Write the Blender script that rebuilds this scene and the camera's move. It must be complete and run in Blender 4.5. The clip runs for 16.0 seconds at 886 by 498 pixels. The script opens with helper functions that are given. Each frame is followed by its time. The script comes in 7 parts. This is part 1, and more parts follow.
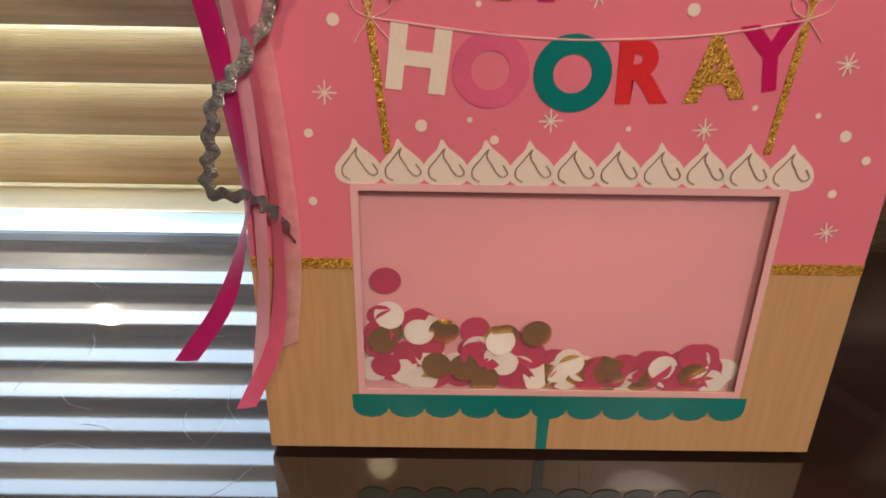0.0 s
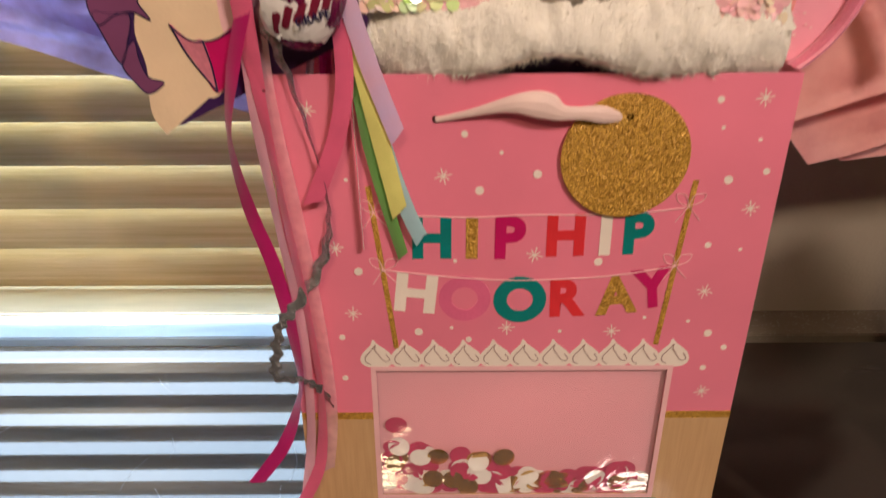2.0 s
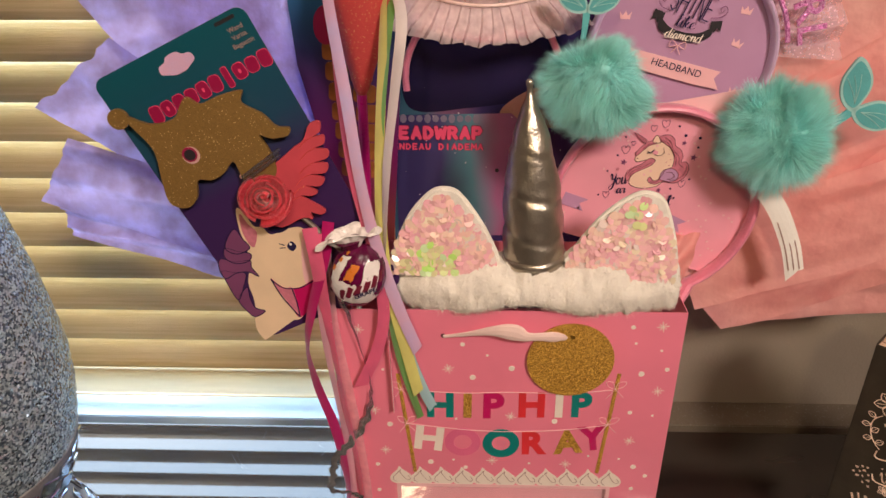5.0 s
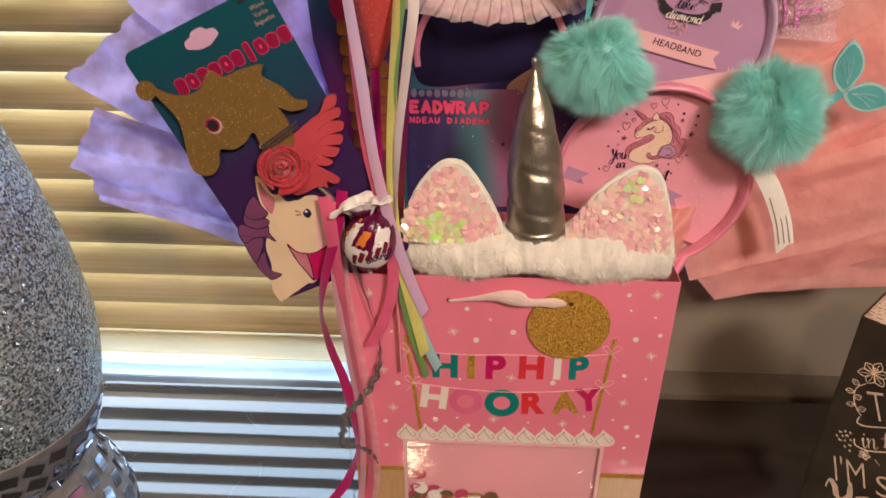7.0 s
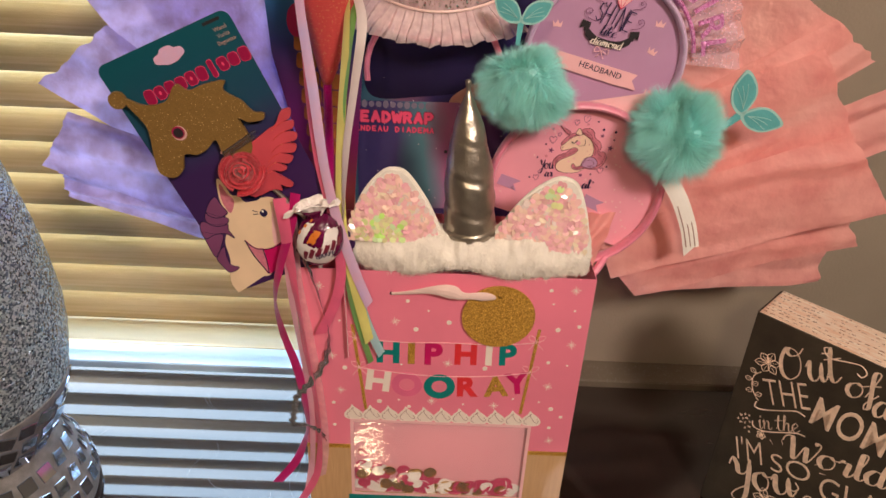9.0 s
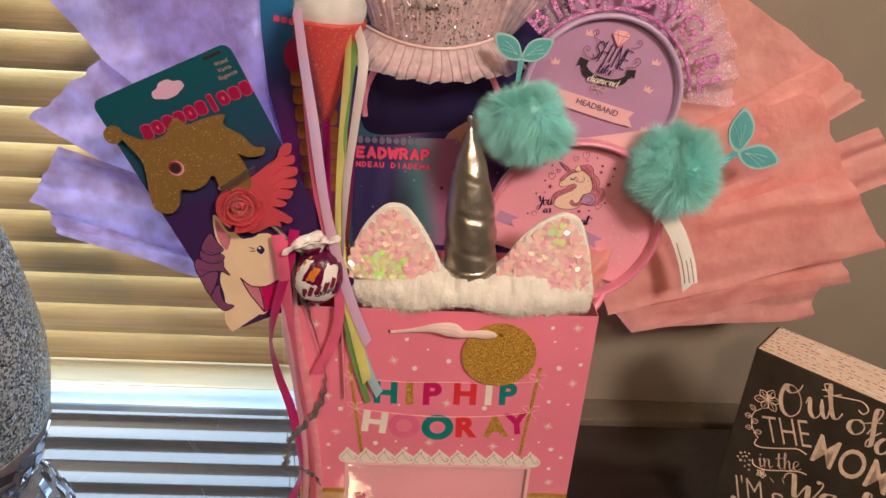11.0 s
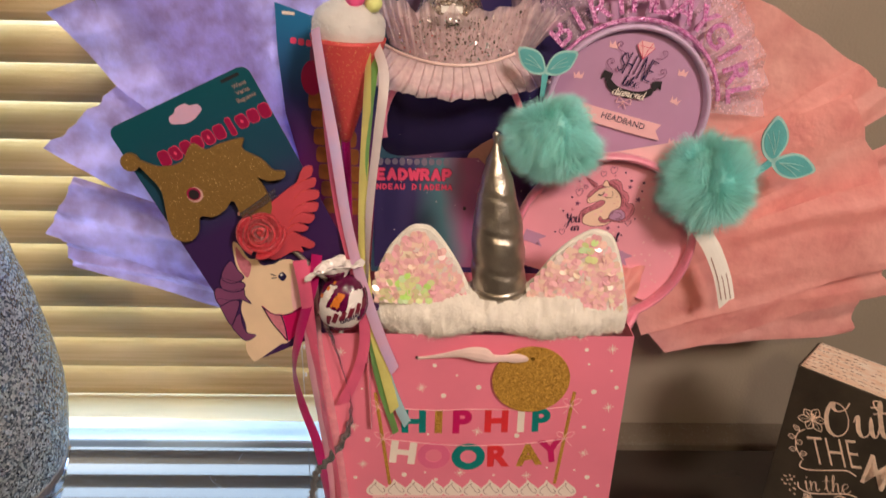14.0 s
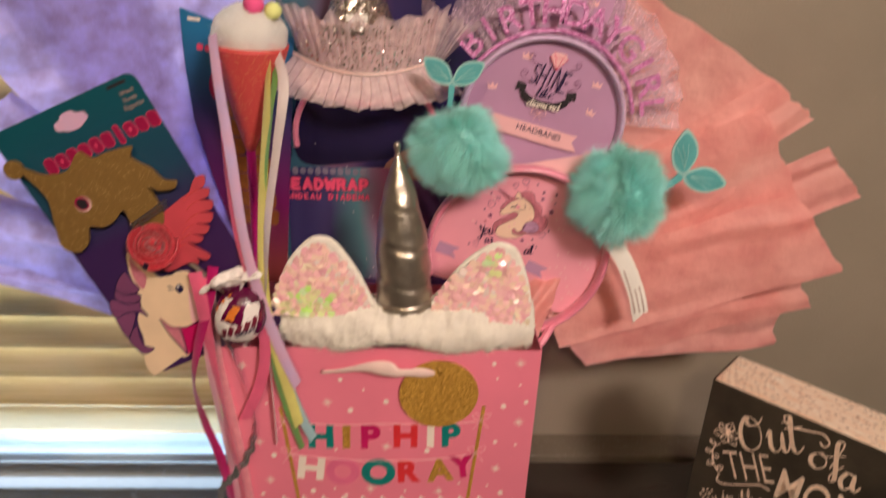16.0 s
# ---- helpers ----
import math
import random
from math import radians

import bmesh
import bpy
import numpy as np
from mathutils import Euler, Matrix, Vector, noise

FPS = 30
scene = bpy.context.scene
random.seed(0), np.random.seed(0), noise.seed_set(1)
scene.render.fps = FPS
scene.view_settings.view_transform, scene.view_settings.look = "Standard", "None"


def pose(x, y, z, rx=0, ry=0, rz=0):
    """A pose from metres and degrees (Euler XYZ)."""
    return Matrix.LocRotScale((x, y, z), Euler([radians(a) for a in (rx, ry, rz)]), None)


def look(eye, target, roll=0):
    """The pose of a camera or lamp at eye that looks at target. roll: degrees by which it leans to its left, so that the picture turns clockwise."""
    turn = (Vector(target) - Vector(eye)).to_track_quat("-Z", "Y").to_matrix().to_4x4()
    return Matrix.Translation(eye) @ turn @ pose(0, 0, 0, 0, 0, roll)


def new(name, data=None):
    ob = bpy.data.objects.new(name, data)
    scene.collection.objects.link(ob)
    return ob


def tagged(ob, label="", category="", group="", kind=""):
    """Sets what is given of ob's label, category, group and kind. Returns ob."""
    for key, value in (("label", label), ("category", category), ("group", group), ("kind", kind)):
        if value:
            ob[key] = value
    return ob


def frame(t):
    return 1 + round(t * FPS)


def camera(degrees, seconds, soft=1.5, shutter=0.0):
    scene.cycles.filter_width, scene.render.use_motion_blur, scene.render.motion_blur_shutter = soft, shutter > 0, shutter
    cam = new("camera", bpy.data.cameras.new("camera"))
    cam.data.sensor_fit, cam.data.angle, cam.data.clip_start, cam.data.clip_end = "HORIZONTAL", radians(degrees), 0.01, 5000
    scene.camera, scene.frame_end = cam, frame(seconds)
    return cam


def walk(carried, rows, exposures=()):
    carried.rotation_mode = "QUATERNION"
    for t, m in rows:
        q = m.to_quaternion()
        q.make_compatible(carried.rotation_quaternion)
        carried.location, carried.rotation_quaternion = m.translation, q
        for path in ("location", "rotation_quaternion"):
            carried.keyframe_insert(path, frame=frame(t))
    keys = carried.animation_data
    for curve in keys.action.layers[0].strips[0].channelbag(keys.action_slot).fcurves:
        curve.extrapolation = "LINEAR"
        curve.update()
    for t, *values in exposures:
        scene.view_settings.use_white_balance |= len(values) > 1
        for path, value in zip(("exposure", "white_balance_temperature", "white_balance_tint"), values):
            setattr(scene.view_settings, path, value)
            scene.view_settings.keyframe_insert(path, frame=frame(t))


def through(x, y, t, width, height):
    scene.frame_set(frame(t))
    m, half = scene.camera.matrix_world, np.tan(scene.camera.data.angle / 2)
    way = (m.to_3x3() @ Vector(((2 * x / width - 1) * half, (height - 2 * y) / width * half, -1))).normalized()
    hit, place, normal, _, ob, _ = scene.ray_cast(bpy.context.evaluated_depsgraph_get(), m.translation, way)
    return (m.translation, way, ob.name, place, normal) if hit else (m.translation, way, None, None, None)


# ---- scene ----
cam = camera(62.3, 16.0, shutter=0.5)
METRES, EYE, TILT, LEAN, TURN = 0.75, 0.278, -26.5, -0.9, 0.0
ROWS = [
    (0.0, 0.0, 0.0, 0.0, -0.0, 0.0, 0.0),
    (0.5, 0.0061, -0.0235, 0.0184, -0.5, -0.28, 0.34),
    (1.0, 0.0129, -0.0453, 0.0326, -0.72, -0.5, 0.82),
    (1.5, 0.0196, -0.1168, 0.0774, -0.3, -0.52, 1.01),
    (2.0, 0.0126, -0.1999, 0.146, 0.29, -0.44, 1.07),
    (2.5, 0.0277, -0.2523, 0.1808, 0.39, -0.11, 0.97),
    (3.0, 0.0378, -0.3088, 0.2319, 0.71, 0.06, 0.79),
    (3.5, 0.034, -0.3855, 0.2864, 1.22, -0.08, 0.65),
    (4.0, 0.0328, -0.4179, 0.3197, 1.48, -0.61, 0.53),
    (6.5, 0.0355, -0.5218, 0.3512, 2.64, -1.8, -0.25),
    (7.0, 0.0354, -0.5153, 0.344, 2.5, -3.1, -0.57),
    (7.5, 0.0487, -0.5214, 0.3368, 1.93, -4.88, -0.87),
    (8.0, 0.0621, -0.5478, 0.3353, 1.18, -5.29, -1.07),
    (8.5, 0.0785, -0.5814, 0.3513, 0.39, -4.66, -1.33),
    (9.0, 0.0654, -0.612, 0.3554, -0.28, -3.51, -1.64),
    (11.5, 0.0215, -0.5927, 0.3488, -2.57, 0.46, -1.25),
    (12.0, 0.0099, -0.5877, 0.3454, -2.47, 1.95, -0.82),
    (12.5, 0.0243, -0.5789, 0.3584, -1.52, 3.56, -0.49),
    (13.0, 0.0202, -0.5744, 0.3565, -1.16, 3.81, -0.15),
    (13.5, 0.0196, -0.5704, 0.3489, -1.04, 3.14, 0.09),
    (14.0, 0.0166, -0.566, 0.3493, -1.32, 1.39, 0.01),
    (14.5, 0.0222, -0.5545, 0.3408, -1.88, -2.49, -0.32),
    (15.0, 0.0395, -0.5534, 0.3399, -2.41, -5.32, -0.66),
    (15.5, 0.0588, -0.5571, 0.342, -2.94, -3.91, -0.44),
    (16.0, 0.105, -0.555, 0.3568, -2.98, 1.9, -0.3),
]
EXPOSURES = [(0.0, -0.2), (1.5, -0.18), (3.0, -0.16), (16.0, -0.14)]
walk(cam, [(t, pose(0, 0, EYE, TILT, LEAN, TURN) @ pose(METRES * x, METRES * y, METRES * z, 90 + pitch, roll, yaw)) for t, x, y, z, yaw, pitch, roll in ROWS], EXPOSURES)

# ---- world, lights, exposure ----
world = bpy.data.worlds.new("sky")
scene.world = world
world.use_nodes = True
wn = world.node_tree
sky = wn.nodes.new("ShaderNodeTexSky")
sky.sky_type, sky.sun_disc = "NISHITA", False
sky.sun_elevation, sky.sun_rotation = radians(30), radians(-28)
wn.links.new(sky.outputs[0], wn.nodes["Background"].inputs[0])
wn.nodes["Background"].inputs[1].default_value = 0.15

sun = new("sun", bpy.data.lights.new("sun", "SUN"))
sun.data.energy, sun.data.angle, sun.data.color = 2.2, radians(0.5), (1.0, 0.9, 0.75)
sun.matrix_world = look((-1.9, 4.2, 2.7), (0, 0.6, 0.4))

window_light = new("window_light", bpy.data.lights.new("window_light", "AREA"))
window_light.data.shape, window_light.data.size, window_light.data.size_y = "RECTANGLE", 1.3, 1.2
window_light.data.energy, window_light.data.color = 44, (0.56, 0.78, 1.0)
window_light.matrix_world = look((-0.59, 0.86, 0.63), (-0.59, 0.0, 0.63))

# two ceiling lamps: a broad one to the right, a small bright one to the left
room_light = new("room_light", bpy.data.lights.new("room_light", "AREA"))
room_light.data.shape, room_light.data.size = "DISK", 0.36
room_light.data.energy, room_light.data.color = 44, (1.0, 0.805, 0.69)
room_light.matrix_world = look((0.72, -1.2, 1.66), (0.3, 0.3, 0.85))
small_light = new("small_light", bpy.data.lights.new("small_light", "AREA"))
small_light.data.shape, small_light.data.size = "DISK", 0.1
small_light.data.energy, small_light.data.color = 9, (1.0, 0.73, 0.44)
small_light.matrix_world = look((-0.17, -1.2, 1.4), (0.08, 0.3, 0.25))

# ---- materials ----
def nodes_of(name):
    m = bpy.data.materials.new(name)
    m.use_nodes = True
    t = m.node_tree
    return m, t, t.nodes["Principled BSDF"]


def put(t, a, b):
    t.links.new(a, b)


def surface(name, color, rough=0.5, metal=0.0, vary=0.12, scale=30.0, bump=0.1, fine=400.0, stretch=(1, 1, 1), sheen=0.0, spec=0.5,
            second=None, coat=0.0, through=0.0, island=0.0, spread=0.08):
    """A surface with colour variation at two scales, a fine relief, and optional light coming through it."""
    m, t, b = nodes_of(name)
    co = t.nodes.new("ShaderNodeTexCoord")
    mp = t.nodes.new("ShaderNodeMapping")
    mp.inputs["Scale"].default_value = stretch
    put(t, co.outputs["Object"], mp.inputs[0])
    big, small = t.nodes.new("ShaderNodeTexNoise"), t.nodes.new("ShaderNodeTexNoise")
    big.inputs["Scale"].default_value, small.inputs["Scale"].default_value = scale, fine
    big.inputs["Detail"].default_value = 4
    put(t, mp.outputs[0], big.inputs[0]), put(t, mp.outputs[0], small.inputs[0])
    mix = t.nodes.new("ShaderNodeMix")
    mix.data_type = "RGBA"
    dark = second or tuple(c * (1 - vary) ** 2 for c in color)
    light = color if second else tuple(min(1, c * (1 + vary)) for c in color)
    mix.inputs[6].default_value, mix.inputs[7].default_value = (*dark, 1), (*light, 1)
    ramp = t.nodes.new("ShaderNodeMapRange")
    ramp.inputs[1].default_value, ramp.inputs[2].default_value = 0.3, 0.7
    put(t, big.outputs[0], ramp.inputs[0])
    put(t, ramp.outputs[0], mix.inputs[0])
    out = mix.outputs[2]
    if island:
        geo = t.nodes.new("ShaderNodeNewGeometry")
        hsv = t.nodes.new("ShaderNodeHueSaturation")
        rr = t.nodes.new("ShaderNodeMapRange")
        rr.inputs[3].default_value, rr.inputs[4].default_value = 1 - island, 1 + island
        put(t, geo.outputs["Random Per Island"], rr.inputs[0])
        put(t, rr.outputs[0], hsv.inputs["Value"]), put(t, out, hsv.inputs["Color"])
        out = hsv.outputs[0]
    put(t, out, b.inputs["Base Color"])
    rgh = t.nodes.new("ShaderNodeMapRange")
    rgh.inputs[3].default_value, rgh.inputs[4].default_value = max(0.02, rough - spread), min(1, rough + spread)
    put(t, small.outputs[0], rgh.inputs[0]), put(t, rgh.outputs[0], b.inputs["Roughness"])
    b.inputs["Metallic"].default_value = metal
    b.inputs["Specular IOR Level"].default_value = spec
    b.inputs["Sheen Weight"].default_value = sheen
    b.inputs["Coat Weight"].default_value, b.inputs["Coat Roughness"].default_value, b.inputs["Coat IOR"].default_value = coat, 0.03, 1.75 if coat == 1 else 1.5
    if bump:
        bp = t.nodes.new("ShaderNodeBump")
        bp.inputs["Strength"].default_value, bp.inputs["Distance"].default_value = bump, 0.002
        add = t.nodes.new("ShaderNodeMath")
        put(t, big.outputs[0], add.inputs[0]), put(t, small.outputs[0], add.inputs[1])
        put(t, add.outputs[0], bp.inputs["Height"]), put(t, bp.outputs[0], b.inputs["Normal"])
    if through:
        tr = t.nodes.new("ShaderNodeBsdfTranslucent")
        put(t, out, tr.inputs[0])
        ms = t.nodes.new("ShaderNodeMixShader")
        ms.inputs[0].default_value = through
        put(t, b.outputs[0], ms.inputs[1]), put(t, tr.outputs[0], ms.inputs[2])
        put(t, ms.outputs[0], t.nodes["Material Output"].inputs[0])
    return m


def glitter(name, base, flake, size=1400.0, share=0.55, metal=0.8, rough=0.3):
    """Glitter: tiny tilted flakes, each with a shade of its own."""
    m, t, b = nodes_of(name)
    co = t.nodes.new("ShaderNodeTexCoord")
    v = t.nodes.new("ShaderNodeTexVoronoi")
    v.inputs["Scale"].default_value = size
    put(t, co.outputs["Object"], v.inputs["Vector"])
    sep = t.nodes.new("ShaderNodeSeparateColor")
    put(t, v.outputs["Color"], sep.inputs[0])
    r = t.nodes.new("ShaderNodeMapRange")
    r.inputs[1].default_value, r.inputs[2].default_value = share - 0.25, share + 0.25
    put(t, sep.outputs[0], r.inputs[0])
    mix = t.nodes.new("ShaderNodeMix")
    mix.data_type = "RGBA"
    mix.inputs[6].default_value, mix.inputs[7].default_value = (*base, 1), (*flake, 1)
    put(t, r.outputs[0], mix.inputs[0]), put(t, mix.outputs[2], b.inputs["Base Color"])
    b.inputs["Metallic"].default_value, b.inputs["Roughness"].default_value = metal, rough
    # every flake tilts its own way
    sub = t.nodes.new("ShaderNodeVectorMath")
    sub.operation = "SUBTRACT"
    sub.inputs[1].default_value = (0.5, 0.5, 0.5)
    put(t, v.outputs["Color"], sub.inputs[0])
    mul = t.nodes.new("ShaderNodeVectorMath")
    mul.operation = "SCALE"
    mul.inputs["Scale"].default_value = 1.1
    put(t, sub.outputs[0], mul.inputs[0])
    geo = t.nodes.new("ShaderNodeNewGeometry")
    add = t.nodes.new("ShaderNodeVectorMath")
    put(t, geo.outputs["Normal"], add.inputs[0]), put(t, mul.outputs[0], add.inputs[1])
    nrm = t.nodes.new("ShaderNodeVectorMath")
    nrm.operation = "NORMALIZE"
    put(t, add.outputs[0], nrm.inputs[0]), put(t, nrm.outputs[0], b.inputs["Normal"])
    return m


def sparkle(name, color, second, flake, cells=900.0, share=0.06, rough=0.5, metal=0.15):
    """A fine even glitter ground with few bright flakes standing out of it."""
    m, t, b = nodes_of(name)
    co = t.nodes.new("ShaderNodeTexCoord")
    fine, few = t.nodes.new("ShaderNodeTexVoronoi"), t.nodes.new("ShaderNodeTexVoronoi")
    fine.inputs["Scale"].default_value, few.inputs["Scale"].default_value = 2400, cells
    put(t, co.outputs["Object"], fine.inputs["Vector"]), put(t, co.outputs["Object"], few.inputs["Vector"])
    a, c = t.nodes.new("ShaderNodeSeparateColor"), t.nodes.new("ShaderNodeSeparateColor")
    put(t, fine.outputs["Color"], a.inputs[0]), put(t, few.outputs["Color"], c.inputs[0])
    mix, top = t.nodes.new("ShaderNodeMix"), t.nodes.new("ShaderNodeMix")
    mix.data_type = top.data_type = "RGBA"
    mix.inputs[6].default_value, mix.inputs[7].default_value, top.inputs[7].default_value = (*color, 1), (*second, 1), (*flake, 1)
    put(t, a.outputs[0], mix.inputs[0])
    pick, near, both = (t.nodes.new("ShaderNodeMath") for _ in range(3))
    pick.operation, near.operation, both.operation = "GREATER_THAN", "LESS_THAN", "MULTIPLY"
    pick.inputs[1].default_value, near.inputs[1].default_value = 1 - share, 0.42
    put(t, c.outputs[0], pick.inputs[0]), put(t, few.outputs["Distance"], near.inputs[0])
    put(t, pick.outputs[0], both.inputs[0]), put(t, near.outputs[0], both.inputs[1])
    put(t, both.outputs[0], top.inputs[0]), put(t, mix.outputs[2], top.inputs[6]), put(t, top.outputs[2], b.inputs["Base Color"])
    rg = t.nodes.new("ShaderNodeMapRange")
    rg.inputs[3].default_value, rg.inputs[4].default_value = rough, 0.25
    put(t, both.outputs[0], rg.inputs[0]), put(t, rg.outputs[0], b.inputs["Roughness"])
    b.inputs["Metallic"].default_value = metal
    bp = t.nodes.new("ShaderNodeBump")
    bp.inputs["Strength"].default_value, bp.inputs["Distance"].default_value = 0.25, 0.0004
    put(t, a.outputs[1], bp.inputs["Height"]), put(t, bp.outputs[0], b.inputs["Normal"])
    return m


def tulle(name, color, clear=0.5, sparkle=0.0):
    """Sheer net: part of the light goes straight through."""
    m, t, b = nodes_of(name)
    b.inputs["Base Color"].default_value, b.inputs["Roughness"].default_value = (*color, 1), 0.45
    co = t.nodes.new("ShaderNodeTexCoord")
    n = t.nodes.new("ShaderNodeTexNoise")
    n.inputs["Scale"].default_value = 120
    put(t, co.outputs["Object"], n.inputs[0])
    r = t.nodes.new("ShaderNodeMapRange")
    r.inputs[3].default_value, r.inputs[4].default_value = clear - 0.2, clear + 0.2
    put(t, n.outputs[0], r.inputs[0])
    tp = t.nodes.new("ShaderNodeBsdfTransparent")
    tl = t.nodes.new("ShaderNodeBsdfTranslucent")
    tl.inputs[0].default_value = (*color, 1)
    body = t.nodes.new("ShaderNodeMixShader")
    body.inputs[0].default_value = 0.2
    put(t, b.outputs[0], body.inputs[1]), put(t, tl.outputs[0], body.inputs[2])
    ms = t.nodes.new("ShaderNodeMixShader")
    fac = r.outputs[0]
    if sparkle:
        v = t.nodes.new("ShaderNodeTexVoronoi")
        v.inputs["Scale"].default_value = 330
        put(t, co.outputs["Object"], v.inputs["Vector"])
        lt = t.nodes.new("ShaderNodeMath")
        lt.operation = "GREATER_THAN"
        lt.inputs[1].default_value = 0.0011
        put(t, v.outputs["Distance"], lt.inputs[0])
        ml = t.nodes.new("ShaderNodeMath")
        ml.operation = "MULTIPLY"
        g = t.nodes.new("ShaderNodeMapRange")
        g.inputs[1].default_value, g.inputs[2].default_value = 0.2, 0.28
        put(t, v.outputs["Distance"], g.inputs[0])
        put(t, g.outputs[0], ml.inputs[0]), put(t, fac, ml.inputs[1])
        fac = ml.outputs[0]
    put(t, fac, ms.inputs[0])
    put(t, body.outputs[0], ms.inputs[1]), put(t, tp.outputs[0], ms.inputs[2])
    put(t, ms.outputs[0], t.nodes["Material Output"].inputs[0])
    return m


def gradient(name, stops, axis=2, lo=0.0, hi=1.0, rough=0.35, wobble=0.1, specks=0.0):
    """A printed gradient along one local axis, with soft wavering."""
    m, t, b = nodes_of(name)
    co = t.nodes.new("ShaderNodeTexCoord")
    sep = t.nodes.new("ShaderNodeSeparateXYZ")
    put(t, co.outputs["Object"], sep.inputs[0])
    r = t.nodes.new("ShaderNodeMapRange")
    r.inputs[1].default_value, r.inputs[2].default_value = lo, hi
    put(t, sep.outputs[axis], r.inputs[0])
    n = t.nodes.new("ShaderNodeTexNoise")
    n.inputs["Scale"].default_value = 14
    put(t, co.outputs["Object"], n.inputs[0])
    ad = t.nodes.new("ShaderNodeMath")
    ad.operation = "MULTIPLY_ADD"
    ad.inputs[1].default_value = wobble
    put(t, n.outputs[0], ad.inputs[0]), put(t, r.outputs[0], ad.inputs[2])
    cr = t.nodes.new("ShaderNodeValToRGB")
    els = cr.color_ramp.elements
    while len(els) < len(stops):
        els.new(0.5)
    for e, (p, c) in zip(els, stops):
        e.position, e.color = p, (*c, 1)
    put(t, ad.outputs[0], cr.inputs[0])
    out = cr.outputs[0]
    if specks:
        v = t.nodes.new("ShaderNodeTexVoronoi")
        v.inputs["Scale"].default_value = 90
        put(t, co.outputs["Object"], v.inputs["Vector"])
        g = t.nodes.new("ShaderNodeMath")
        g.operation = "LESS_THAN"
        g.inputs[1].default_value = specks
        put(t, v.outputs["Distance"], g.inputs[0])
        mx = t.nodes.new("ShaderNodeMix")
        mx.data_type = "RGBA"
        mx.inputs[7].default_value = (0.8, 0.7, 0.75, 1)
        put(t, g.outputs[0], mx.inputs[0]), put(t, out, mx.inputs[6])
        out = mx.outputs[2]
    put(t, out, b.inputs["Base Color"])
    b.inputs["Roughness"].default_value = rough
    return m


def pearl(name, color, thick=420):
    """Thin iridescent plastic."""
    m, t, b = nodes_of(name)
    b.inputs["Base Color"].default_value = (*color, 1)
    b.inputs["Metallic"].default_value, b.inputs["Roughness"].default_value = 0.0, 0.22
    b.inputs["Specular IOR Level"].default_value = 0.9
    b.inputs["Thin Film Thickness"].default_value, b.inputs["Thin Film IOR"].default_value = thick, 1.7
    geo = t.nodes.new("ShaderNodeNewGeometry")
    r = t.nodes.new("ShaderNodeMapRange")
    r.inputs[3].default_value, r.inputs[4].default_value = thick - 120, thick + 140
    put(t, geo.outputs["Random Per Island"], r.inputs[0]), put(t, r.outputs[0], b.inputs["Thin Film Thickness"])
    cr = t.nodes.new("ShaderNodeValToRGB")
    cr.color_ramp.interpolation = "CONSTANT"
    for p, c in zip((0.2, 0.45, 0.62, 0.76, 0.88, 0.95), ((0.9, 0.46, 0.55), (0.95, 0.64, 0.52), (0.88, 0.36, 0.54), (0.93, 0.76, 0.56), (0.75, 0.8, 0.75), (0.82, 0.9, 0.55))):
        cr.color_ramp.elements.new(p).color = (*(a * 0.5 + k * 0.5 for a, k in zip(c, color)), 1)
    cr.color_ramp.elements[0].color = (*color, 1)
    put(t, geo.outputs["Random Per Island"], cr.inputs[0]), put(t, cr.outputs[0], b.inputs["Base Color"])
    return m


def clear_film(name, tint=(1, 1, 1), haze=0.0, gloss=1.5, ripple=0.12, waves=6):
    m, t, b = nodes_of(name)
    g = t.nodes.new("ShaderNodeBsdfGlossy")
    g.inputs["Roughness"].default_value = 0.02
    n = t.nodes.new("ShaderNodeTexNoise")
    n.inputs["Scale"].default_value = waves
    bp = t.nodes.new("ShaderNodeBump")
    bp.inputs["Strength"].default_value, bp.inputs["Distance"].default_value = ripple, 0.01
    put(t, n.outputs[0], bp.inputs["Height"]), put(t, bp.outputs[0], g.inputs["Normal"])
    tp = t.nodes.new("ShaderNodeBsdfTransparent")
    tp.inputs[0].default_value = (*tint, 1)
    fr = t.nodes.new("ShaderNodeFresnel")
    fr.inputs[0].default_value = gloss
    ms = t.nodes.new("ShaderNodeMixShader")
    put(t, fr.outputs[0], ms.inputs[0]), put(t, tp.outputs[0], ms.inputs[1]), put(t, g.outputs[0], ms.inputs[2])
    if haze:
        df = t.nodes.new("ShaderNodeBsdfDiffuse")
        df.inputs[0].default_value = (0.85, 0.8, 0.9, 1)
        mh = t.nodes.new("ShaderNodeMixShader")
        mh.inputs[0].default_value = haze
        put(t, tp.outputs[0], mh.inputs[1]), put(t, df.outputs[0], mh.inputs[2]), put(t, mh.outputs[0], ms.inputs[1])
    put(t, ms.outputs[0], t.nodes["Material Output"].inputs[0])
    return m


M_table = surface("dark_table", (0.022, 0.013, 0.01), rough=0.4, vary=0.25, scale=5, bump=0.0, fine=60, stretch=(1, 6, 1), spec=0.1, coat=1.0, spread=0.05)
M_wall = surface("taupe_wall", (0.28, 0.24, 0.185), rough=0.75, vary=0.05, scale=6, bump=0.25, fine=260)
M_ceiling = surface("ceiling_white", (0.75, 0.72, 0.68), rough=0.9, scale=4, bump=0.2)
M_floor = surface("floor_wood", (0.25, 0.16, 0.1), rough=0.4, scale=3, stretch=(8, 1, 1))
# Pale blue holds the sky's light on the white ledge, M_trim its shade.
M_sill = surface("daylit_blue_sill", (0.55, 0.76, 0.95), rough=0.12, vary=0.04, scale=12, bump=0.03, spec=0.8)
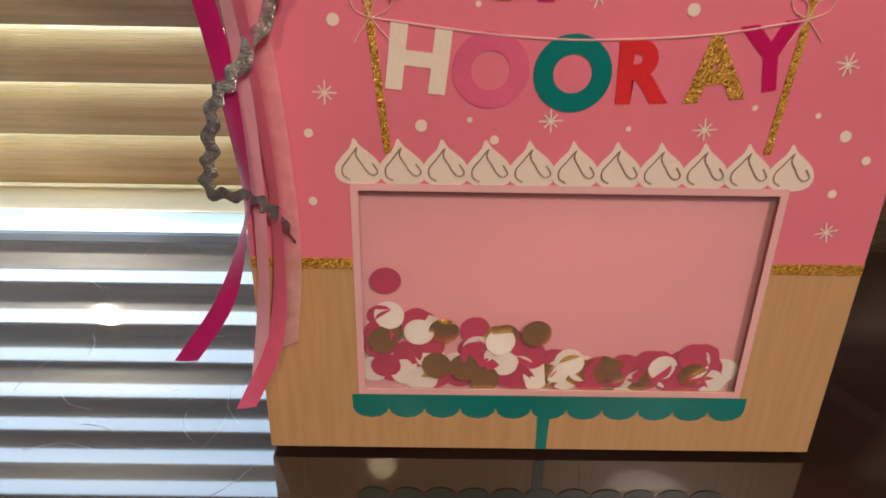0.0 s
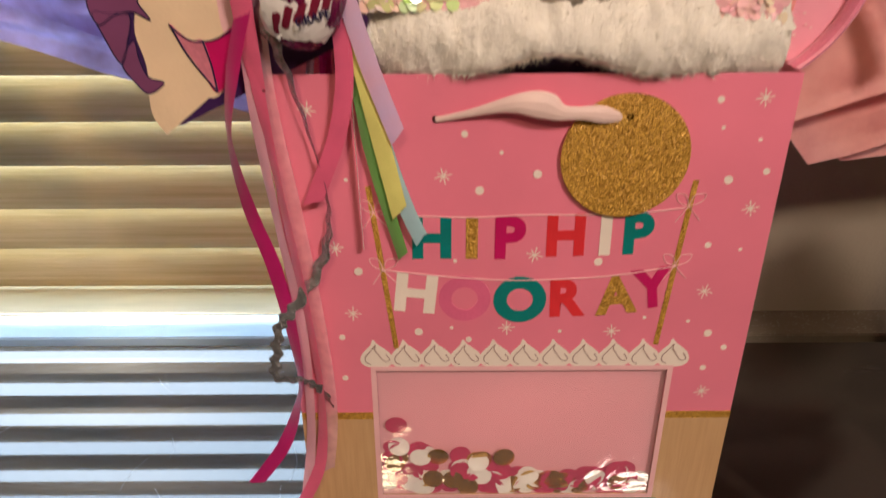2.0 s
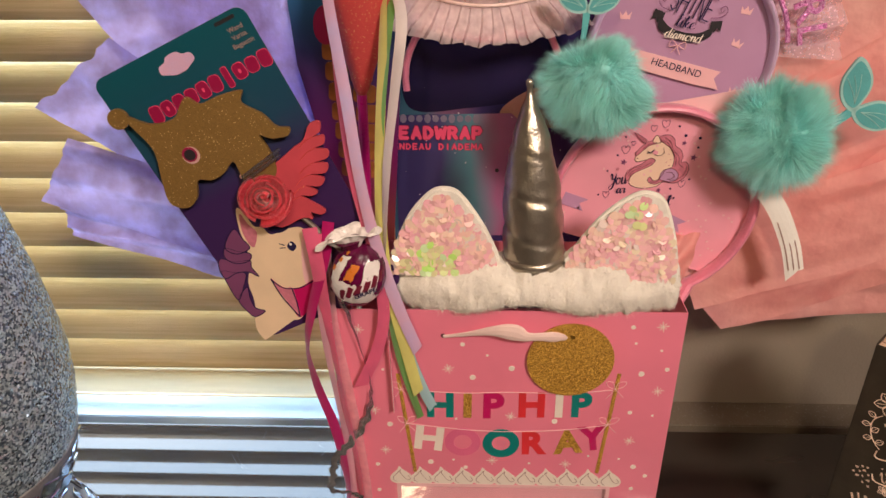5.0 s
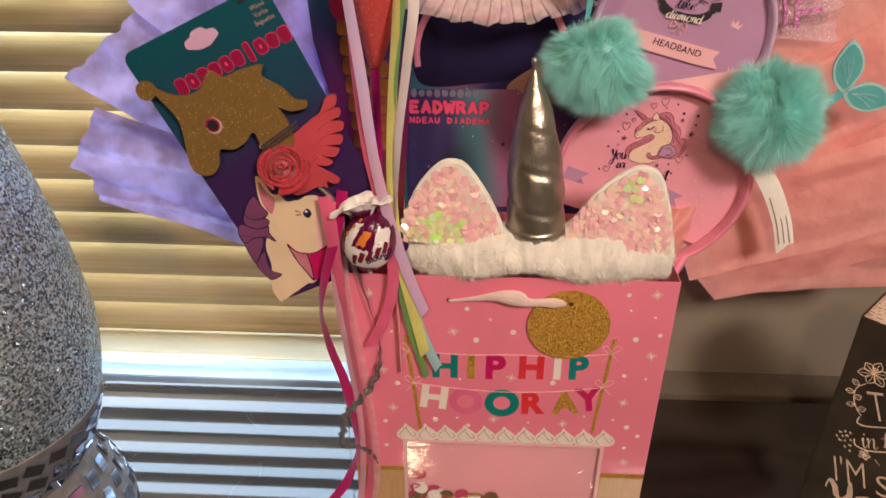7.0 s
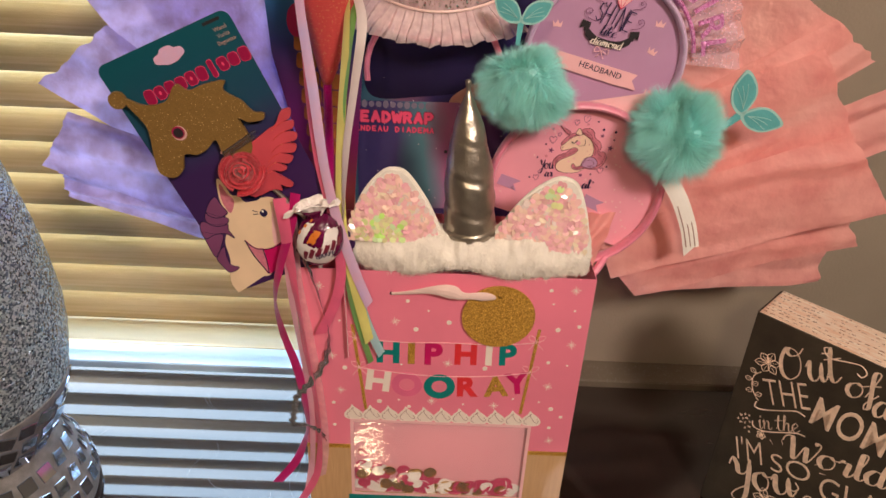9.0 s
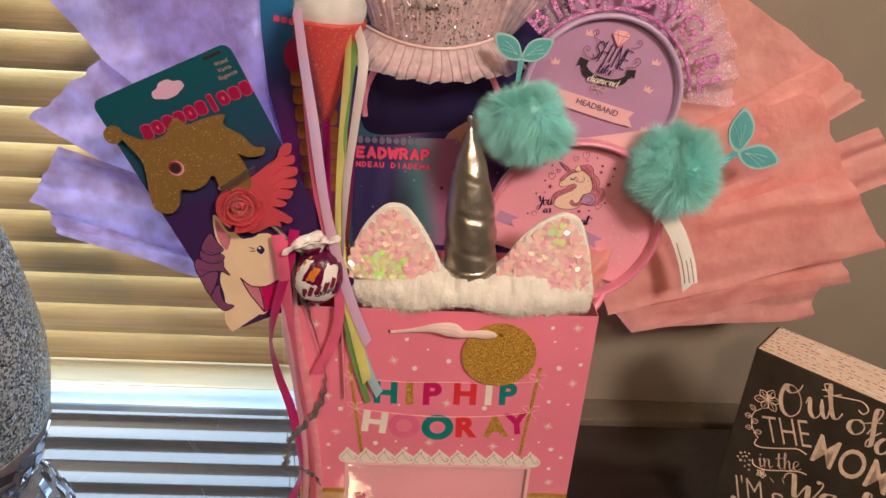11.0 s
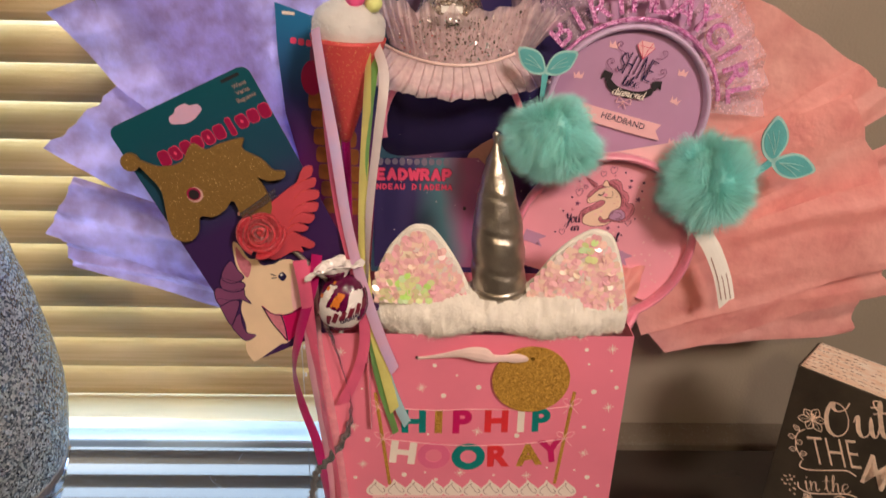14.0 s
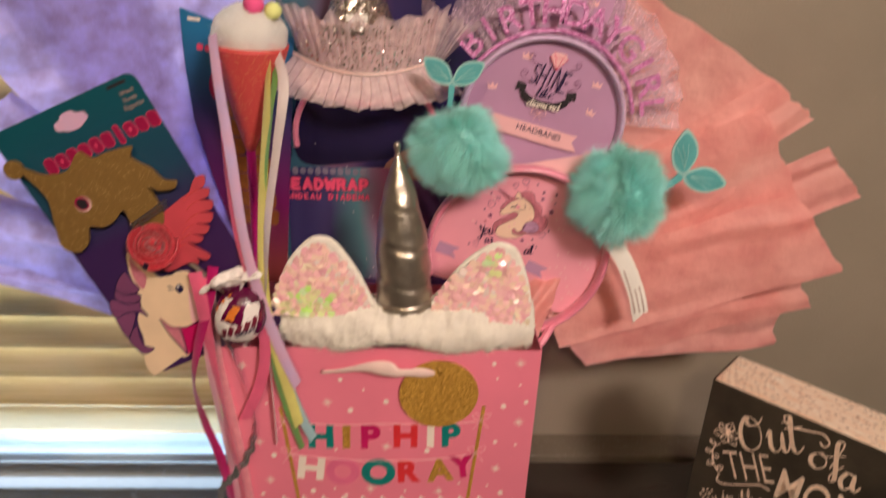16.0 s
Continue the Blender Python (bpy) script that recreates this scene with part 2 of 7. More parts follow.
M_trim = surface("shade_brown_trim", (0.17, 0.145, 0.11), rough=0.25, vary=0.06, scale=12, bump=0.05)
M_slat = surface("slat_faux_wood", (0.72, 0.55, 0.3), rough=0.36, second=(0.57, 0.41, 0.19), scale=9, bump=0.35, fine=60, stretch=(0.6, 8, 30), through=0.06)
M_board = surface("cream_window_board", (0.62, 0.5, 0.28), rough=0.32, vary=0.06, scale=8, bump=0.04, stretch=(0.5, 6, 20), spec=0.6)
M_rail = surface("blind_rail", (0.72, 0.6, 0.36), rough=0.4, vary=0.06, scale=10, bump=0.1, stretch=(0.5, 6, 20))
M_cord = surface("blind_cord", (0.75, 0.72, 0.66), rough=0.6)
M_frame = surface("window_frame", (0.75, 0.75, 0.74), rough=0.4)
M_pink = surface("printed_pink_paper", (0.83, 0.22, 0.32), rough=0.32, vary=0.05, scale=8, bump=0.4, fine=24, coat=0.2)
M_kraft = surface("printed_tan_paper", (0.6, 0.375, 0.19), rough=0.36, second=(0.53, 0.32, 0.155), scale=20, bump=0.08, fine=40, stretch=(14, 1, 1), coat=0.15)
M_panel = surface("inner_pink_panel", (0.8, 0.42, 0.47), rough=0.75, vary=0.04, scale=10, bump=0.0, spec=0.15, spread=0.01)
M_paleframe = surface("pale_pink_print", (0.86, 0.5, 0.53), rough=0.35, vary=0.03)
M_cream = surface("cream_print", (0.86, 0.76, 0.68), rough=0.38, vary=0.03)
M_teal = surface("teal_print", (0.0, 0.2, 0.19), rough=0.35, vary=0.06)
M_red = surface("red_print", (0.72, 0.03, 0.04), rough=0.35, vary=0.05)
M_magenta = surface("magenta_print", (0.55, 0.005, 0.12), rough=0.35, vary=0.05)
M_rose_print = surface("rose_print", (0.75, 0.14, 0.28), rough=0.35, vary=0.05)
M_line = surface("grey_line_print", (0.42, 0.27, 0.24), rough=0.4)
M_gold = glitter("gold_glitter", (0.36, 0.17, 0.025), (0.75, 0.43, 0.07), 1900, 0.5, 0.25, 0.4)
M_goldfine = sparkle("gold_glitter_foam", (0.17, 0.095, 0.025), (0.27, 0.155, 0.04), (0.85, 0.6, 0.26), 1150, 0.06)
M_goldfoil = surface("gold_foil", (0.85, 0.55, 0.16), rough=0.2, metal=0.9, vary=0.1, bump=0.05)
M_white = surface("white_paper", (0.85, 0.82, 0.78), rough=0.5, vary=0.04)
M_confetti_pink = surface("confetti_pink", (0.55, 0.025, 0.12), rough=0.5, vary=0.1)
M_film = clear_film("clear_film", (1, 1, 1), 0.08, 2.3, 0.03, 9)
# Darker second tone colours in paper mottling and the crumpled sheets' shade.
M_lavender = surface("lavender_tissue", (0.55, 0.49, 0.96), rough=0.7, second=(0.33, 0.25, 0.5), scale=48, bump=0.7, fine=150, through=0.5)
# Blotches of the second tone stand in colour for the shaded folds.
M_pinktissue = surface("pink_tissue", (0.97, 0.5, 0.46), rough=0.55, second=(0.84, 0.36, 0.34), scale=34, bump=1.0, fine=85, through=0.4)
M_cardback = gradient("dark_teal_purple_print", [(0.0, (0.048, 0.014, 0.085)), (0.55, (0.042, 0.017, 0.09)), (0.72, (0.015, 0.055, 0.105)), (1.0, (0.006, 0.078, 0.108))], 2, -0.12, 0.12, 0.3, 0.06)
M_cardtwo = gradient("blue_magenta_print", [(0.0, (0.25, 0.05, 0.03)), (0.35, (0.16, 0.01, 0.1)), (0.7, (0.03, 0.03, 0.12)), (1.0, (0.02, 0.16, 0.35))], 2, -0.13, 0.13, 0.3, 0.08)
M_headwrap = gradient("night_sky_print", [(0.0, (0.02, 0.1, 0.14)), (0.22, (0.05, 0.12, 0.18)), (0.38, (0.17, 0.08, 0.15)), (0.55, (0.035, 0.025, 0.1)), (0.75, (0.02, 0.018, 0.08)), (1.0, (0.06, 0.035, 0.15))], 0, -0.11, 0.13, 0.22, 0.3, 0.05)
M_headpanel = gradient("teal_violet_print", [(0.0, (0.035, 0.03, 0.11)), (0.3, (0.06, 0.05, 0.15)), (0.5, (0.1, 0.24, 0.29)), (0.64, (0.34, 0.12, 0.24)), (0.82, (0.13, 0.06, 0.16)), (1.0, (0.06, 0.035, 0.12))], 0, -0.1, 0.07, 0.22, 0.22, 0.06)
M_dark = gradient("black_violet_print", [(0.0, (0.02, 0.012, 0.03)), (0.35, (0.012, 0.009, 0.035)), (0.7, (0.03, 0.022, 0.09)), (1.0, (0.07, 0.04, 0.12))], 2, -0.08, 0.07, 0.22, 0.25, 0.03)
M_skin = surface("warm_tan_print", (0.4, 0.2, 0.16), rough=0.3, vary=0.15, scale=30)
M_hotprint = surface("hot_pink_print", (0.85, 0.09, 0.2), rough=0.35, vary=0.05)
M_redtext = surface("red_text_print", (0.78, 0.07, 0.18), rough=0.35)
M_black = surface("black_ink", (0.02, 0.015, 0.02), rough=0.5)
M_lilac = surface("lilac_card", (0.5, 0.28, 0.46), rough=0.4, vary=0.05, scale=15, bump=0.04)
M_lilacsatin = surface("lilac_satin", (0.62, 0.46, 0.68), rough=0.3, sheen=0.4, vary=0.08, fine=900, bump=0.15)
M_pinkcard = surface("pink_card", (0.85, 0.36, 0.46), rough=0.35, vary=0.05, scale=14, bump=0.04)
M_pinksatin = surface("pink_satin", (0.8, 0.24, 0.36), rough=0.28, sheen=0.4, vary=0.08, fine=900, bump=0.15)
M_mint = surface("mint_fur", (0.5, 1.0, 0.94), rough=0.5, vary=0.08, scale=40, bump=0, island=0.14, sheen=0.2, through=0.32)
M_mintfelt = surface("mint_felt", (0.1, 0.4, 0.42), rough=0.6, vary=0.1, bump=0.2)
M_mintpale = surface("pale_mint_stitch", (0.35, 0.62, 0.6), rough=0.6)
M_fleece = surface("white_fleece", (0.95, 0.9, 0.82), rough=0.9, vary=0.06, scale=60, bump=0.5, fine=420, island=0.02, sheen=0.3, through=0.12)
M_fluff = surface("white_felt_ball", (0.86, 0.86, 0.83), rough=0.9, vary=0.05, bump=0.4, fine=300, island=0.05, sheen=0.3, through=0.3)
M_silver = surface("silver_leatherette", (0.48, 0.43, 0.36), rough=0.34, metal=0.9, vary=0.1, scale=55, bump=0.16, fine=420)
M_pearl = pearl("sequin_pearl", (0.9, 0.56, 0.54), 430)
# Green base colour paints the ears' clustered iridescent highlights.
M_pearl_bright = pearl("sequin_green_flash", (0.6, 0.95, 0.25), 330)
M_redglit = sparkle("red_glitter", (0.6, 0.06, 0.065), (0.7, 0.1, 0.09), (1.0, 0.62, 0.3), 1000, 0.08)
M_pinkstick = surface("magenta_plastic", (0.55, 0.01, 0.2), rough=0.3)
M_pom_pink = surface("hot_pink_felt", (0.85, 0.1, 0.3), rough=0.8)
M_pom_yellow = surface("pale_yellow_felt", (0.75, 0.8, 0.3), rough=0.8)
M_roseRed = surface("red_satin", (0.8, 0.075, 0.11), rough=0.27, sheen=0.5, vary=0.1, bump=0.1)
M_wing = surface("red_foam_glitter", (0.54, 0.06, 0.085), rough=0.5, vary=0.1, fine=1200, bump=0.2)
M_unicream = surface("cream_unicorn_print", (0.82, 0.62, 0.42), rough=0.35, vary=0.04)
M_mauve = surface("mauve_print", (0.2, 0.06, 0.15), rough=0.35, vary=0.06)
M_navy = surface("navy_print", (0.018, 0.013, 0.06), rough=0.7, spec=0.2)
M_waffle = surface("waffle_print", (0.3, 0.1, 0.025), rough=0.35, vary=0.3, scale=60)
R_magenta = surface("ribbon_magenta", (0.5, 0.003, 0.14), rough=0.35, sheen=0.3, vary=0.08, fine=1500, bump=0.15, through=0.15)
R_pink = surface("ribbon_pink", (0.85, 0.14, 0.28), rough=0.35, sheen=0.3, vary=0.08, fine=1500, bump=0.15, through=0.15)
R_palepink = surface("ribbon_pale_pink", (0.82, 0.42, 0.52), rough=0.3, sheen=0.4, vary=0.08, fine=1500, bump=0.15, through=0.15)
R_lilac = surface("ribbon_lilac", (0.84, 0.46, 0.62), second=(0.6, 0.5, 0.82), scale=22, rough=0.25, sheen=0.4, vary=0.08, fine=1500, bump=0.15, through=0.15)
R_white = surface("ribbon_white", (0.78, 0.7, 0.7), rough=0.3, sheen=0.4, vary=0.06, fine=1500, bump=0.15, through=0.2)
R_yellow = surface("ribbon_yellow", (0.82, 0.78, 0.24), rough=0.3, sheen=0.3, vary=0.06, fine=1500, bump=0.15, through=0.2)
R_green = surface("ribbon_green", (0.2, 0.5, 0.12), rough=0.3, sheen=0.3, vary=0.06, fine=1500, bump=0.15, through=0.15)
R_blue = surface("ribbon_pale_blue", (0.42, 0.66, 0.74), rough=0.3, sheen=0.3, vary=0.06, fine=1500, bump=0.15, through=0.15)
R_silver = surface("silver_rickrack", (0.55, 0.55, 0.58), rough=0.24, metal=0.8, vary=0.3, scale=300, bump=0.5, fine=900)
M_handle = surface("handle_ribbon", (0.84, 0.62, 0.58), rough=0.35, sheen=0.4, vary=0.06, fine=1200, bump=0.1)
M_wrap = surface("candy_wrapper_white", (0.85, 0.8, 0.78), rough=0.2, vary=0.05, scale=60, bump=0.5, fine=160)
M_purple = surface("grape_purple_wrapper", (0.12, 0.005, 0.05), rough=0.15, vary=0.3, scale=80, bump=0.5, fine=160)
M_plum = surface("plum_print", (0.16, 0.008, 0.03), rough=0.3, vary=0.1)
M_orange = surface("orange_print", (0.7, 0.2, 0.03), rough=0.3)
M_crush = glitter("crushed_glass", (0.13, 0.18, 0.24), (0.75, 0.92, 1.0), 520, 0.52, 0.6, 0.25)
M_grout = surface("silver_grout", (0.24, 0.235, 0.24), rough=0.5, vary=0.15, scale=90, bump=0.5, fine=500)
M_mirror = surface("mirror_tile", (0.62, 0.74, 0.95), rough=0.05, metal=1.0, vary=0.02, bump=0.0)
M_feather = surface("grey_feather", (0.16, 0.14, 0.13), rough=0.6, vary=0.25, island=0.5)
M_signblack = surface("chalkboard_black", (0.044, 0.034, 0.022), rough=0.6, vary=0.3, scale=20, bump=0.15, fine=240)
M_signwood = surface("whitewashed_wood", (0.97, 0.88, 0.76), rough=0.7, second=(0.85, 0.58, 0.4), scale=70, bump=0.9, fine=300, stretch=(0.7, 5, 5))
M_chalk = surface("chalk_white", (0.84, 0.64, 0.49), rough=0.8, vary=0.12, scale=120, bump=0.1)
M_tulle = tulle("tulle_pink", (1.0, 0.8, 0.82), 0.57)
M_tullelilac = tulle("tulle_lilac", (0.8, 0.6, 0.72), 0.68, 0.3)
M_hatsequin = glitter("silver_gold_sequin", (0.3, 0.22, 0.17), (0.9, 0.82, 0.75), 800, 0.5, 0.9, 0.2)
M_sequinsilver = surface("rose_silver_sequin", (0.95, 0.8, 0.78), rough=0.2, metal=0.85, vary=0.2, scale=300, bump=0.0, island=0.35)
M_lettersparkle = glitter("pink_sparkle", (0.52, 0.07, 0.36), (0.95, 0.5, 0.82), 1300, 0.5, 0.35, 0.35)
M_plastic = clear_film("clear_plastic", (0.9, 0.9, 0.92))
M_strap = clear_film("clear_strap", (0.9, 0.9, 0.92), 0.05)
M_crimson = surface("crimson_print", (0.3, 0.006, 0.06), rough=0.35, vary=0.05)
R_sheer = tulle("sheer_pink_ribbon", (0.9, 0.55, 0.62), 0.45)
M_purplegrey = surface("muted_logo_print", (0.2, 0.17, 0.24), rough=0.35, vary=0.06)
M_litedge = surface("eye_hole_lit_edge", (0.6, 0.38, 0.36), rough=0.5, vary=0.08)
M_sawmark = surface("saw_mark_brown", (0.3, 0.15, 0.09), rough=0.8, vary=0.2)
M_unipale = surface("pale_cream_print", (0.86, 0.62, 0.48), rough=0.35, vary=0.03)
M_manepink = surface("mane_pink_print", (0.62, 0.2, 0.27), rough=0.35, vary=0.1, scale=200)
M_brownline = surface("brown_line_print", (0.16, 0.05, 0.07), rough=0.4)
M_scratch = surface("table_scratch", (0.26, 0.26, 0.29), rough=0.4, vary=0.2)


# ---- builders ----
def part(name, bm, material, parent=None, label=""):
    """Links a bmesh, or a finished mesh, as one object under a thing or a part."""
    if isinstance(bm, bmesh.types.BMesh):
        me = bpy.data.meshes.new(name)
        bm.to_mesh(me)
        bm.free()
    else:
        me = bm
    if material and not me.materials:
        me.materials.append(material)
    ob = new(name, me)
    if parent:
        ob.parent = parent
    if label:
        tagged(ob, label)
    return ob


def thing(name, m, label, category, group="", kind=""):
    ob = new(name)
    ob.empty_display_size = 0.02
    ob.matrix_world = m
    return tagged(ob, label, category, group, kind)


def smooth(ob):
    for p in ob.data.polygons:
        p.use_smooth = True
    return ob


def box(lo, hi, bevel=0.0, segs=2):
    bm = bmesh.new()
    bmesh.ops.create_cube(bm, size=1)
    lo, hi = Vector(lo), Vector(hi)
    for v in bm.verts:
        v.co = Vector([lo[i] + (v.co[i] + 0.5) * (hi[i] - lo[i]) for i in range(3)])
    if bevel:
        bmesh.ops.bevel(bm, geom=bm.edges[:], offset=bevel, segments=segs, affect="EDGES")
    return bm


def one_sheet(lo, hi, y):
    """A thin clear sheet in the x-z plane."""
    bm = bmesh.new()
    bm.faces.new([bm.verts.new((x, y, z)) for x, z in ((lo[0], lo[1]), (hi[0], lo[1]), (hi[0], hi[1]), (lo[0], hi[1]))])
    return bm


def flat(outline, thick=0.001, front=0.0):
    """A plate: an outline in the local x-z plane, facing -y, with its front face at -front."""
    bm = bmesh.new()
    f = bm.faces.new([bm.verts.new((x, -front, z)) for x, z in outline])
    bm.normal_update()
    if f.normal.y > 0:
        f.normal_flip()
    ret = bmesh.ops.extrude_face_region(bm, geom=[f])
    for v in ret["geom"]:
        if isinstance(v, bmesh.types.BMVert):
            v.co.y += thick
    bmesh.ops.recalc_face_normals(bm, faces=bm.faces[:])
    bmesh.ops.triangulate(bm, faces=[f for f in bm.faces if len(f.verts) > 4])
    return bm


def ellipse(cx, cz, rx, rz=None, n=40, turn=0.0, a0=0.0, a1=360.0):
    rz = rz or rx
    full = abs(a1 - a0) >= 360
    pts = []
    for i in range(n if full else n + 1):
        a = radians(a0 + (a1 - a0) * i / n)
        x, z = rx * math.cos(a), rz * math.sin(a)
        c, s = math.cos(radians(turn)), math.sin(radians(turn))
        pts.append((cx + x * c - z * s, cz + x * s + z * c))
    return pts


def rounded(w, h, r, n=6):
    pts = []
    for cx, cz, a in ((w / 2 - r, h / 2 - r, 0), (-w / 2 + r, h / 2 - r, 90), (-w / 2 + r, -h / 2 + r, 180), (w / 2 - r, -h / 2 + r, 270)):
        pts += [(cx + r * math.cos(radians(a + 90 * i / n)), cz + r * math.sin(radians(a + 90 * i / n))) for i in range(n + 1)]
    return pts


def spline(pts, per=8, closed=False):
    """A smooth line through a few points."""
    P = [Vector(p) for p in pts]
    out = []
    n = len(P)
    for i in range(n if closed else n - 1):
        if closed:
            p0, p1, p2, p3 = P[i - 1], P[i], P[(i + 1) % n], P[(i + 2) % n]
        else:
            p0, p1, p2, p3 = P[max(0, i - 1)], P[i], P[i + 1], P[min(n - 1, i + 2)]
        for k in range(per):
            t = k / per
            out.append(0.5 * (2 * p1 + (p2 - p0) * t + (2 * p0 - 5 * p1 + 4 * p2 - p3) * t * t + (3 * p1 - p0 - 3 * p2 + p3) * t ** 3))
    if not closed:
        out.append(P[-1])
    return out


def blob(pts, per=6):
    """A closed smooth outline in the x-z plane."""
    return [(v.x, v.y) for v in spline([(x, z, 0) for x, z in pts], per, True)]


def sweep(path, radius, sides=8, closed=False, squash=1.0):
    """A tube along a path; radius is a number or a function of 0..1."""
    bm = bmesh.new()
    n = len(path)
    rings = []
    for i, p in enumerate(path):
        if closed:
            d = path[(i + 1) % n] - path[i - 1]
        else:
            d = path[min(n - 1, i + 1)] - path[max(0, i - 1)]
        d = d.normalized()
        side = d.cross(Vector((0, 1, 0)))
        side = side.normalized() if side.length > 1e-4 else Vector((1, 0, 0))
        up = side.cross(d).normalized()
        r = radius(i / (n - 1)) if callable(radius) else radius
        rings.append([bm.verts.new(p + side * (r * math.cos(2 * math.pi * k / sides)) + up * (r * squash * math.sin(2 * math.pi * k / sides))) for k in range(sides)])
    m = n if closed else n - 1
    for i in range(m):
        a, b = rings[i], rings[(i + 1) % n]
        for k in range(sides):
            bm.faces.new((a[k], a[(k + 1) % sides], b[(k + 1) % sides], b[k]))
    if not closed:
        bm.faces.new(rings[0][::-1]), bm.faces.new(rings[-1])
    bmesh.ops.recalc_face_normals(bm, faces=bm.faces[:])
    return bm


def lathe(profile, sides=48, cap=True):
    bm = bmesh.new()
    rings = [[bm.verts.new((r * math.cos(2 * math.pi * k / sides), r * math.sin(2 * math.pi * k / sides), z)) for k in range(sides)] for r, z in profile]
    for a, b in zip(rings, rings[1:]):
        for k in range(sides):
            bm.faces.new((a[k], a[(k + 1) % sides], b[(k + 1) % sides], b[k]))
    if cap:
        bm.faces.new(rings[0][::-1]), bm.faces.new(rings[-1])
    return bm


def band(pts, width, turns=None, thick=0.0004, per=8, wave=0.0, waves=0):
    """A ribbon through a few points; turns: degrees by which its flat side is turned at each point; wave: rickrack."""
    path = spline(pts, per)
    n = len(path)
    turns = turns or [0] * len(pts)
    bm = bmesh.new()
    rows = []
    for i, p in enumerate(path):
        d = (path[min(n - 1, i + 1)] - path[max(0, i - 1)]).normalized()
        w = Vector((0, 1, 0)).cross(d)
        w = w.normalized() if w.length > 1e-4 else Vector((1, 0, 0))
        u = i / per
        j = min(len(turns) - 2, int(u))
        a = radians(turns[j] + (turns[j + 1] - turns[j]) * min(1, u - j))
        w = Matrix.Rotation(a, 3, d) @ w
        nn = w.cross(d).normalized()
        q = p + w * (wave * math.sin(2 * math.pi * waves * i / (n - 1)))
        cut = 0.35 * width if i == n - 1 else 0.0
        rows.append([bm.verts.new(q + w * (s * width / 2) + nn * (0.05 * width * (1 - s * s)) + d * cut * s) for s in (-1, -0.5, 0, 0.5, 1)])
    for a, b in zip(rows, rows[1:]):
        for k in range(4):
            bm.faces.new((a[k], a[k + 1], b[k + 1], b[k]))
    return bm


def strands(roots, tips, width, bend=None):
    """Hairs: a tapered blade of four triangles from each root to its tip."""
    roots, tips = np.asarray(roots), np.asarray(tips)
    n = len(roots)
    d = tips - roots
    rnd = np.random.normal(size=(n, 3))
    side = np.cross(d, rnd)
    side /= np.linalg.norm(side, axis=1, keepdims=True) + 1e-9
    mid = roots + d * 0.55 + (bend if bend is not None else 0)
    w = width * 0.5
    co = np.stack([roots - side * w, roots + side * w, mid - side * w * 0.75, mid + side * w * 0.75, tips], 1).reshape(-1, 3)
    base = (np.arange(n) * 5)[:, None]
    tri = np.concatenate([base + np.array([[0, 1, 3]]), base + np.array([[0, 3, 2]]), base + np.array([[2, 3, 4]])], 0)
    me = bpy.data.meshes.new("strands")
    me.from_pydata(co.tolist(), [], tri.tolist())
    return me


def letters(text, size, thick=0.0005, bold=0.0, slant=0.0, spacing=1.0, align="CENTER"):
    """Lettering in the built-in font as a mesh in the x-z plane, facing -y."""
    cu = bpy.data.curves.new("lettering", "FONT")
    cu.body, cu.size, cu.extrude, cu.offset, cu.shear = text, size, thick / 2, bold * size, slant
    cu.align_x, cu.align_y, cu.space_character, cu.resolution_u = align, "CENTER", spacing, 4
    ob = bpy.data.objects.new("lettering", cu)
    scene.collection.objects.link(ob)
    me = bpy.data.meshes.new_from_object(ob.evaluated_get(bpy.context.evaluated_depsgraph_get()))
    bpy.data.objects.remove(ob)
    me.transform(Matrix.Rotation(radians(90), 4, "X"))
    me.materials.clear()
    return me


def wrote(name, text, size, material, parent, x, z, front, turn=0.0, **more):
    ob = part(name, letters(text, size, **more), material, parent)
    ob.matrix_local = pose(x, -front, z, 0, -turn, 0)
    return ob


def fit_box(ob, w, h):
    """Stretches lettering to a width and a height, about its middle."""
    me = ob.data
    xs, zs = [v.co.x for v in me.vertices], [v.co.z for v in me.vertices]
    me.transform(Matrix.Diagonal((w / (max(xs) - min(xs)), 1, h / (max(zs) - min(zs)), 1)) @ Matrix.Translation((-(max(xs) + min(xs)) / 2, 0, -(max(zs) + min(zs)) / 2)))


def bars(name, x, z, width, height, material, parent, front, turn=0.0, count=1):
    """Unreadable writing: plain bars."""
    ob = part(name, flat(rounded(width, height, height * 0.3, 3), 0.0003), material, parent)
    ob.matrix_local = pose(x, -front, z, 0, -turn, 0)
    return ob


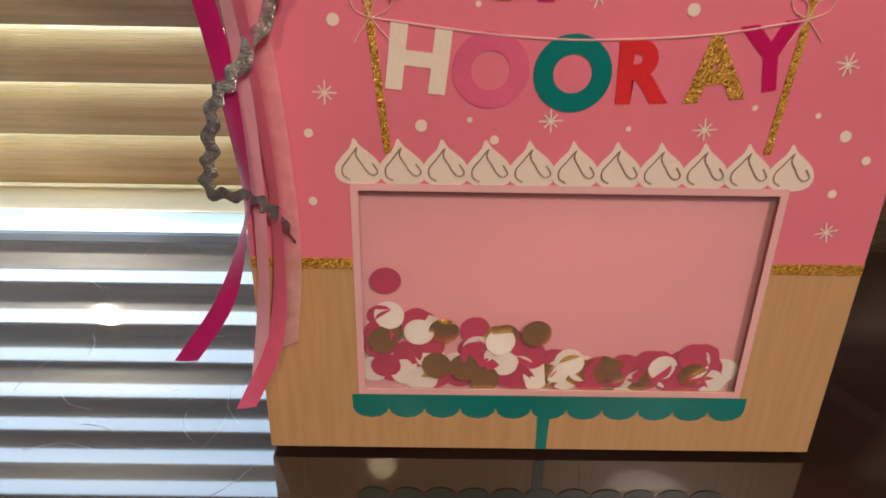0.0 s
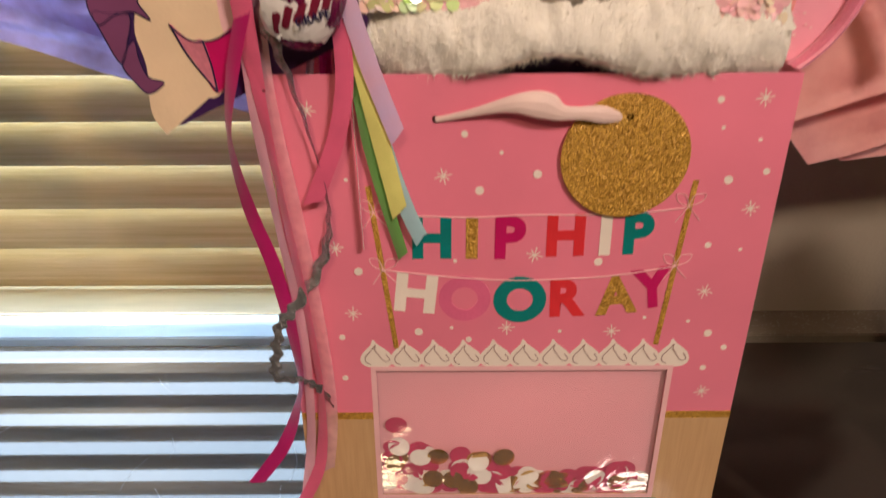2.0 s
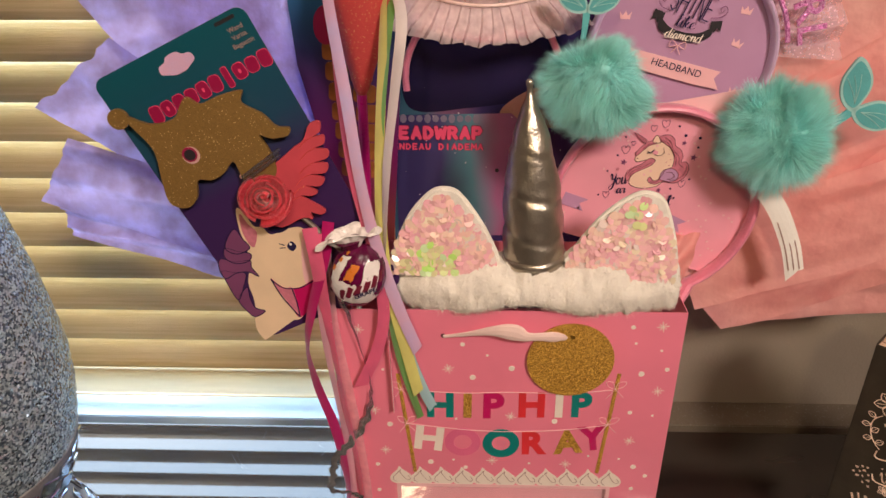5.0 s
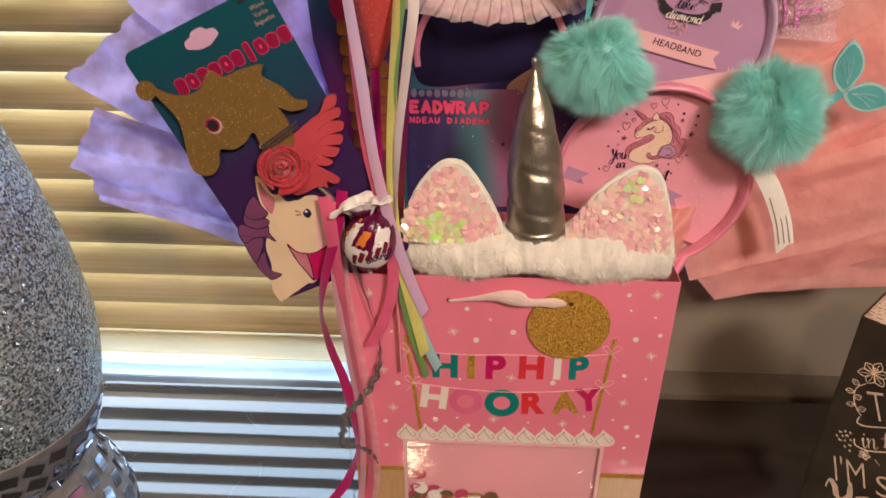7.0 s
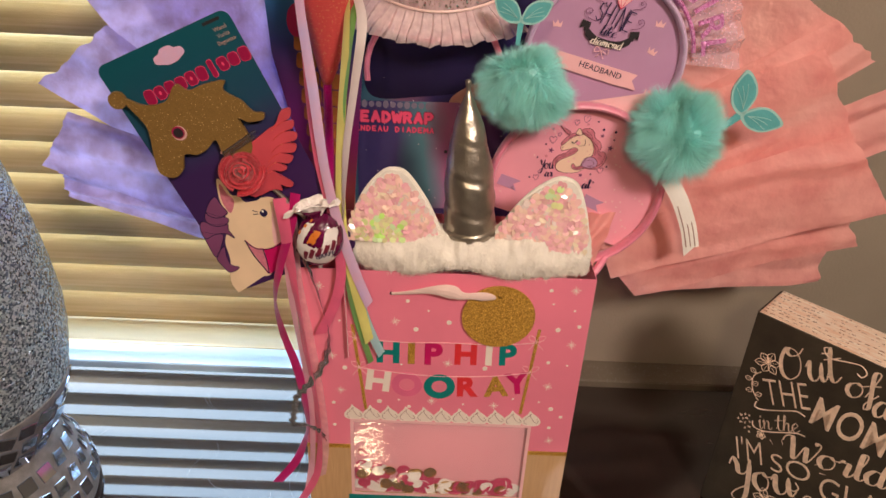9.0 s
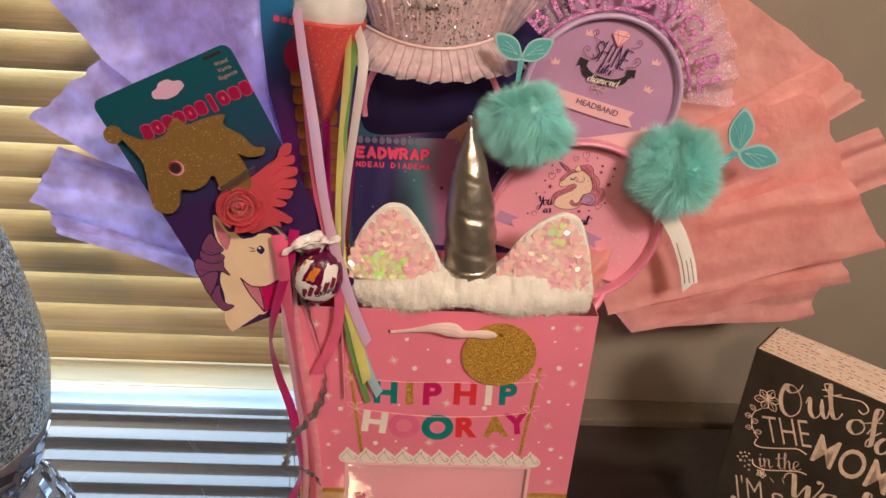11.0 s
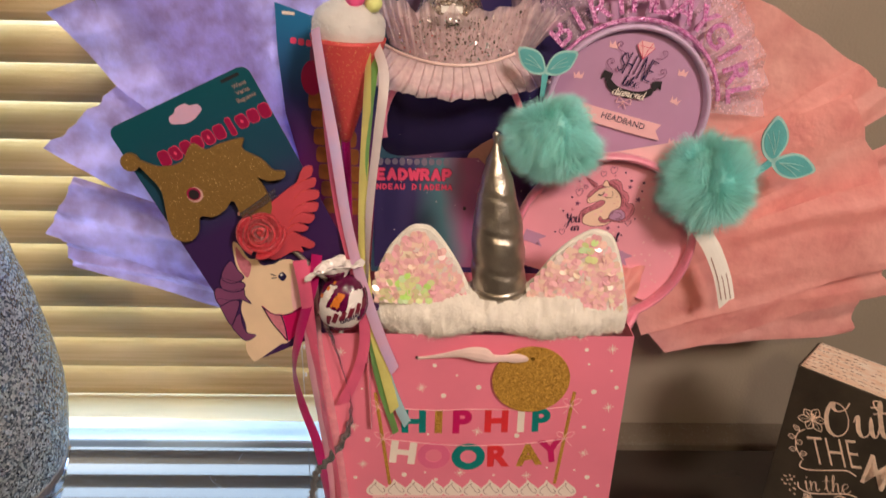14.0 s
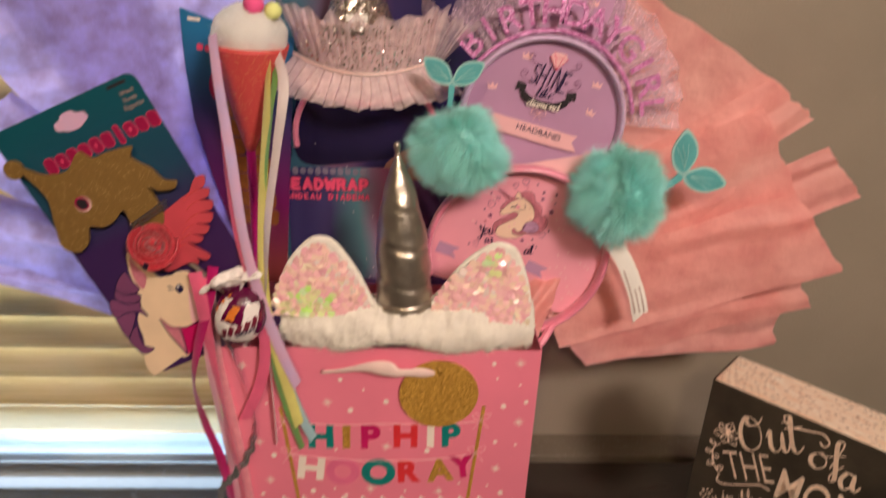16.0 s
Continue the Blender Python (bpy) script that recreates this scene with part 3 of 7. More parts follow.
def sheet(corners, n=26, m=26, crumple=0.01, folds=0.008, count=3, seed=0, sharp=1.0):
    """A sheet of tissue between four corners, with long folds that spread from its first side and fine crumples."""
    a, b, c, d = [Vector(p) for p in corners]
    nrm = (b - a).cross(d - a).normalized()
    verts, faces = [], []
    for j in range(m + 1):
        v = j / m
        for i in range(n + 1):
            u = i / n
            p = (a * (1 - u) + b * u) * (1 - v) + (d * (1 - u) + c * u) * v
            w = u + 0.16 * noise.noise(Vector((u * 2.3, v * 1.7, seed * 1.9)))
            tri = abs(((w * count + 0.3 * math.sin(3 * v + seed)) % 1) * 2 - 1) * 2 - 1
            tri *= 0.35 + 0.9 * abs(noise.noise(Vector((u * 2.1, seed * 0.7, v * 2.0))))
            q = noise.noise(p * 11 + Vector((seed, 0, 0))) + 0.4 * abs(noise.noise(p * 34 + Vector((0, seed, 0))))
            e = noise.noise(Vector((u * 7, seed * 3.1, v * 7)))
            p = p + nrm * (folds * tri * (0.3 + v) + crumple * q) + (c - b).normalized() * (0.004 * e * v)
            verts.append(p)
    for j in range(m):
        for i in range(n):
            k = j * (n + 1) + i
            faces.append((k, k + 1, k + n + 2, k + n + 1))
    me = bpy.data.meshes.new("sheet")
    me.from_pydata(verts, [], faces)
    return me


GLYPHS = {}


def glyph(ch, advance, *strokes):
    GLYPHS[ch] = (advance, strokes)


# a brush script alphabet: x-height 1, baseline 0
glyph("O", 1.35, [(0.75, 1.55), (0.35, 1.6), (0.02, 1.0), (0.05, 0.3), (0.45, -0.02), (0.95, 0.25), (1.1, 0.85), (0.9, 1.4), (0.55, 1.6), (0.4, 1.4), (0.6, 1.2), (1.0, 1.3), (1.25, 1.6)])
glyph("u", 1.12, [(0, 0.7), (0.15, 0.98), (0.22, 0.9), (0.2, 0.3), (0.4, 0.0), (0.7, 0.2), (0.85, 0.95)], [(0.85, 0.95), (0.83, 0.25), (1.0, 0.0), (1.2, 0.3)])
glyph("t", 0.65, [(0.0, 0.2), (0.27, 1.2), (0.28, 1.7), (0.18, 1.4), (0.2, 0.3), (0.42, 0), (0.75, 0.3)], [(-0.15, 1.1), (0.3, 1.15), (0.75, 1.22)])
glyph("o", 0.9, [(0.5, 0.98), (0.15, 0.85), (0.05, 0.4), (0.3, 0), (0.65, 0.15), (0.75, 0.6), (0.5, 0.97), (0.7, 0.8), (1.0, 0.85)])
glyph("f", 0.6, [(0.0, 0.1), (0.35, 0.9), (0.6, 1.6), (0.45, 1.8), (0.3, 1.5), (0.25, 0), (0.2, -0.6), (0.0, -0.7), (0.05, -0.3), (0.6, 0.3)], [(0.0, 0.85), (0.65, 0.92)])
glyph("W", 1.55, [(-0.3, 1.1), (-0.2, 1.5), (0.1, 1.6), (0.2, 1.2), (0.45, 0.0), (0.85, 1.1), (1.05, 0), (1.5, 1.3), (1.35, 1.6), (1.25, 1.4)])
glyph("r", 0.7, [(0, 0.75), (0.12, 1.0), (0.2, 0.9), (0.45, 0.85), (0.42, 0.2), (0.55, 0), (0.75, 0.25)])
glyph("l", 0.55, [(0, 0.2), (0.35, 1.2), (0.4, 1.75), (0.2, 1.75), (0.18, 0.8), (0.2, 0.2), (0.38, 0), (0.6, 0.3)])
glyph("d", 0.95, [(0.65, 0.85), (0.3, 0.98), (0.02, 0.5), (0.2, 0.02), (0.55, 0.2), (0.72, 1.75)], [(0.72, 1.75), (0.66, 0.3), (0.8, 0), (1.0, 0.25)])
glyph("Y", 1.1, [(-0.1, 1.2), (0.1, 1.6), (0.3, 1.3), (0.35, 0.85), (0.6, 0.75), (0.9, 1.1), (1.0, 1.6)], [(1.0, 1.6), (0.85, 0.6), (0.6, -0.5), (0.2, -0.8), (-0.1, -0.5), (0.3, -0.1), (0.9, 0.2)])
glyph("i", 0.45, [(0, 0.7), (0.15, 1), (0.15, 0.25), (0.3, 0), (0.5, 0.3)], [(0.2, 1.45), (0.23, 1.38), (0.26, 1.3)])
glyph("n", 0.9, [(0, 0.8), (0.12, 1), (0.15, 0)], [(0.15, 0.4), (0.4, 0.95), (0.6, 0.85), (0.6, 0.2), (0.75, 0), (0.95, 0.3)])
glyph("h", 0.85, [(0, 0.3), (0.3, 1.5), (0.2, 1.8), (0.12, 1.2), (0.1, 0)], [(0.12, 0.4), (0.35, 0.95), (0.55, 0.85), (0.55, 0.2), (0.7, 0), (0.9, 0.3)])
glyph("e", 0.75, [(0, 0.3), (0.4, 0.5), (0.6, 0.8), (0.4, 1.0), (0.1, 0.7), (0.15, 0.15), (0.45, 0), (0.8, 0.3)])
glyph("M", 1.35, [(-0.3, 0.3), (-0.15, 0.0), (0.1, 0.3), (0.35, 1.6)], [(0.35, 1.6), (0.5, 0.2), (0.9, 1.6)], [(0.9, 1.6), (1.0, 0.3), (1.15, 0), (1.4, 0.3)])
glyph("a", 0.85, [(0.6, 0.85), (0.3, 0.98), (0.05, 0.5), (0.2, 0.02), (0.5, 0.2), (0.65, 0.95)], [(0.65, 0.95), (0.6, 0.25), (0.75, 0), (0.95, 0.3)])
glyph("m", 1.3, [(0, 0.8), (0.12, 1), (0.15, 0)], [(0.15, 0.4), (0.38, 0.95), (0.52, 0.85), (0.52, 0)], [(0.52, 0.4), (0.75, 0.95), (0.92, 0.85), (0.92, 0.2), (1.05, 0), (1.3, 0.3)])
glyph("k", 0.85, [(0, 0.3), (0.3, 1.5), (0.2, 1.8), (0.12, 1.2), (0.1, 0)], [(0.12, 0.45), (0.5, 0.95), (0.45, 0.6), (0.2, 0.5)], [(0.2, 0.5), (0.5, 0.1), (0.85, 0.2)])


def brushed(text, u, z, w, h, turn, thin, thick, parent, material, front=0.0012, name="sign_text"):
    """A word in brush script: strokes swell on the way down."""
    bm, x = bmesh.new(), 0.0
    for n, ch in enumerate(text):
        if ch == " ":
            x += 0.5
            continue
        adv, strokes = GLYPHS[ch]
        for s, st in enumerate(strokes):
            path = spline([(x + a + 0.18 * b, b, 0) for a, b in st], 8)
            prev = None
            for i, p in enumerate(path):
                d = (path[min(i + 1, len(path) - 1)] - path[max(i - 1, 0)]).normalized()
                half = thin + (thick - thin) * max(0.0, -d.y) ** 1.5 * min(1, i / 4, (len(path) - 1 - i) / 4)
                lift = -0.00004 * ((n * 2 + s) % 5)
                pair = [bm.verts.new((p.x - d.y * k * half, lift, p.y + d.x * k * half)) for k in (-1, 1)]
                if prev:
                    bm.faces.new((prev[0], pair[0], pair[1], prev[1]))
                prev = pair
        x += adv
    o = part(name, bm, material, parent)
    fit_box(o, w, h)
    o.matrix_local = pose(u, -front, z, 0, -turn, 0)


# rounded marker capitals: strokes in a box 1 wide and 1 high
ROUND = {"H": ([(0, 0), (0, 1)], [(1, 0), (1, 1)], [(0, 0.5), (1, 0.5)]), "E": ([(0.9, 1), (0, 1), (0, 0), (0.9, 0)], [(0, 0.5), (0.75, 0.5)]), "A": ([(0, 0), (0.5, 1), (1, 0)], [(0.22, 0.33), (0.78, 0.33)]),
         "D": ([(0, 0), (0, 1), (0.5, 0.97), (0.95, 0.65), (0.95, 0.35), (0.5, 0.03), (0, 0)],), "W": ([(0, 1), (0.22, 0), (0.5, 0.75), (0.78, 0), (1, 1)],), "I": ([(0.5, 0), (0.5, 1)],),
         "R": ([(0, 0), (0, 1), (0.7, 0.98), (0.92, 0.75), (0.7, 0.5), (0, 0.48)], [(0.5, 0.48), (0.95, 0)]), "P": ([(0, 0), (0, 1), (0.7, 0.98), (0.95, 0.73), (0.7, 0.45), (0, 0.43)],),
         "B": ([(0, 0), (0, 1), (0.65, 0.97), (0.82, 0.75), (0.6, 0.53), (0, 0.52)], [(0.6, 0.53), (0.95, 0.3), (0.7, 0.02), (0, 0)]), "N": ([(0, 0), (0, 1), (1, 0), (1, 1)],),
         "U": ([(0, 1), (0, 0.35), (0.25, 0.02), (0.75, 0.02), (1, 0.35), (1, 1)],), "M": ([(0, 0), (0.1, 1), (0.5, 0.3), (0.9, 1), (1, 0)],),
         "S": ([(0.95, 0.82), (0.6, 1), (0.12, 0.9), (0.1, 0.62), (0.85, 0.42), (0.92, 0.12), (0.5, 0), (0.05, 0.15)],)}


def marker(name, text, x, z, step, width, height, half, material, parent, front, turn=0.0, slope=0.0, heights=(1,)):
    """A word in strokes of even width with round ends, one mesh a letter; heights: a share of the height for each letter in turn."""
    for k, ch in enumerate(text):
        if ch == " ":
            continue
        bm = bmesh.new()
        wide = width * (1.25 if ch in "WM" else 1)
        tall = height * heights[k % len(heights)]
        for n, st in enumerate(ROUND[ch]):
            pts = [Vector(((a - 0.5) * wide, 0, (b - 0.5) * tall)) for a, b in st]
            for m, (a, b) in enumerate(zip(pts, pts[1:])):
                d = (b - a).normalized() * half
                lift = -0.00002 * (2 * m + 3 * n)
                side = Vector((-d.z, 0, d.x))
                ring_ = [a + side * math.cos(t) - d * math.sin(t) for t in (0, 0.52, 1.05, 1.57, 2.09, 2.62, 3.14)] + [b - side * math.cos(t) + d * math.sin(t) for t in (0, 0.52, 1.05, 1.57, 2.09, 2.62, 3.14)]
                bm.faces.new([bm.verts.new((p.x, lift, p.z)) for p in ring_])
        off = (k - (len(text) - 1) / 2) * step
        c, si = math.cos(radians(turn)), math.sin(radians(turn))
        o = part(name, bm, material, parent)
        o.matrix_local = pose(x + off * c, -front - 0.00005 * (k % 2), z + off * si, 0, -turn + slope, 0)


# ---- the room ----
WALL_Y = 0.62


def panel(name, lo, hi, material, label, category, bevel=0.0):
    return tagged(part(name, box(lo, hi, bevel), material), label, category, kind="structure")


panel("wall_north_right", (0.12, WALL_Y, 0.0045), (2.0, WALL_Y + 0.19, 1.75), M_wall, "plain matt taupe painted wall beside the window", "wall")
panel("wall_north_left", (-2.2, WALL_Y, 0.0045), (-1.3, WALL_Y + 0.19, 1.75), M_wall, "plain matt taupe painted wall left of the window", "wall")
panel("wall_north_below", (-2.2, 0.585, -0.75), (2.0, 0.81, -0.031), M_wall, "plain taupe painted wall under the window", "wall")
panel("wall_north_above", (-1.3, WALL_Y, 1.25), (0.12, WALL_Y + 0.19, 1.75), M_wall, "plain taupe painted wall above the window", "wall")
panel("wall_west", (-2.3, -2.4, -0.75), (-2.2, WALL_Y + 0.19, 1.75), M_wall, "plain taupe painted side wall", "wall")
panel("wall_east", (2.0, -2.4, -0.75), (2.1, WALL_Y + 0.19, 1.75), M_wall, "plain taupe painted side wall", "wall")
panel("wall_south", (-2.3, -2.5, -0.75), (2.1, -2.4, 1.75), M_wall, "plain taupe painted back wall", "wall")
panel("floor", (-2.3, -2.5, -0.85), (2.1, WALL_Y + 0.19, -0.75), M_floor, "brown wooden floor", "floor")
panel("ceiling", (-2.3, -2.5, 1.75), (2.1, WALL_Y + 0.19, 1.85), M_ceiling, "white matt painted ceiling", "ceiling")
# One ledge, split: brown for the shaded run, pale blue where daylight falls.
panel("trim", (0.12, 0.5725, -0.03), (2.0, 0.72, 0.004), M_trim, "ledge along the wall behind the table, its shade coloured brown", "ledge", 0.0015)
panel("window_sill", (-2.2, 0.5725, -0.03), (0.1195, 0.6185, 0.004), M_sill, "glossy white ledge below the window, tinted with blue daylight", "window sill", 0.0015)
panel("window_board", (-1.2995, 0.6195, -0.03), (0.1195, 0.8, 0.003), M_board, "glossy cream wooden window board under the blinds", "window sill", 0.001)

window_1 = thing("window_1", pose(0, 0, 0), "white-framed window behind closed slatted blinds", "window", kind="structure")
for nm, lo, hi in (("window_frame", (-1.3, 0.75, 0.0035), (-1.25, 0.777, 1.25)), ("window_frame", (0.07, 0.75, 0.0035), (0.12, 0.777, 1.25)),
                   ("window_frame", (-1.25, 0.75, 1.2), (0.07, 0.777, 1.25)), ("window_frame", (-1.25, 0.75, 0.0035), (0.07, 0.777, 0.03))):
    part(nm, box(lo, hi, 0.004), M_frame, window_1)
pane = part("pane", one_sheet((-1.25, 0.03), (0.07, 1.2), 0.765), M_plastic, window_1)
pane.visible_shadow = False

# table: a dark polished top on four legs
table = thing("table", pose(0, 0, -0.75), "dark brown polished wooden table standing against the wall", "table")
part("tabletop", box((-1.35, -0.42, 0.712), (1.35, 0.565, 0.75), 0.002), M_table, table)
part("apron", box((-1.25, -0.34, 0.62), (1.25, -0.32, 0.7115)), M_table, table)
for x in (-1.27, 1.27):
    for y in (-0.35, 0.5):
        part("leg", box((x - 0.03, y - 0.03, 0.0), (x + 0.03, y + 0.03, 0.7115), 0.004), M_table, table)

# fine scratches in the polish
rsc = random.Random(17)
for k in range(22):
    x, y, a, L = rsc.uniform(-0.42, -0.1), rsc.uniform(0.2, 0.55), rsc.gauss(1.9, 0.5), rsc.uniform(0.008, 0.04)
    c = rsc.uniform(-0.15, 0.15) * L
    mid = Vector((x + 0.5 * L * math.cos(a) - c * math.sin(a), y + 0.5 * L * math.sin(a) + c * math.cos(a), 0.75005))
    part("scratch", sweep(spline([(x, y, 0.75005), mid, (x + L * math.cos(a), y + L * math.sin(a), 0.75005)], 5), rsc.uniform(0.00012, 0.00026), 4, False, 0.5), M_scratch, table)
# lamps behind the camera
lamp = thing("ceiling_lamp", pose(0.72, -1.2, 1.75), "flat round metal ceiling lamp giving warm light", "lamp")
smooth(part("shade", lathe([(0.2, -0.001), (0.215, -0.03), (0.21, -0.05), (0.2, -0.03), (0.1, -0.02)], 40, False), M_frame, lamp))
lamp = thing("pendant_lamp", pose(-0.17, -1.2, 1.75), "small metal pendant lamp giving warm light", "lamp")
smooth(part("shade", lathe([(0.01, -0.001), (0.01, -0.14), (0.06, -0.15), (0.12, -0.23), (0.125, -0.24), (0.115, -0.23), (0.05, -0.16)], 40, False), M_frame, lamp))

# ---- blinds ----
blinds = thing("blinds", pose(0, 0, 0), "cream faux-wood slatted blinds, lowered and tilted closed", "blinds")
PITCH, TILT_SLAT, SLAT, FRONT, LOWEST = 0.0505, 62, 0.0535, 0.68, 0.0065


def slat_mesh():
    """One curved slat, its room-side edge low."""
    bm = bmesh.new()
    rings = []
    for x in (-1.24, 0.06):
        ring = []
        for s in [k / 6 for k in range(7)]:
            ring.append((s - 0.5, 0.0062 * (1 - (2 * s - 1) ** 2)))
        up = [(SLAT * u, h + 0.0013) for u, h in ring]
        dn = [(SLAT * u, h - 0.0013) for u, h in ring][::-1]
        ca, sa = math.cos(radians(TILT_SLAT)), math.sin(radians(TILT_SLAT))
        rings.append([bm.verts.new((x, u * ca - h * sa, u * sa + h * ca)) for u, h in up + dn])
    a, b = rings
    n = len(a)
    for k in range(n):
        bm.faces.new((a[k], a[(k + 1) % n], b[(k + 1) % n], b[k]))
    bm.faces.new(a[::-1]), bm.faces.new(b)
    bmesh.ops.recalc_face_normals(bm, faces=bm.faces[:])
    me = bpy.data.meshes.new("slat")
    bm.to_mesh(me)
    bm.free()
    for p in me.polygons:
        p.use_smooth = len(p.vertices) == 4
    me.materials.append(M_slat)
    return me


slat = slat_mesh()
half_y, half_z = SLAT / 2 * math.cos(radians(TILT_SLAT)), SLAT / 2 * math.sin(radians(TILT_SLAT))
for k in range(24):
    s = part("slat", slat, None, blinds)
    s.location = (random.uniform(-0.002, 0.002), FRONT + half_y + random.uniform(-0.0006, 0.0006), LOWEST + PITCH * k + half_z + random.uniform(-0.0008, 0.0008))
    s.rotation_euler = (random.uniform(-0.02, 0.02), random.uniform(-0.0012, 0.0012), 0)
part("bottom_rail", box((-1.24, 0.7085, 0.0035), (0.06, 0.73, 0.03), 0.004), M_rail, blinds)
part("head_rail", box((-1.24, 0.68, 1.2), (0.06, 0.73, 1.249), 0.003), M_rail, blinds)
for x in (-0.95, -0.172):
    part("ladder_cord", sweep([Vector((x, 0.678, 0.006)), Vector((x, 0.678, 0.6)), Vector((x, 0.678, 1.2))], 0.0008, 5), M_cord, blinds)
    part("lift_cord", sweep([Vector((x + 0.004, 0.708, 0.03)), Vector((x + 0.004, 0.708, 1.2))], 0.001, 5), M_cord, blinds)

# White beads stand for daylight leaking through the slats' cord holes.
light_spot_bm = bmesh.new()
bmesh.ops.create_uvsphere(light_spot_bm, u_segments=10, v_segments=8, radius=1)
for v in light_spot_bm.verts:
    v.co = Vector((v.co.x * 0.0022, v.co.y * 0.0018, v.co.z * 0.0075))
light_spot = bpy.data.meshes.new("hole_light_spot")
light_spot_bm.to_mesh(light_spot)
light_spot_bm.free()
light_spot.materials.append(M_white)
for x in (-0.95, -0.172):
    for k in range(23):
        part("hole_light_spot", light_spot, None, blinds).location = (x + 0.002, FRONT + 0.009, LOWEST + PITCH * k + 0.028)

# ---- gift bag ----
BX0, BX1, BY, BD, BH = -0.0885, 0.2025, 0.308, 0.125, 0.3485
WX0, WX1, WZ0, WZ1 = -0.0365, 0.155, 0.0435, 0.1535
bag = thing("gift_bag", pose(0, BY, 0.0), "pink paper gift bag with a cake print and a confetti window", "gift bag")


def front_panel(z0, z1):
    """The part of the bag's front between two heights, with the window left open."""
    bm = bmesh.new()
    xs, zs = sorted({BX0, WX0, WX1, BX1}), sorted({z0, z1, *(z for z in (WZ0, WZ1) if z0 < z < z1)})
    for xa, xb in zip(xs, xs[1:]):
        for za, zb in zip(zs, zs[1:]):
            if xa >= WX0 and xb <= WX1 and za >= WZ0 and zb <= WZ1:
                continue
            b2 = box((xa, 0.0, za), (xb, 0.0007, zb))
            me = bpy.data.meshes.new("t")
            b2.to_mesh(me)
            b2.free()
            bm.from_mesh(me)
            bpy.data.meshes.remove(me)
    bmesh.ops.remove_doubles(bm, verts=bm.verts[:], dist=1e-6)
    return bm


part("front_panel", front_panel(0.116, BH), M_pink, bag)
part("lower_front_panel", front_panel(0.004, 0.1155), M_kraft, bag, "tan woodgrain print")
for nm, x in (("side_panel", BX0), ("side_panel", BX1 - 0.0007)):
    part(nm, box((x, 0.0008, 0.116), (x + 0.0007, BD, BH)), M_pink, bag)
    part(nm, box((x, 0.0008, 0.004), (x + 0.0007, BD, 0.1155)), M_kraft, bag, "tan woodgrain print")
part("back_panel", box((BX0, BD, 0.004), (BX1, BD + 0.0007, BH)), M_pink, bag)
part("bottom_panel", box((BX0 + 0.008, 0.007, 0.0), (BX1 - 0.008, BD - 0.007, 0.0035)), M_kraft, bag)
part("window_back_panel", box((WX0 - 0.006, 0.0048, WZ0 - 0.004), (WX1 + 0.006, 0.0055, WZ1 + 0.006)), M_panel, bag, "pale pink inner panel")
film_bm = bmesh.new()
rows = []
for j in range(49):
    row = []
    for i in range(73):
        u, v = i / 72, j / 48
        slack = 0.00042 * (0.25 + 0.75 * math.exp(-((u - 0.14) / 0.2) ** 2)) * min(1, 8 * u, 8 * v, 8 - 8 * u, 8 - 8 * v)
        bulge = noise.noise(Vector((u * 7 + 1.2 * noise.noise(Vector((u * 5, v * 4, 2.0))), v * 3.4, 0.7)))
        row.append(film_bm.verts.new((WX0 - 0.004 + u * (WX1 - WX0 + 0.008), 0.0012 + slack * bulge, WZ0 - 0.003 + v * (WZ1 - WZ0 + 0.007))))
    rows.append(row)
for a, b in zip(rows, rows[1:]):
    for i in range(72):
        film_bm.faces.new((a[i], a[i + 1], b[i + 1], b[i]))
film = smooth(part("window_film", film_bm, M_film, bag, "clear slack plastic film"))
film.visible_shadow = False
fr = 0.0035
for lo, hi in (((WX0 - fr, -0.0004, WZ0 - fr), (WX0, 0.0, WZ1 + fr)), ((WX1, -0.0004, WZ0 - fr), (WX1 + fr, 0.0, WZ1 + fr)),
               ((WX0, -0.0004, WZ1), (WX1, 0.0, WZ1 + fr)), ((WX0, -0.0004, WZ0 - fr), (WX1, 0.0, WZ0))):
    part("window_border", box(lo, hi), M_paleframe, bag)
for x0, x1 in ((BX0, WX0 - fr), (WX1 + fr, BX1)):
    part("glitter_stripe", box((x0, -0.0005, 0.1135), (x1, 0.0, 0.119)), M_gold, bag, "gold glitter stripe")

# icing swirls along the top of the window
swirl = flat(blob([(-0.0022, 0.0212), (-0.004, 0.0168), (-0.0075, 0.0128), (-0.0104, 0.0085), (-0.0106, 0.0042), (-0.0082, 0.001), (-0.003, -0.0006), (0.004, -0.0006), (0.0088, 0.0014), (0.0104, 0.0058), (0.0084, 0.0108), (0.0046, 0.0145), (0.0006, 0.0178)], 4), 0.0004)
swirl_me = bpy.data.meshes.new("icing_swirl")
swirl.to_mesh(swirl_me)
swirl.free()
swirl_me.materials.append(M_cream)
line_me = bpy.data.meshes.new("swirl_line")
lb = sweep(spline([(-0.0012, 0, 0.0165), (-0.0045, 0, 0.0118), (-0.0074, 0, 0.0078), (-0.0072, 0, 0.004), (-0.0042, 0, 0.0018)], 5), 0.00036, 4)
lb2 = sweep(spline([(-0.0006, 0, 0.0172), (-0.0012, 0, 0.0135), (0.0012, 0, 0.0095), (0.0034, 0, 0.006), (0.0062, 0, 0.0042), (0.0082, 0, 0.006), (0.006, 0, 0.0098)], 5), 0.00036, 4)
tmp = bpy.data.meshes.new("t")
lb2.to_mesh(tmp)
lb.from_mesh(tmp)
lb.to_mesh(line_me)
lb.free(), lb2.free()
line_me.materials.append(M_line)
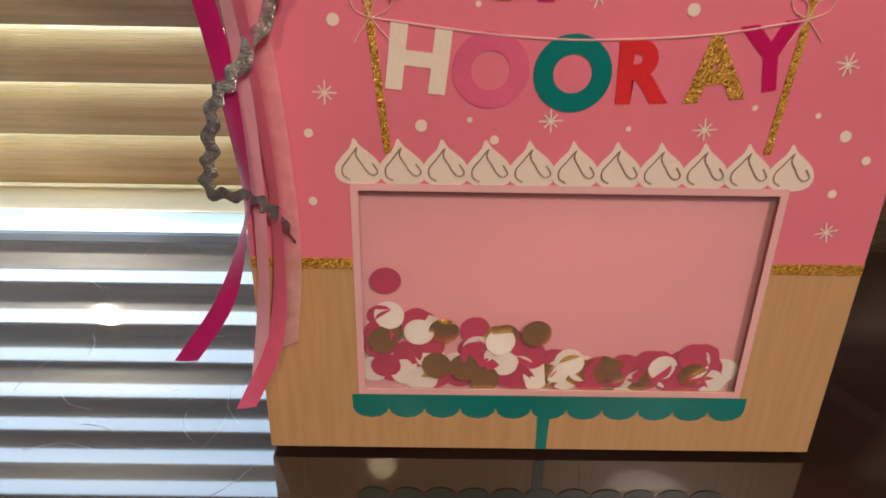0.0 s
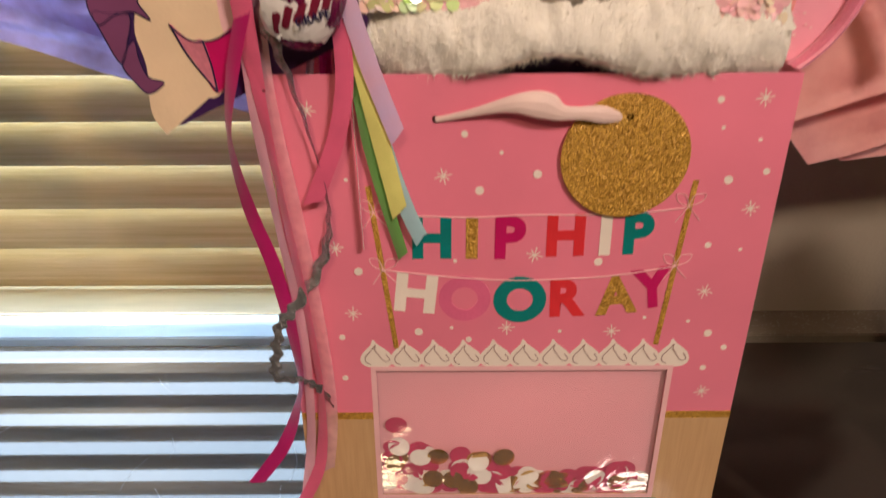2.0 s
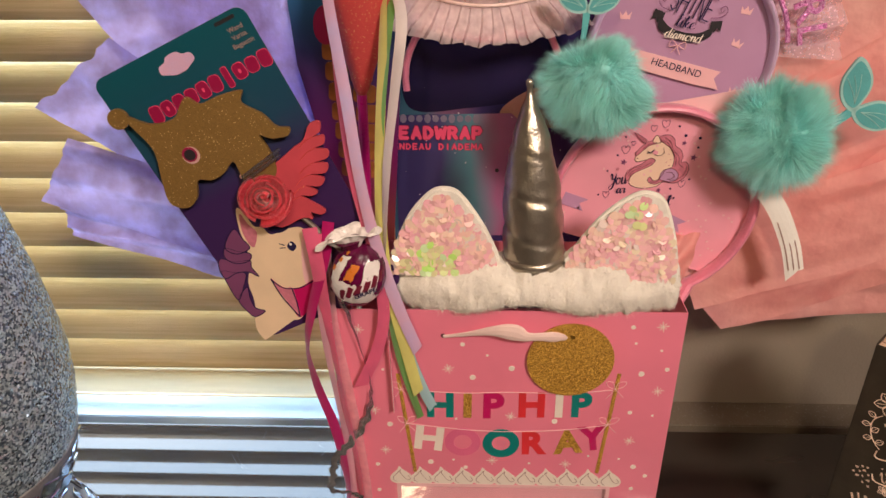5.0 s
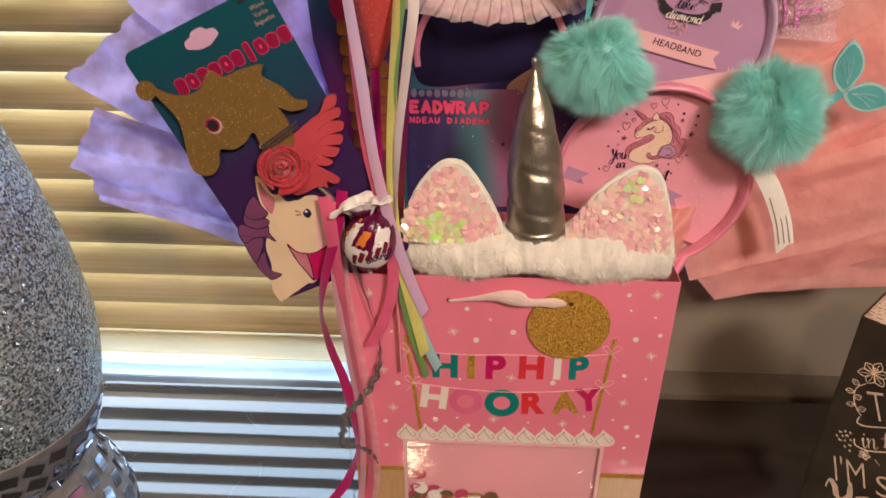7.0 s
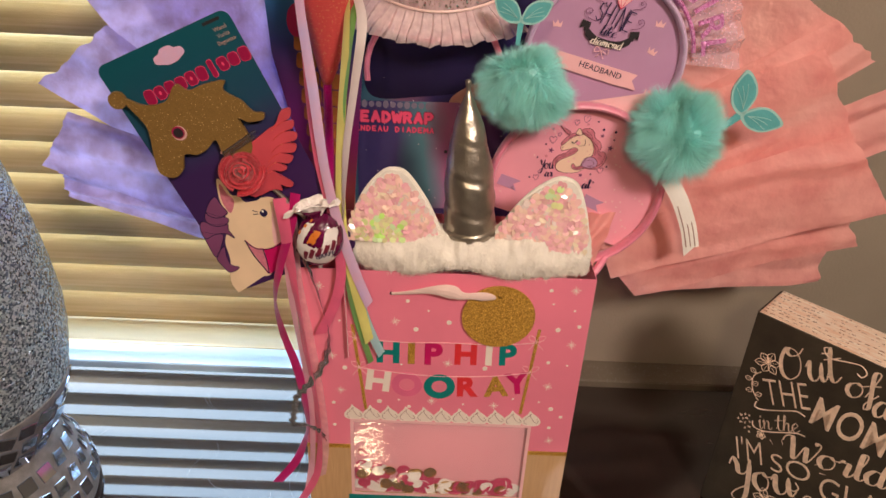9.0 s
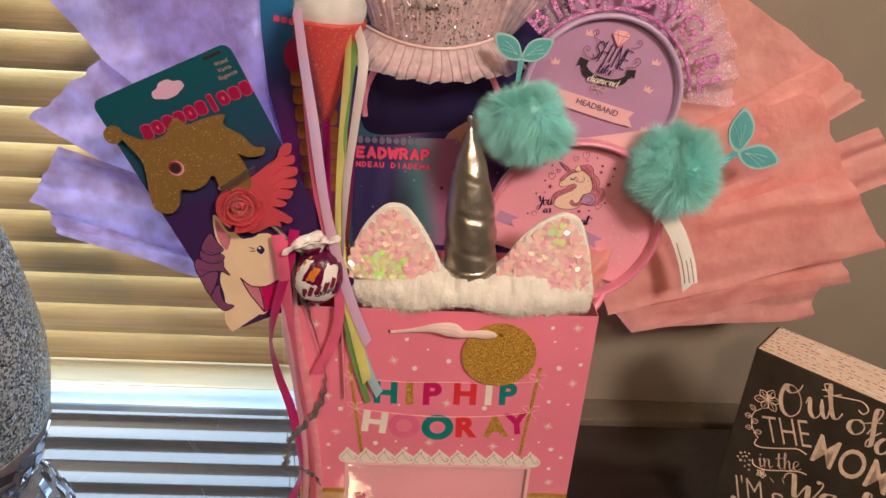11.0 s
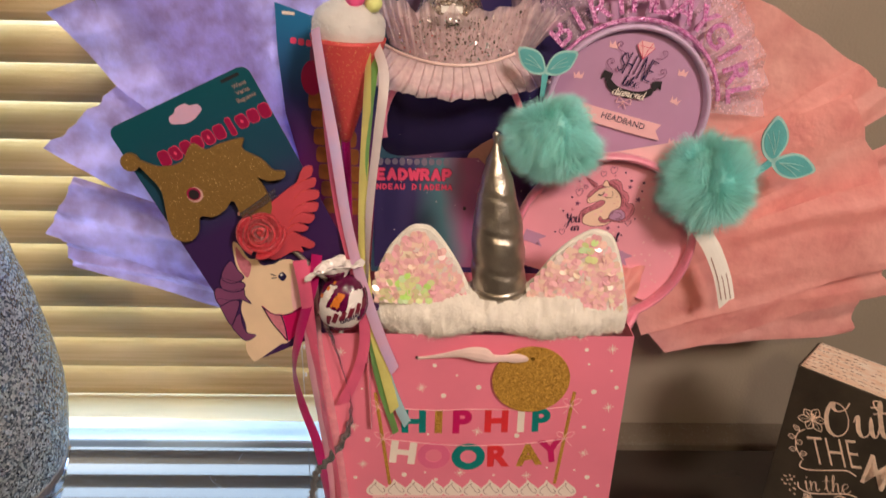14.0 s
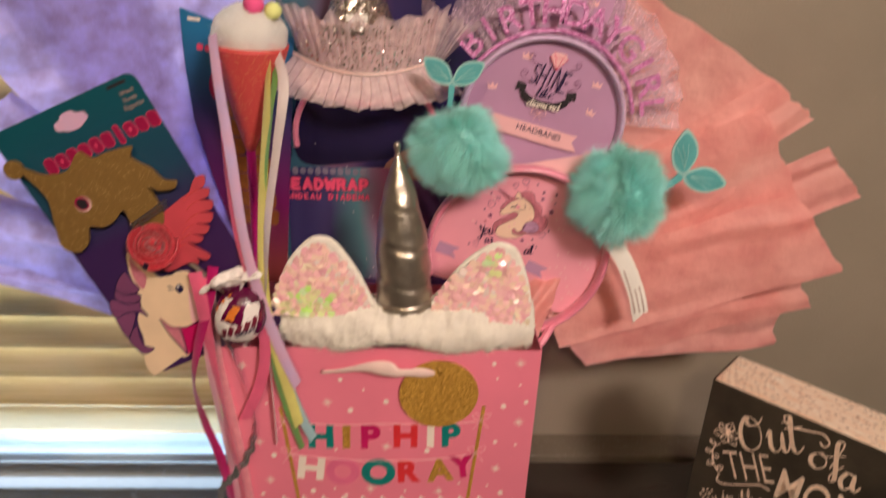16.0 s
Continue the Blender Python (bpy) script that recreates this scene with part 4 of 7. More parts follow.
for k in range(11):
    s = part("icing_swirl", swirl_me, None, bag)
    s.location = (-0.0355 + 0.0193 * k, -0.0001 - 0.00025 * (k % 2), 0.1568)
    part("swirl_line", line_me, None, s).location = (0, -0.0002, 0)

# teal cake stand under the window
shelf = [(-0.0435, 0.0395), (0.1625, 0.0395)]
for k in range(11):
    c = 0.1625 - 0.0187 * (k + 0.5)
    shelf += [(c + 0.00935 * math.cos(radians(a)), 0.0315 - 0.0068 * math.sin(radians(a))) for a in range(0, 181, 30)][0 if k == 0 else 1:]
part("cake_stand", flat(shelf, 0.0003, 0.0005), M_teal, bag)
part("cake_stand_stem", flat([(0.054, 0.026), (0.0605, 0.026), (0.060, 0.0042), (0.0545, 0.0042)], 0.0003, 0.0004), M_teal, bag)


def stick(x0, z0, x1, z1, w):
    d = Vector((x1 - x0, z1 - z0)).normalized() * w / 2
    return flat([(x0 - d.y, z0 + d.x), (x1 - d.y, z1 + d.x), (x1 + d.y, z1 - d.x), (x0 + d.y, z0 - d.x)], 0.0003, 0.0004)


part("banner_stick", stick(-0.0355, 0.284, -0.0225, 0.1715, 0.0033), M_gold, bag, "gold glitter stick")
part("banner_stick", stick(0.1535, 0.287, 0.1445, 0.1735, 0.0033), M_gold, bag, "gold glitter stick")
for zl, zm, zr in ((0.229, 0.2215, 0.231), (0.2665, 0.2655, 0.2695)):
    part("banner_string", sweep(spline([(-0.029, -0.0003, zl), (0.02, -0.0003, (zl + zm) / 2 - 0.002), (0.06, -0.0003, zm), (0.11, -0.0003, (zm + zr) / 2 - 0.002), (0.1495, -0.0003, zr)], 6), 0.00045, 5), M_paleframe, bag)
for x, z in ((-0.033, 0.267), (-0.029, 0.229), (0.1515, 0.2705), (0.149, 0.231)):
    for sx, sz, r in ((-0.006, 0.007, 0.0), (0.007, 0.007, 0.0), (-0.005, -0.009, 1.0), (0.006, -0.008, 1.0)):
        loop = [(x, -0.0004, z), (x + sx * 0.4, -0.0004, z + sz), (x + sx * 1.3, -0.0004, z + sz * 1.1), (x + sx, -0.0004, z + sz * 0.4), (x, -0.0004, z)]
        part("string_bow", sweep(spline(loop[:2] + loop[2:] if not r else [loop[0], loop[2]], 5), 0.0003, 4), M_paleframe, bag)

for ch, x, z, w, h, mt, turn in (("H", 0.001, 0.2505, 0.0235, 0.0275, M_teal, 0), ("I", 0.025, 0.2505, 0.0072, 0.028, M_gold, 0), ("P", 0.048, 0.2505, 0.0185, 0.0285, M_magenta, 0), ("H", 0.081, 0.252, 0.0228, 0.028, M_red, 1),
                                 ("I", 0.1048, 0.2525, 0.0068, 0.028, M_cream, 1), ("P", 0.1245, 0.253, 0.0178, 0.0275, M_teal, 2), ("H", -0.0092, 0.2125, 0.0255, 0.0275, M_cream, -6), ("R", 0.0855, 0.2088, 0.0225, 0.0272, M_red, 2),
                                 ("A", 0.1152, 0.2105, 0.0265, 0.0275, M_gold, 6), ("Y", 0.137, 0.2155, 0.0255, 0.0285, M_magenta, 9)):
    o = wrote("banner_letter", ch, 0.037, mt, bag, x, z, 0.0003, turn, thick=0.0002, bold=0.045)
    fit_box(o, w, h)


def ring(cx, cz, ro, ri, front):
    """The round letters."""
    bm = bmesh.new()
    n = 40
    o = [[bm.verts.new((cx + r * math.cos(2 * math.pi * k / n), -front + dy, cz + r * math.sin(2 * math.pi * k / n))) for k in range(n)] for r, dy in ((ro, 0.0), (ri, 0.0), (ri, 0.0004), (ro, 0.0004))]
    for a, b in zip(o, o[1:] + o[:1]):
        for k in range(n):
            bm.faces.new((a[k], b[k], b[(k + 1) % n], a[(k + 1) % n]))
    bmesh.ops.recalc_face_normals(bm, faces=bm.faces[:])
    return bm


part("banner_letter", ring(0.021, 0.2085, 0.0162, 0.0082, 0.0004), M_rose_print, bag)
part("banner_letter", ring(0.0555, 0.2075, 0.0165, 0.0082, 0.0004), M_teal, bag)

STARS = [(-0.049, 0.198), (0.048, 0.187), (0.115, 0.184), (0.17, 0.213), (0.18, 0.136), (0.008, 0.29), (0.063, 0.239), (-0.057, 0.244), (0.188, 0.269), (0.184, 0.335), (-0.067, 0.329)]
DOTS = [(-0.044, 0.228), (0.015, 0.235), (0.102, 0.234), (-0.057, 0.18), (-0.008, 0.184), (0.013, 0.187), (0.024, 0.178), (0.082, 0.184), (0.135, 0.194), (0.163, 0.191), (0.177, 0.182), (0.189, 0.171),
        (0.178, 0.155), (-0.057, 0.148), (0.164, 0.318), (0.186, 0.311), (0.172, 0.287), (0.167, 0.245), (0.187, 0.242), (0.062, 0.291), (0.041, 0.304), (0.029, 0.281), (0.02, 0.315), (-0.048, 0.288), (0.193, 0.292), (0.16, 0.334)]
star_bm = bmesh.new()
for k in range(4):
    a = math.pi * k / 4
    c, s = math.cos(a), math.sin(a)
    L, w = (0.0052 if k % 2 == 0 else 0.004), 0.00035
    star_bm.faces.new([star_bm.verts.new((x * c - z * s, -0.0003 - 0.00005 * k, x * s + z * c)) for x, z in ((-L, -w), (L, -w), (L, w), (-L, w))])
star_me = bpy.data.meshes.new("snow_star")
star_bm.to_mesh(star_me)
star_bm.free()
star_me.materials.append(M_cream)
for x, z in STARS:
    o = part("snow_star", star_me, None, bag)
    o.matrix_local = pose(x, 0, z, 0, random.uniform(-15, 15), 0)
dot_bm = flat(ellipse(0, 0, 1, n=14), 0.0003 / 0.002, 0.0003 / 0.002)
dot_me = bpy.data.meshes.new("dot")
dot_bm.to_mesh(dot_me)
dot_bm.free()
dot_me.materials.append(M_cream)
for k, (x, z) in enumerate(DOTS):
    o = part("dot", dot_me, None, bag)
    o.location, o.scale = (x, 0, z), (random.choice((0.0012, 0.002, 0.0026)),) * 3

# confetti behind the film
disc_bm = flat(ellipse(0, 0, 0.0076, n=20), 0.0003)
disc = {}
for mt in (M_confetti_pink, M_white, M_goldfoil):
    disc[mt.name] = bpy.data.meshes.new("confetti")
    disc_bm.to_mesh(disc[mt.name])
    disc[mt.name].materials.append(mt)
disc_bm.free()
rc = random.Random(5)
def confetti(x, z, mt, lift):
    o = part("confetti", disc[mt.name], None, bag)
    o.matrix_local = pose(x, lift, max(z, WZ0 + 0.004), rc.uniform(-7, 7), 0, rc.uniform(-6, 6))


for k in range(112):
    u = rc.random()
    x = WX0 + 0.004 + u * (WX1 - WX0 - 0.01)
    top = 0.046 * max(0, 1 - u * 4.5) + 0.024 * math.exp(-((u - 0.3) / 0.16) ** 2) + 0.009 + 0.013 * math.exp(-((u - 0.87) / 0.1) ** 2)
    confetti(x, WZ0 + 0.003 + rc.random() * top, rc.choice((M_confetti_pink,) * 7 + (M_white,) * 4 + (M_goldfoil,)), 0.0027 + 0.0014 * rc.random())
for k, (u, up, mt) in enumerate(((0.19, 0.034, M_goldfoil), (0.25, 0.012, M_goldfoil), (0.31, 0.005, M_goldfoil), (0.45, 0.033, M_goldfoil), (0.17, 0.013, M_goldfoil), (0.02, 0.028, M_goldfoil), (0.91, 0.009, M_goldfoil),
                                 (0.12, 0.033, M_white), (0.35, 0.028, M_white), (0.36, 0.015, M_white), (0.55, 0.016, M_white), (0.82, 0.013, M_white), (0.9, 0.02, M_confetti_pink), (0.28, 0.02, M_confetti_pink), (0.03, 0.062, M_confetti_pink))):
    confetti(WX0 + 0.006 + u * (WX1 - WX0 - 0.012), WZ0 + up, mt, 0.0018 + 0.00005 * k)

# ribbon handle and round tag
for p in ((0.004, 0.3235), (0.1105, 0.3235)):
    part("eyelet", lathe([(0.0008, -0.0004), (0.0022, -0.0004), (0.0022, 0.0), (0.0008, 0.0)], 16, False), M_handle, bag).matrix_local = pose(p[0], 0, p[1], 90, 0, 0)
part("handle_ribbon", sweep(spline([(0.004, -0.001, 0.3235), (0.02, -0.004, 0.3275), (0.045, -0.008, 0.334), (0.062, -0.009, 0.3335), (0.072, -0.009, 0.3295), (0.088, -0.007, 0.3285), (0.1005, -0.004, 0.326), (0.1105, -0.001, 0.3235)], 8),
                            lambda u: 0.0016 + 0.0062 * math.exp(-((u - 0.42) / 0.17) ** 2) + 0.0034 * math.exp(-((u - 0.78) / 0.13) ** 2), 10, False, 0.45), M_handle, bag, "pale pink knotted satin ribbon handle")
tag = thing("gift_tag", pose(0.1105, BY - 0.0035, 0.302, 0, 0, 0), "round gold glitter gift tag hanging from the handle", "tag")
part("tag_disc", flat(ellipse(0, 0, 0.0365, n=64), 0.0012), M_gold, tag)
part("tag_eyelet", lathe([(0.0008, -0.0006), (0.002, -0.0006), (0.002, 0.0), (0.0008, 0.0)], 16, False), M_goldfoil, tag).matrix_local = pose(0.0, 0, 0.0235, 90, 0, 0)


# ---- tissue paper in the bag ----
left_tissue = thing("tissue_paper", pose(-0.05, 0.40, 0.34), "crumpled lavender tissue paper fanning out of the gift bag", "tissue paper")
right_tissue = thing("tissue_paper", pose(0.16, 0.40, 0.34), "crumpled coral pink tissue paper fanning out of the gift bag", "tissue paper")


def tissue(parent, material, corners, **k):
    me = sheet([Vector(c) - parent.location for c in corners], **k)
    return smooth(part("sheet", me, material, parent))


bpy.context.view_layer.update()
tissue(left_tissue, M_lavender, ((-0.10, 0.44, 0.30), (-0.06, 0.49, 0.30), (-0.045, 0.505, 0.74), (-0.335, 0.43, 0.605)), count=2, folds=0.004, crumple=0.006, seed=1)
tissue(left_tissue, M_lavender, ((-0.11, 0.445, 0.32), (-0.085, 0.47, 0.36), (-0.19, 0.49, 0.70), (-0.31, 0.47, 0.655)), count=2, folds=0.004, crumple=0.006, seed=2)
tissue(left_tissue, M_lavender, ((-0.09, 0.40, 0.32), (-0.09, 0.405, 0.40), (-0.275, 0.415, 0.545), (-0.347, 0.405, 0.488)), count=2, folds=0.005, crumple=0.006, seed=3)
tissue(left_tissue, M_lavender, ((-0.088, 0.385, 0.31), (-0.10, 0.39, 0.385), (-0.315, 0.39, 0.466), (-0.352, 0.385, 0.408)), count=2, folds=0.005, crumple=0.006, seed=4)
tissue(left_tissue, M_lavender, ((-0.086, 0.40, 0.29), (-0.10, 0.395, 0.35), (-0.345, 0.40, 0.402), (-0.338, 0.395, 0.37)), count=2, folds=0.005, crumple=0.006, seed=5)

tissue(right_tissue, M_pinktissue, ((0.20, 0.475, 0.34), (0.17, 0.49, 0.40), (0.30, 0.505, 0.65), (0.467, 0.475, 0.555)), count=2, folds=0.0035, crumple=0.008, seed=6)
tissue(right_tissue, M_pinktissue, ((0.21, 0.465, 0.32), (0.21, 0.475, 0.42), (0.437, 0.462, 0.570), (0.487, 0.455, 0.533)), count=2, folds=0.0035, crumple=0.008, seed=7)
tissue(right_tissue, M_pinktissue, ((0.22, 0.44, 0.31), (0.22, 0.485, 0.43), (0.43, 0.45, 0.545), (0.50, 0.432, 0.418)), count=2, folds=0.0035, crumple=0.008, seed=8)
tissue(right_tissue, M_pinktissue, ((0.23, 0.43, 0.30), (0.24, 0.44, 0.38), (0.505, 0.45, 0.506), (0.553, 0.445, 0.455)), count=2, folds=0.0035, crumple=0.008, seed=9)
tissue(right_tissue, M_pinktissue, ((0.245, 0.41, 0.287), (0.21, 0.42, 0.37), (0.47, 0.425, 0.465), (0.535, 0.415, 0.383)), count=2, folds=0.0035, crumple=0.008, seed=10)
tissue(right_tissue, M_pinktissue, ((0.285, 0.44, 0.247), (0.22, 0.44, 0.32), (0.50, 0.455, 0.38), (0.538, 0.455, 0.318)), count=2, folds=0.0035, crumple=0.008, seed=11)
tissue(right_tissue, M_pinktissue, ((0.32, 0.455, 0.243), (0.24, 0.45, 0.31), (0.50, 0.465, 0.345), (0.513, 0.465, 0.262)), count=2, folds=0.0035, crumple=0.008, seed=12)
tissue(right_tissue, M_pinktissue, ((0.15, 0.37, 0.30), (0.205, 0.37, 0.30), (0.235, 0.40, 0.375), (0.165, 0.41, 0.37)), count=3, folds=0.008, crumple=0.01, seed=13)

# ---- wand on its unicorn card ----
CX, CZ, CT = -0.1375, 0.4525, 25.5
card = thing("wand_card", pose(CX, 0.312, CZ, 0, -CT, 0), "dark teal and purple unicorn wand card with a glitter unicorn", "wand card")


def on_card(x, z):
    c, s = math.cos(radians(CT)), math.sin(radians(CT))
    return (x - CX) * c + (z - CZ) * s, -(x - CX) * s + (z - CZ) * c


def card_flat(name, pts, material, front, thick=0.0003, label="", per=6, parent=None):
    return part(name, flat(blob([on_card(*p) for p in pts], per), thick, front), material, parent or card, label)


part("backing_card", flat(rounded(0.127, 0.24, 0.008), 0.0008), M_cardback, card)
part("hang_hole", flat(blob([(-0.014, 0.103), (-0.013, 0.108), (-0.0075, 0.1095), (-0.004, 0.1125), (0.004, 0.1125), (0.0075, 0.1095), (0.013, 0.108), (0.014, 0.103), (0.008, 0.1), (0.004, 0.0985), (-0.004, 0.0985), (-0.008, 0.1)], 5), 0.0002, 0.0003), R_lilac, card, "lavender tissue showing through the hang hole")
for txt, dz in (("Wand", 0.0115), ("Varita", 0.006), ("Baguette", 0.0005)):
    wrote("card_text", txt, 0.0048, M_line, card, 0.051, 0.0965 + dz, 0.0003, thick=0.0002)
bars("code_bar", 0.047, 0.1155, 0.016, 0.0026, M_black, card, 0.0003)
# brand lettering becomes a slanting row of plain rounded shapes
for k in range(10):
    x, z = on_card(-0.2035 + 0.0093 * k, 0.5105 + 0.0046 * k)
    tall, wide = (0.0125, 0.011, 0.0115, 0.0105, 0.0115, 0.0115, 0.015, 0.011, 0.0105, 0.0115)[k], 0.0086 if k != 6 else 0.0042
    for grow, mt, fr in ((0.00045, M_redtext, 0.0003), (0.0, M_crimson, 0.0006)):
        o = part("logo_shape", flat(rounded(wide + 2 * grow, tall + 2 * grow, (0.0032 if k != 6 else 0.0018) + grow * 0.5, 5), 0.0002, fr), mt, card)
        o.matrix_local = pose(x, -0.00004 * (k % 2), z, 0, (6, -4, 3, 6, -3, 5, 0, -5, 4, 2)[k], 0)
    if k in (1, 4, 7):
        o = part("logo_shape", flat(ellipse(0, 0, 0.0011, 0.0018, 10), 0.0002, 0.0009), M_redtext, card)
        o.matrix_local = pose(x, -0.00004 * (k % 2), z)
wand = part("glitter_unicorn", flat(blob([on_card(*p) for p in (
    (-0.224, 0.511), (-0.206, 0.506), (-0.188, 0.5105), (-0.178, 0.5255), (-0.168, 0.521), (-0.155, 0.5265), (-0.137, 0.531), (-0.138, 0.522), (-0.124, 0.514), (-0.115, 0.505), (-0.106, 0.504), (-0.107, 0.4985),
    (-0.119, 0.496), (-0.128, 0.4985), (-0.122, 0.487), (-0.118, 0.472), (-0.126, 0.459), (-0.142, 0.462), (-0.149, 0.478), (-0.157, 0.4695), (-0.167, 0.4635), (-0.178, 0.463), (-0.181, 0.4485), (-0.190, 0.4405), (-0.202, 0.4445), (-0.205, 0.462), (-0.206, 0.482), (-0.210, 0.492))], 5), 0.0035, 0.0095), M_goldfine, card, "gold glitter foam unicorn head")
part("horn_knob", flat(ellipse(*on_card(-0.2285, 0.5095), 0.0075, n=24), 0.0035, 0.0096), M_goldfine, wand)
# The pale lowest disc paints the lit edge of the eye's hole.
for nm, r, mt, fr, dx in (("eye", 0.0066, M_litedge, 0.0099, 0.0), ("eye", 0.0057, M_crimson, 0.0102, -0.0008), ("pupil", 0.0043, M_black, 0.0105, -0.0006)):
    part(nm, flat(ellipse(*on_card(-0.1797 + dx, 0.4831 - dx * 0.7), r, n=24), 0.0003, fr), mt, wand)
for lift in (0.0, 0.0042):
    part("clear_strap", sweep([Vector((*on_card(-0.1432, 0.4628 + lift), 0)).xzy + Vector((0, -0.0122, 0)), Vector((*on_card(-0.1136, 0.4848 + lift), 0)).xzy + Vector((0, -0.0122, 0))], 0.0014, 10), M_strap, card, "clear plastic strap")
part("tie_knot", flat(ellipse(*on_card(-0.1474, 0.4632), 0.0018, n=10), 0.0012, 0.0012), M_paleframe, card)
# wing with feather fingers
wing = part("wing", flat(blob([on_card(*p) for p in ((-0.1295, 0.4624), (-0.107, 0.4866), (-0.097, 0.4943), (-0.0913, 0.5067), (-0.0836, 0.5086), (-0.0841, 0.501), (-0.0895, 0.4972), (-0.0817, 0.4984), (-0.0817, 0.4921), (-0.089, 0.4885), (-0.0796, 0.4875), (-0.0801, 0.4811), (-0.0905, 0.4774), (-0.0804, 0.4768), (-0.0822, 0.4696), (-0.094, 0.4682), (-0.0836, 0.4653), (-0.0874, 0.4588),
    (-0.098, 0.4592), (-0.0893, 0.4546), (-0.094, 0.4509), (-0.1022, 0.4507), (-0.0852, 0.4402), (-0.0883, 0.4355), (-0.0962, 0.4375), (-0.0947, 0.4317), (-0.1024, 0.4327), (-0.124, 0.4253))], 4), 0.0025, 0.0085), M_wing, card, "red foam wing with cut feather fingers")
for k in range(6):
    x0, z0 = (-0.0895, -0.089, -0.0905, -0.094, -0.098, -0.1022)[k], (0.4972, 0.4885, 0.4774, 0.4682, 0.4592, 0.4507)[k]
    p = spline([(*on_card(x0, z0), 0), (*on_card(x0 - 0.006, z0 - 0.0035), 0), (*on_card(x0 - 0.011, z0 - 0.009), 0)], 6)
    part("feather_line", sweep([Vector((v.x, -0.0086, v.y)) for v in p], 0.0004, 4), M_redglit, wing)
# satin rose: curled petals around a bud
rose = part("rose", sweep(spline([(0, 0, 0), (0.002, 0, 0.003), (0.004, -0.001, 0)], 4), 0.003, 8), M_roseRed, card, "red satin rose")
rx, rz = on_card(-0.1235, 0.4435)
rose.location, rose.scale, rose.rotation_euler = (rx + 0.001, -0.02, rz + 0.0105), (0.9, 1.0, 0.88), (-0.3, 0, 0.32)
for k in range(11):
    a, r, span = k * 2.35 + 0.4, 0.003 + 0.00165 * k, 3.4 - 0.13 * k
    high = 0.0215 - 0.00125 * k
    bm = bmesh.new()
    g = []
    for j in range(12):
        h = j / 11
        row = []
        for i in range(17):
            w = i / 16 - 0.5
            t = a + w * span
            edge = 1 - 1.1 * abs(w) ** 2.2
            lip = max(0.0, h - 0.72) / 0.28
            rr = r * (0.55 + 0.5 * min(1, h / 0.72) ** 1.3) + (0.0012 + 0.00022 * k) * lip ** 1.4 + 0.0007 * math.sin(2.5 * t + 2 * k) * h
            up = high * edge * min(1, h / 0.8) - 0.0016 * lip ** 2 * (0.5 + 0.12 * k) + 0.0007 * math.sin(3.3 * t + 3 * k) * h
            row.append(bm.verts.new((rr * math.cos(t), 0.012 - up, rr * math.sin(t))))
        g.append(row)
    for j in range(11):
        for i in range(16):
            bm.faces.new((g[j][i], g[j][i + 1], g[j + 1][i + 1], g[j + 1][i]))
    bmesh.ops.solidify(bm, geom=bm.faces[:], thickness=0.0004)
    smooth(part("petal", bm, M_roseRed, rose))
part("rose_base", lathe([(0.018, -0.0), (0.018, 0.003), (0.012, 0.005)], 20), M_roseRed, rose).matrix_local = pose(0, 0.0135, 0, 90, 0, 0)
# printed unicorn below
card_flat("printed_unicorn", [(-0.1558, 0.4359), (-0.1506, 0.4336), (-0.1439, 0.4216), (-0.1371, 0.4203), (-0.1307, 0.4142), (-0.1161, 0.4199), (-0.105, 0.4197), (-0.099, 0.4072), (-0.0965, 0.3879), (-0.0985, 0.3762), (-0.1, 0.358), (-0.112, 0.3415), (-0.1216, 0.3341), (-0.1447, 0.3160), (-0.1482, 0.3160), (-0.1535, 0.3278), (-0.1515, 0.352), (-0.1545, 0.37), (-0.151, 0.3863), (-0.1518, 0.4025), (-0.1554, 0.4182)], M_unicream, 0.0003, 0.0002, "cream printed unicorn", 4)
card_flat("printed_neck_gap", [(-0.1352, 0.3735), (-0.1286, 0.3533), (-0.1226, 0.337), (-0.1154, 0.336), (-0.11, 0.345), (-0.123, 0.3499)], M_unicream, 0.0004, 0.0002)
card_flat("printed_ear", [(-0.1536, 0.432), (-0.1478, 0.423), (-0.1418, 0.4155), (-0.1462, 0.4027), (-0.153, 0.4151)], M_manepink, 0.0006, 0.0002)
card_flat("printed_blush", [(-0.105, 0.4185), (-0.0995, 0.4072), (-0.097, 0.3879), (-0.0996, 0.3752), (-0.1078, 0.3709), (-0.1085, 0.3973)], M_paleframe, 0.0005, 0.0002, "pale pink printed cheek")
card_flat("printed_bridle", [(-0.1357, 0.3742), (-0.1259, 0.3664), (-0.1126, 0.3667), (-0.0986, 0.3745), (-0.1, 0.357), (-0.1144, 0.338), (-0.1225, 0.3499)], M_magenta, 0.0006, 0.0002)
card_flat("printed_bridle", [(-0.1357, 0.3738), (-0.1259, 0.3660), (-0.1190, 0.3661), (-0.1160, 0.352), (-0.1150, 0.3385), (-0.1225, 0.3499)], M_manepink, 0.0009, 0.0002)
card_flat("printed_forelock", [(-0.135, 0.4215), (-0.129, 0.4165), (-0.122, 0.4165), (-0.1165, 0.4205), (-0.1155, 0.425), (-0.1205, 0.4215), (-0.127, 0.421)], M_navy, 0.0008, 0.0002)
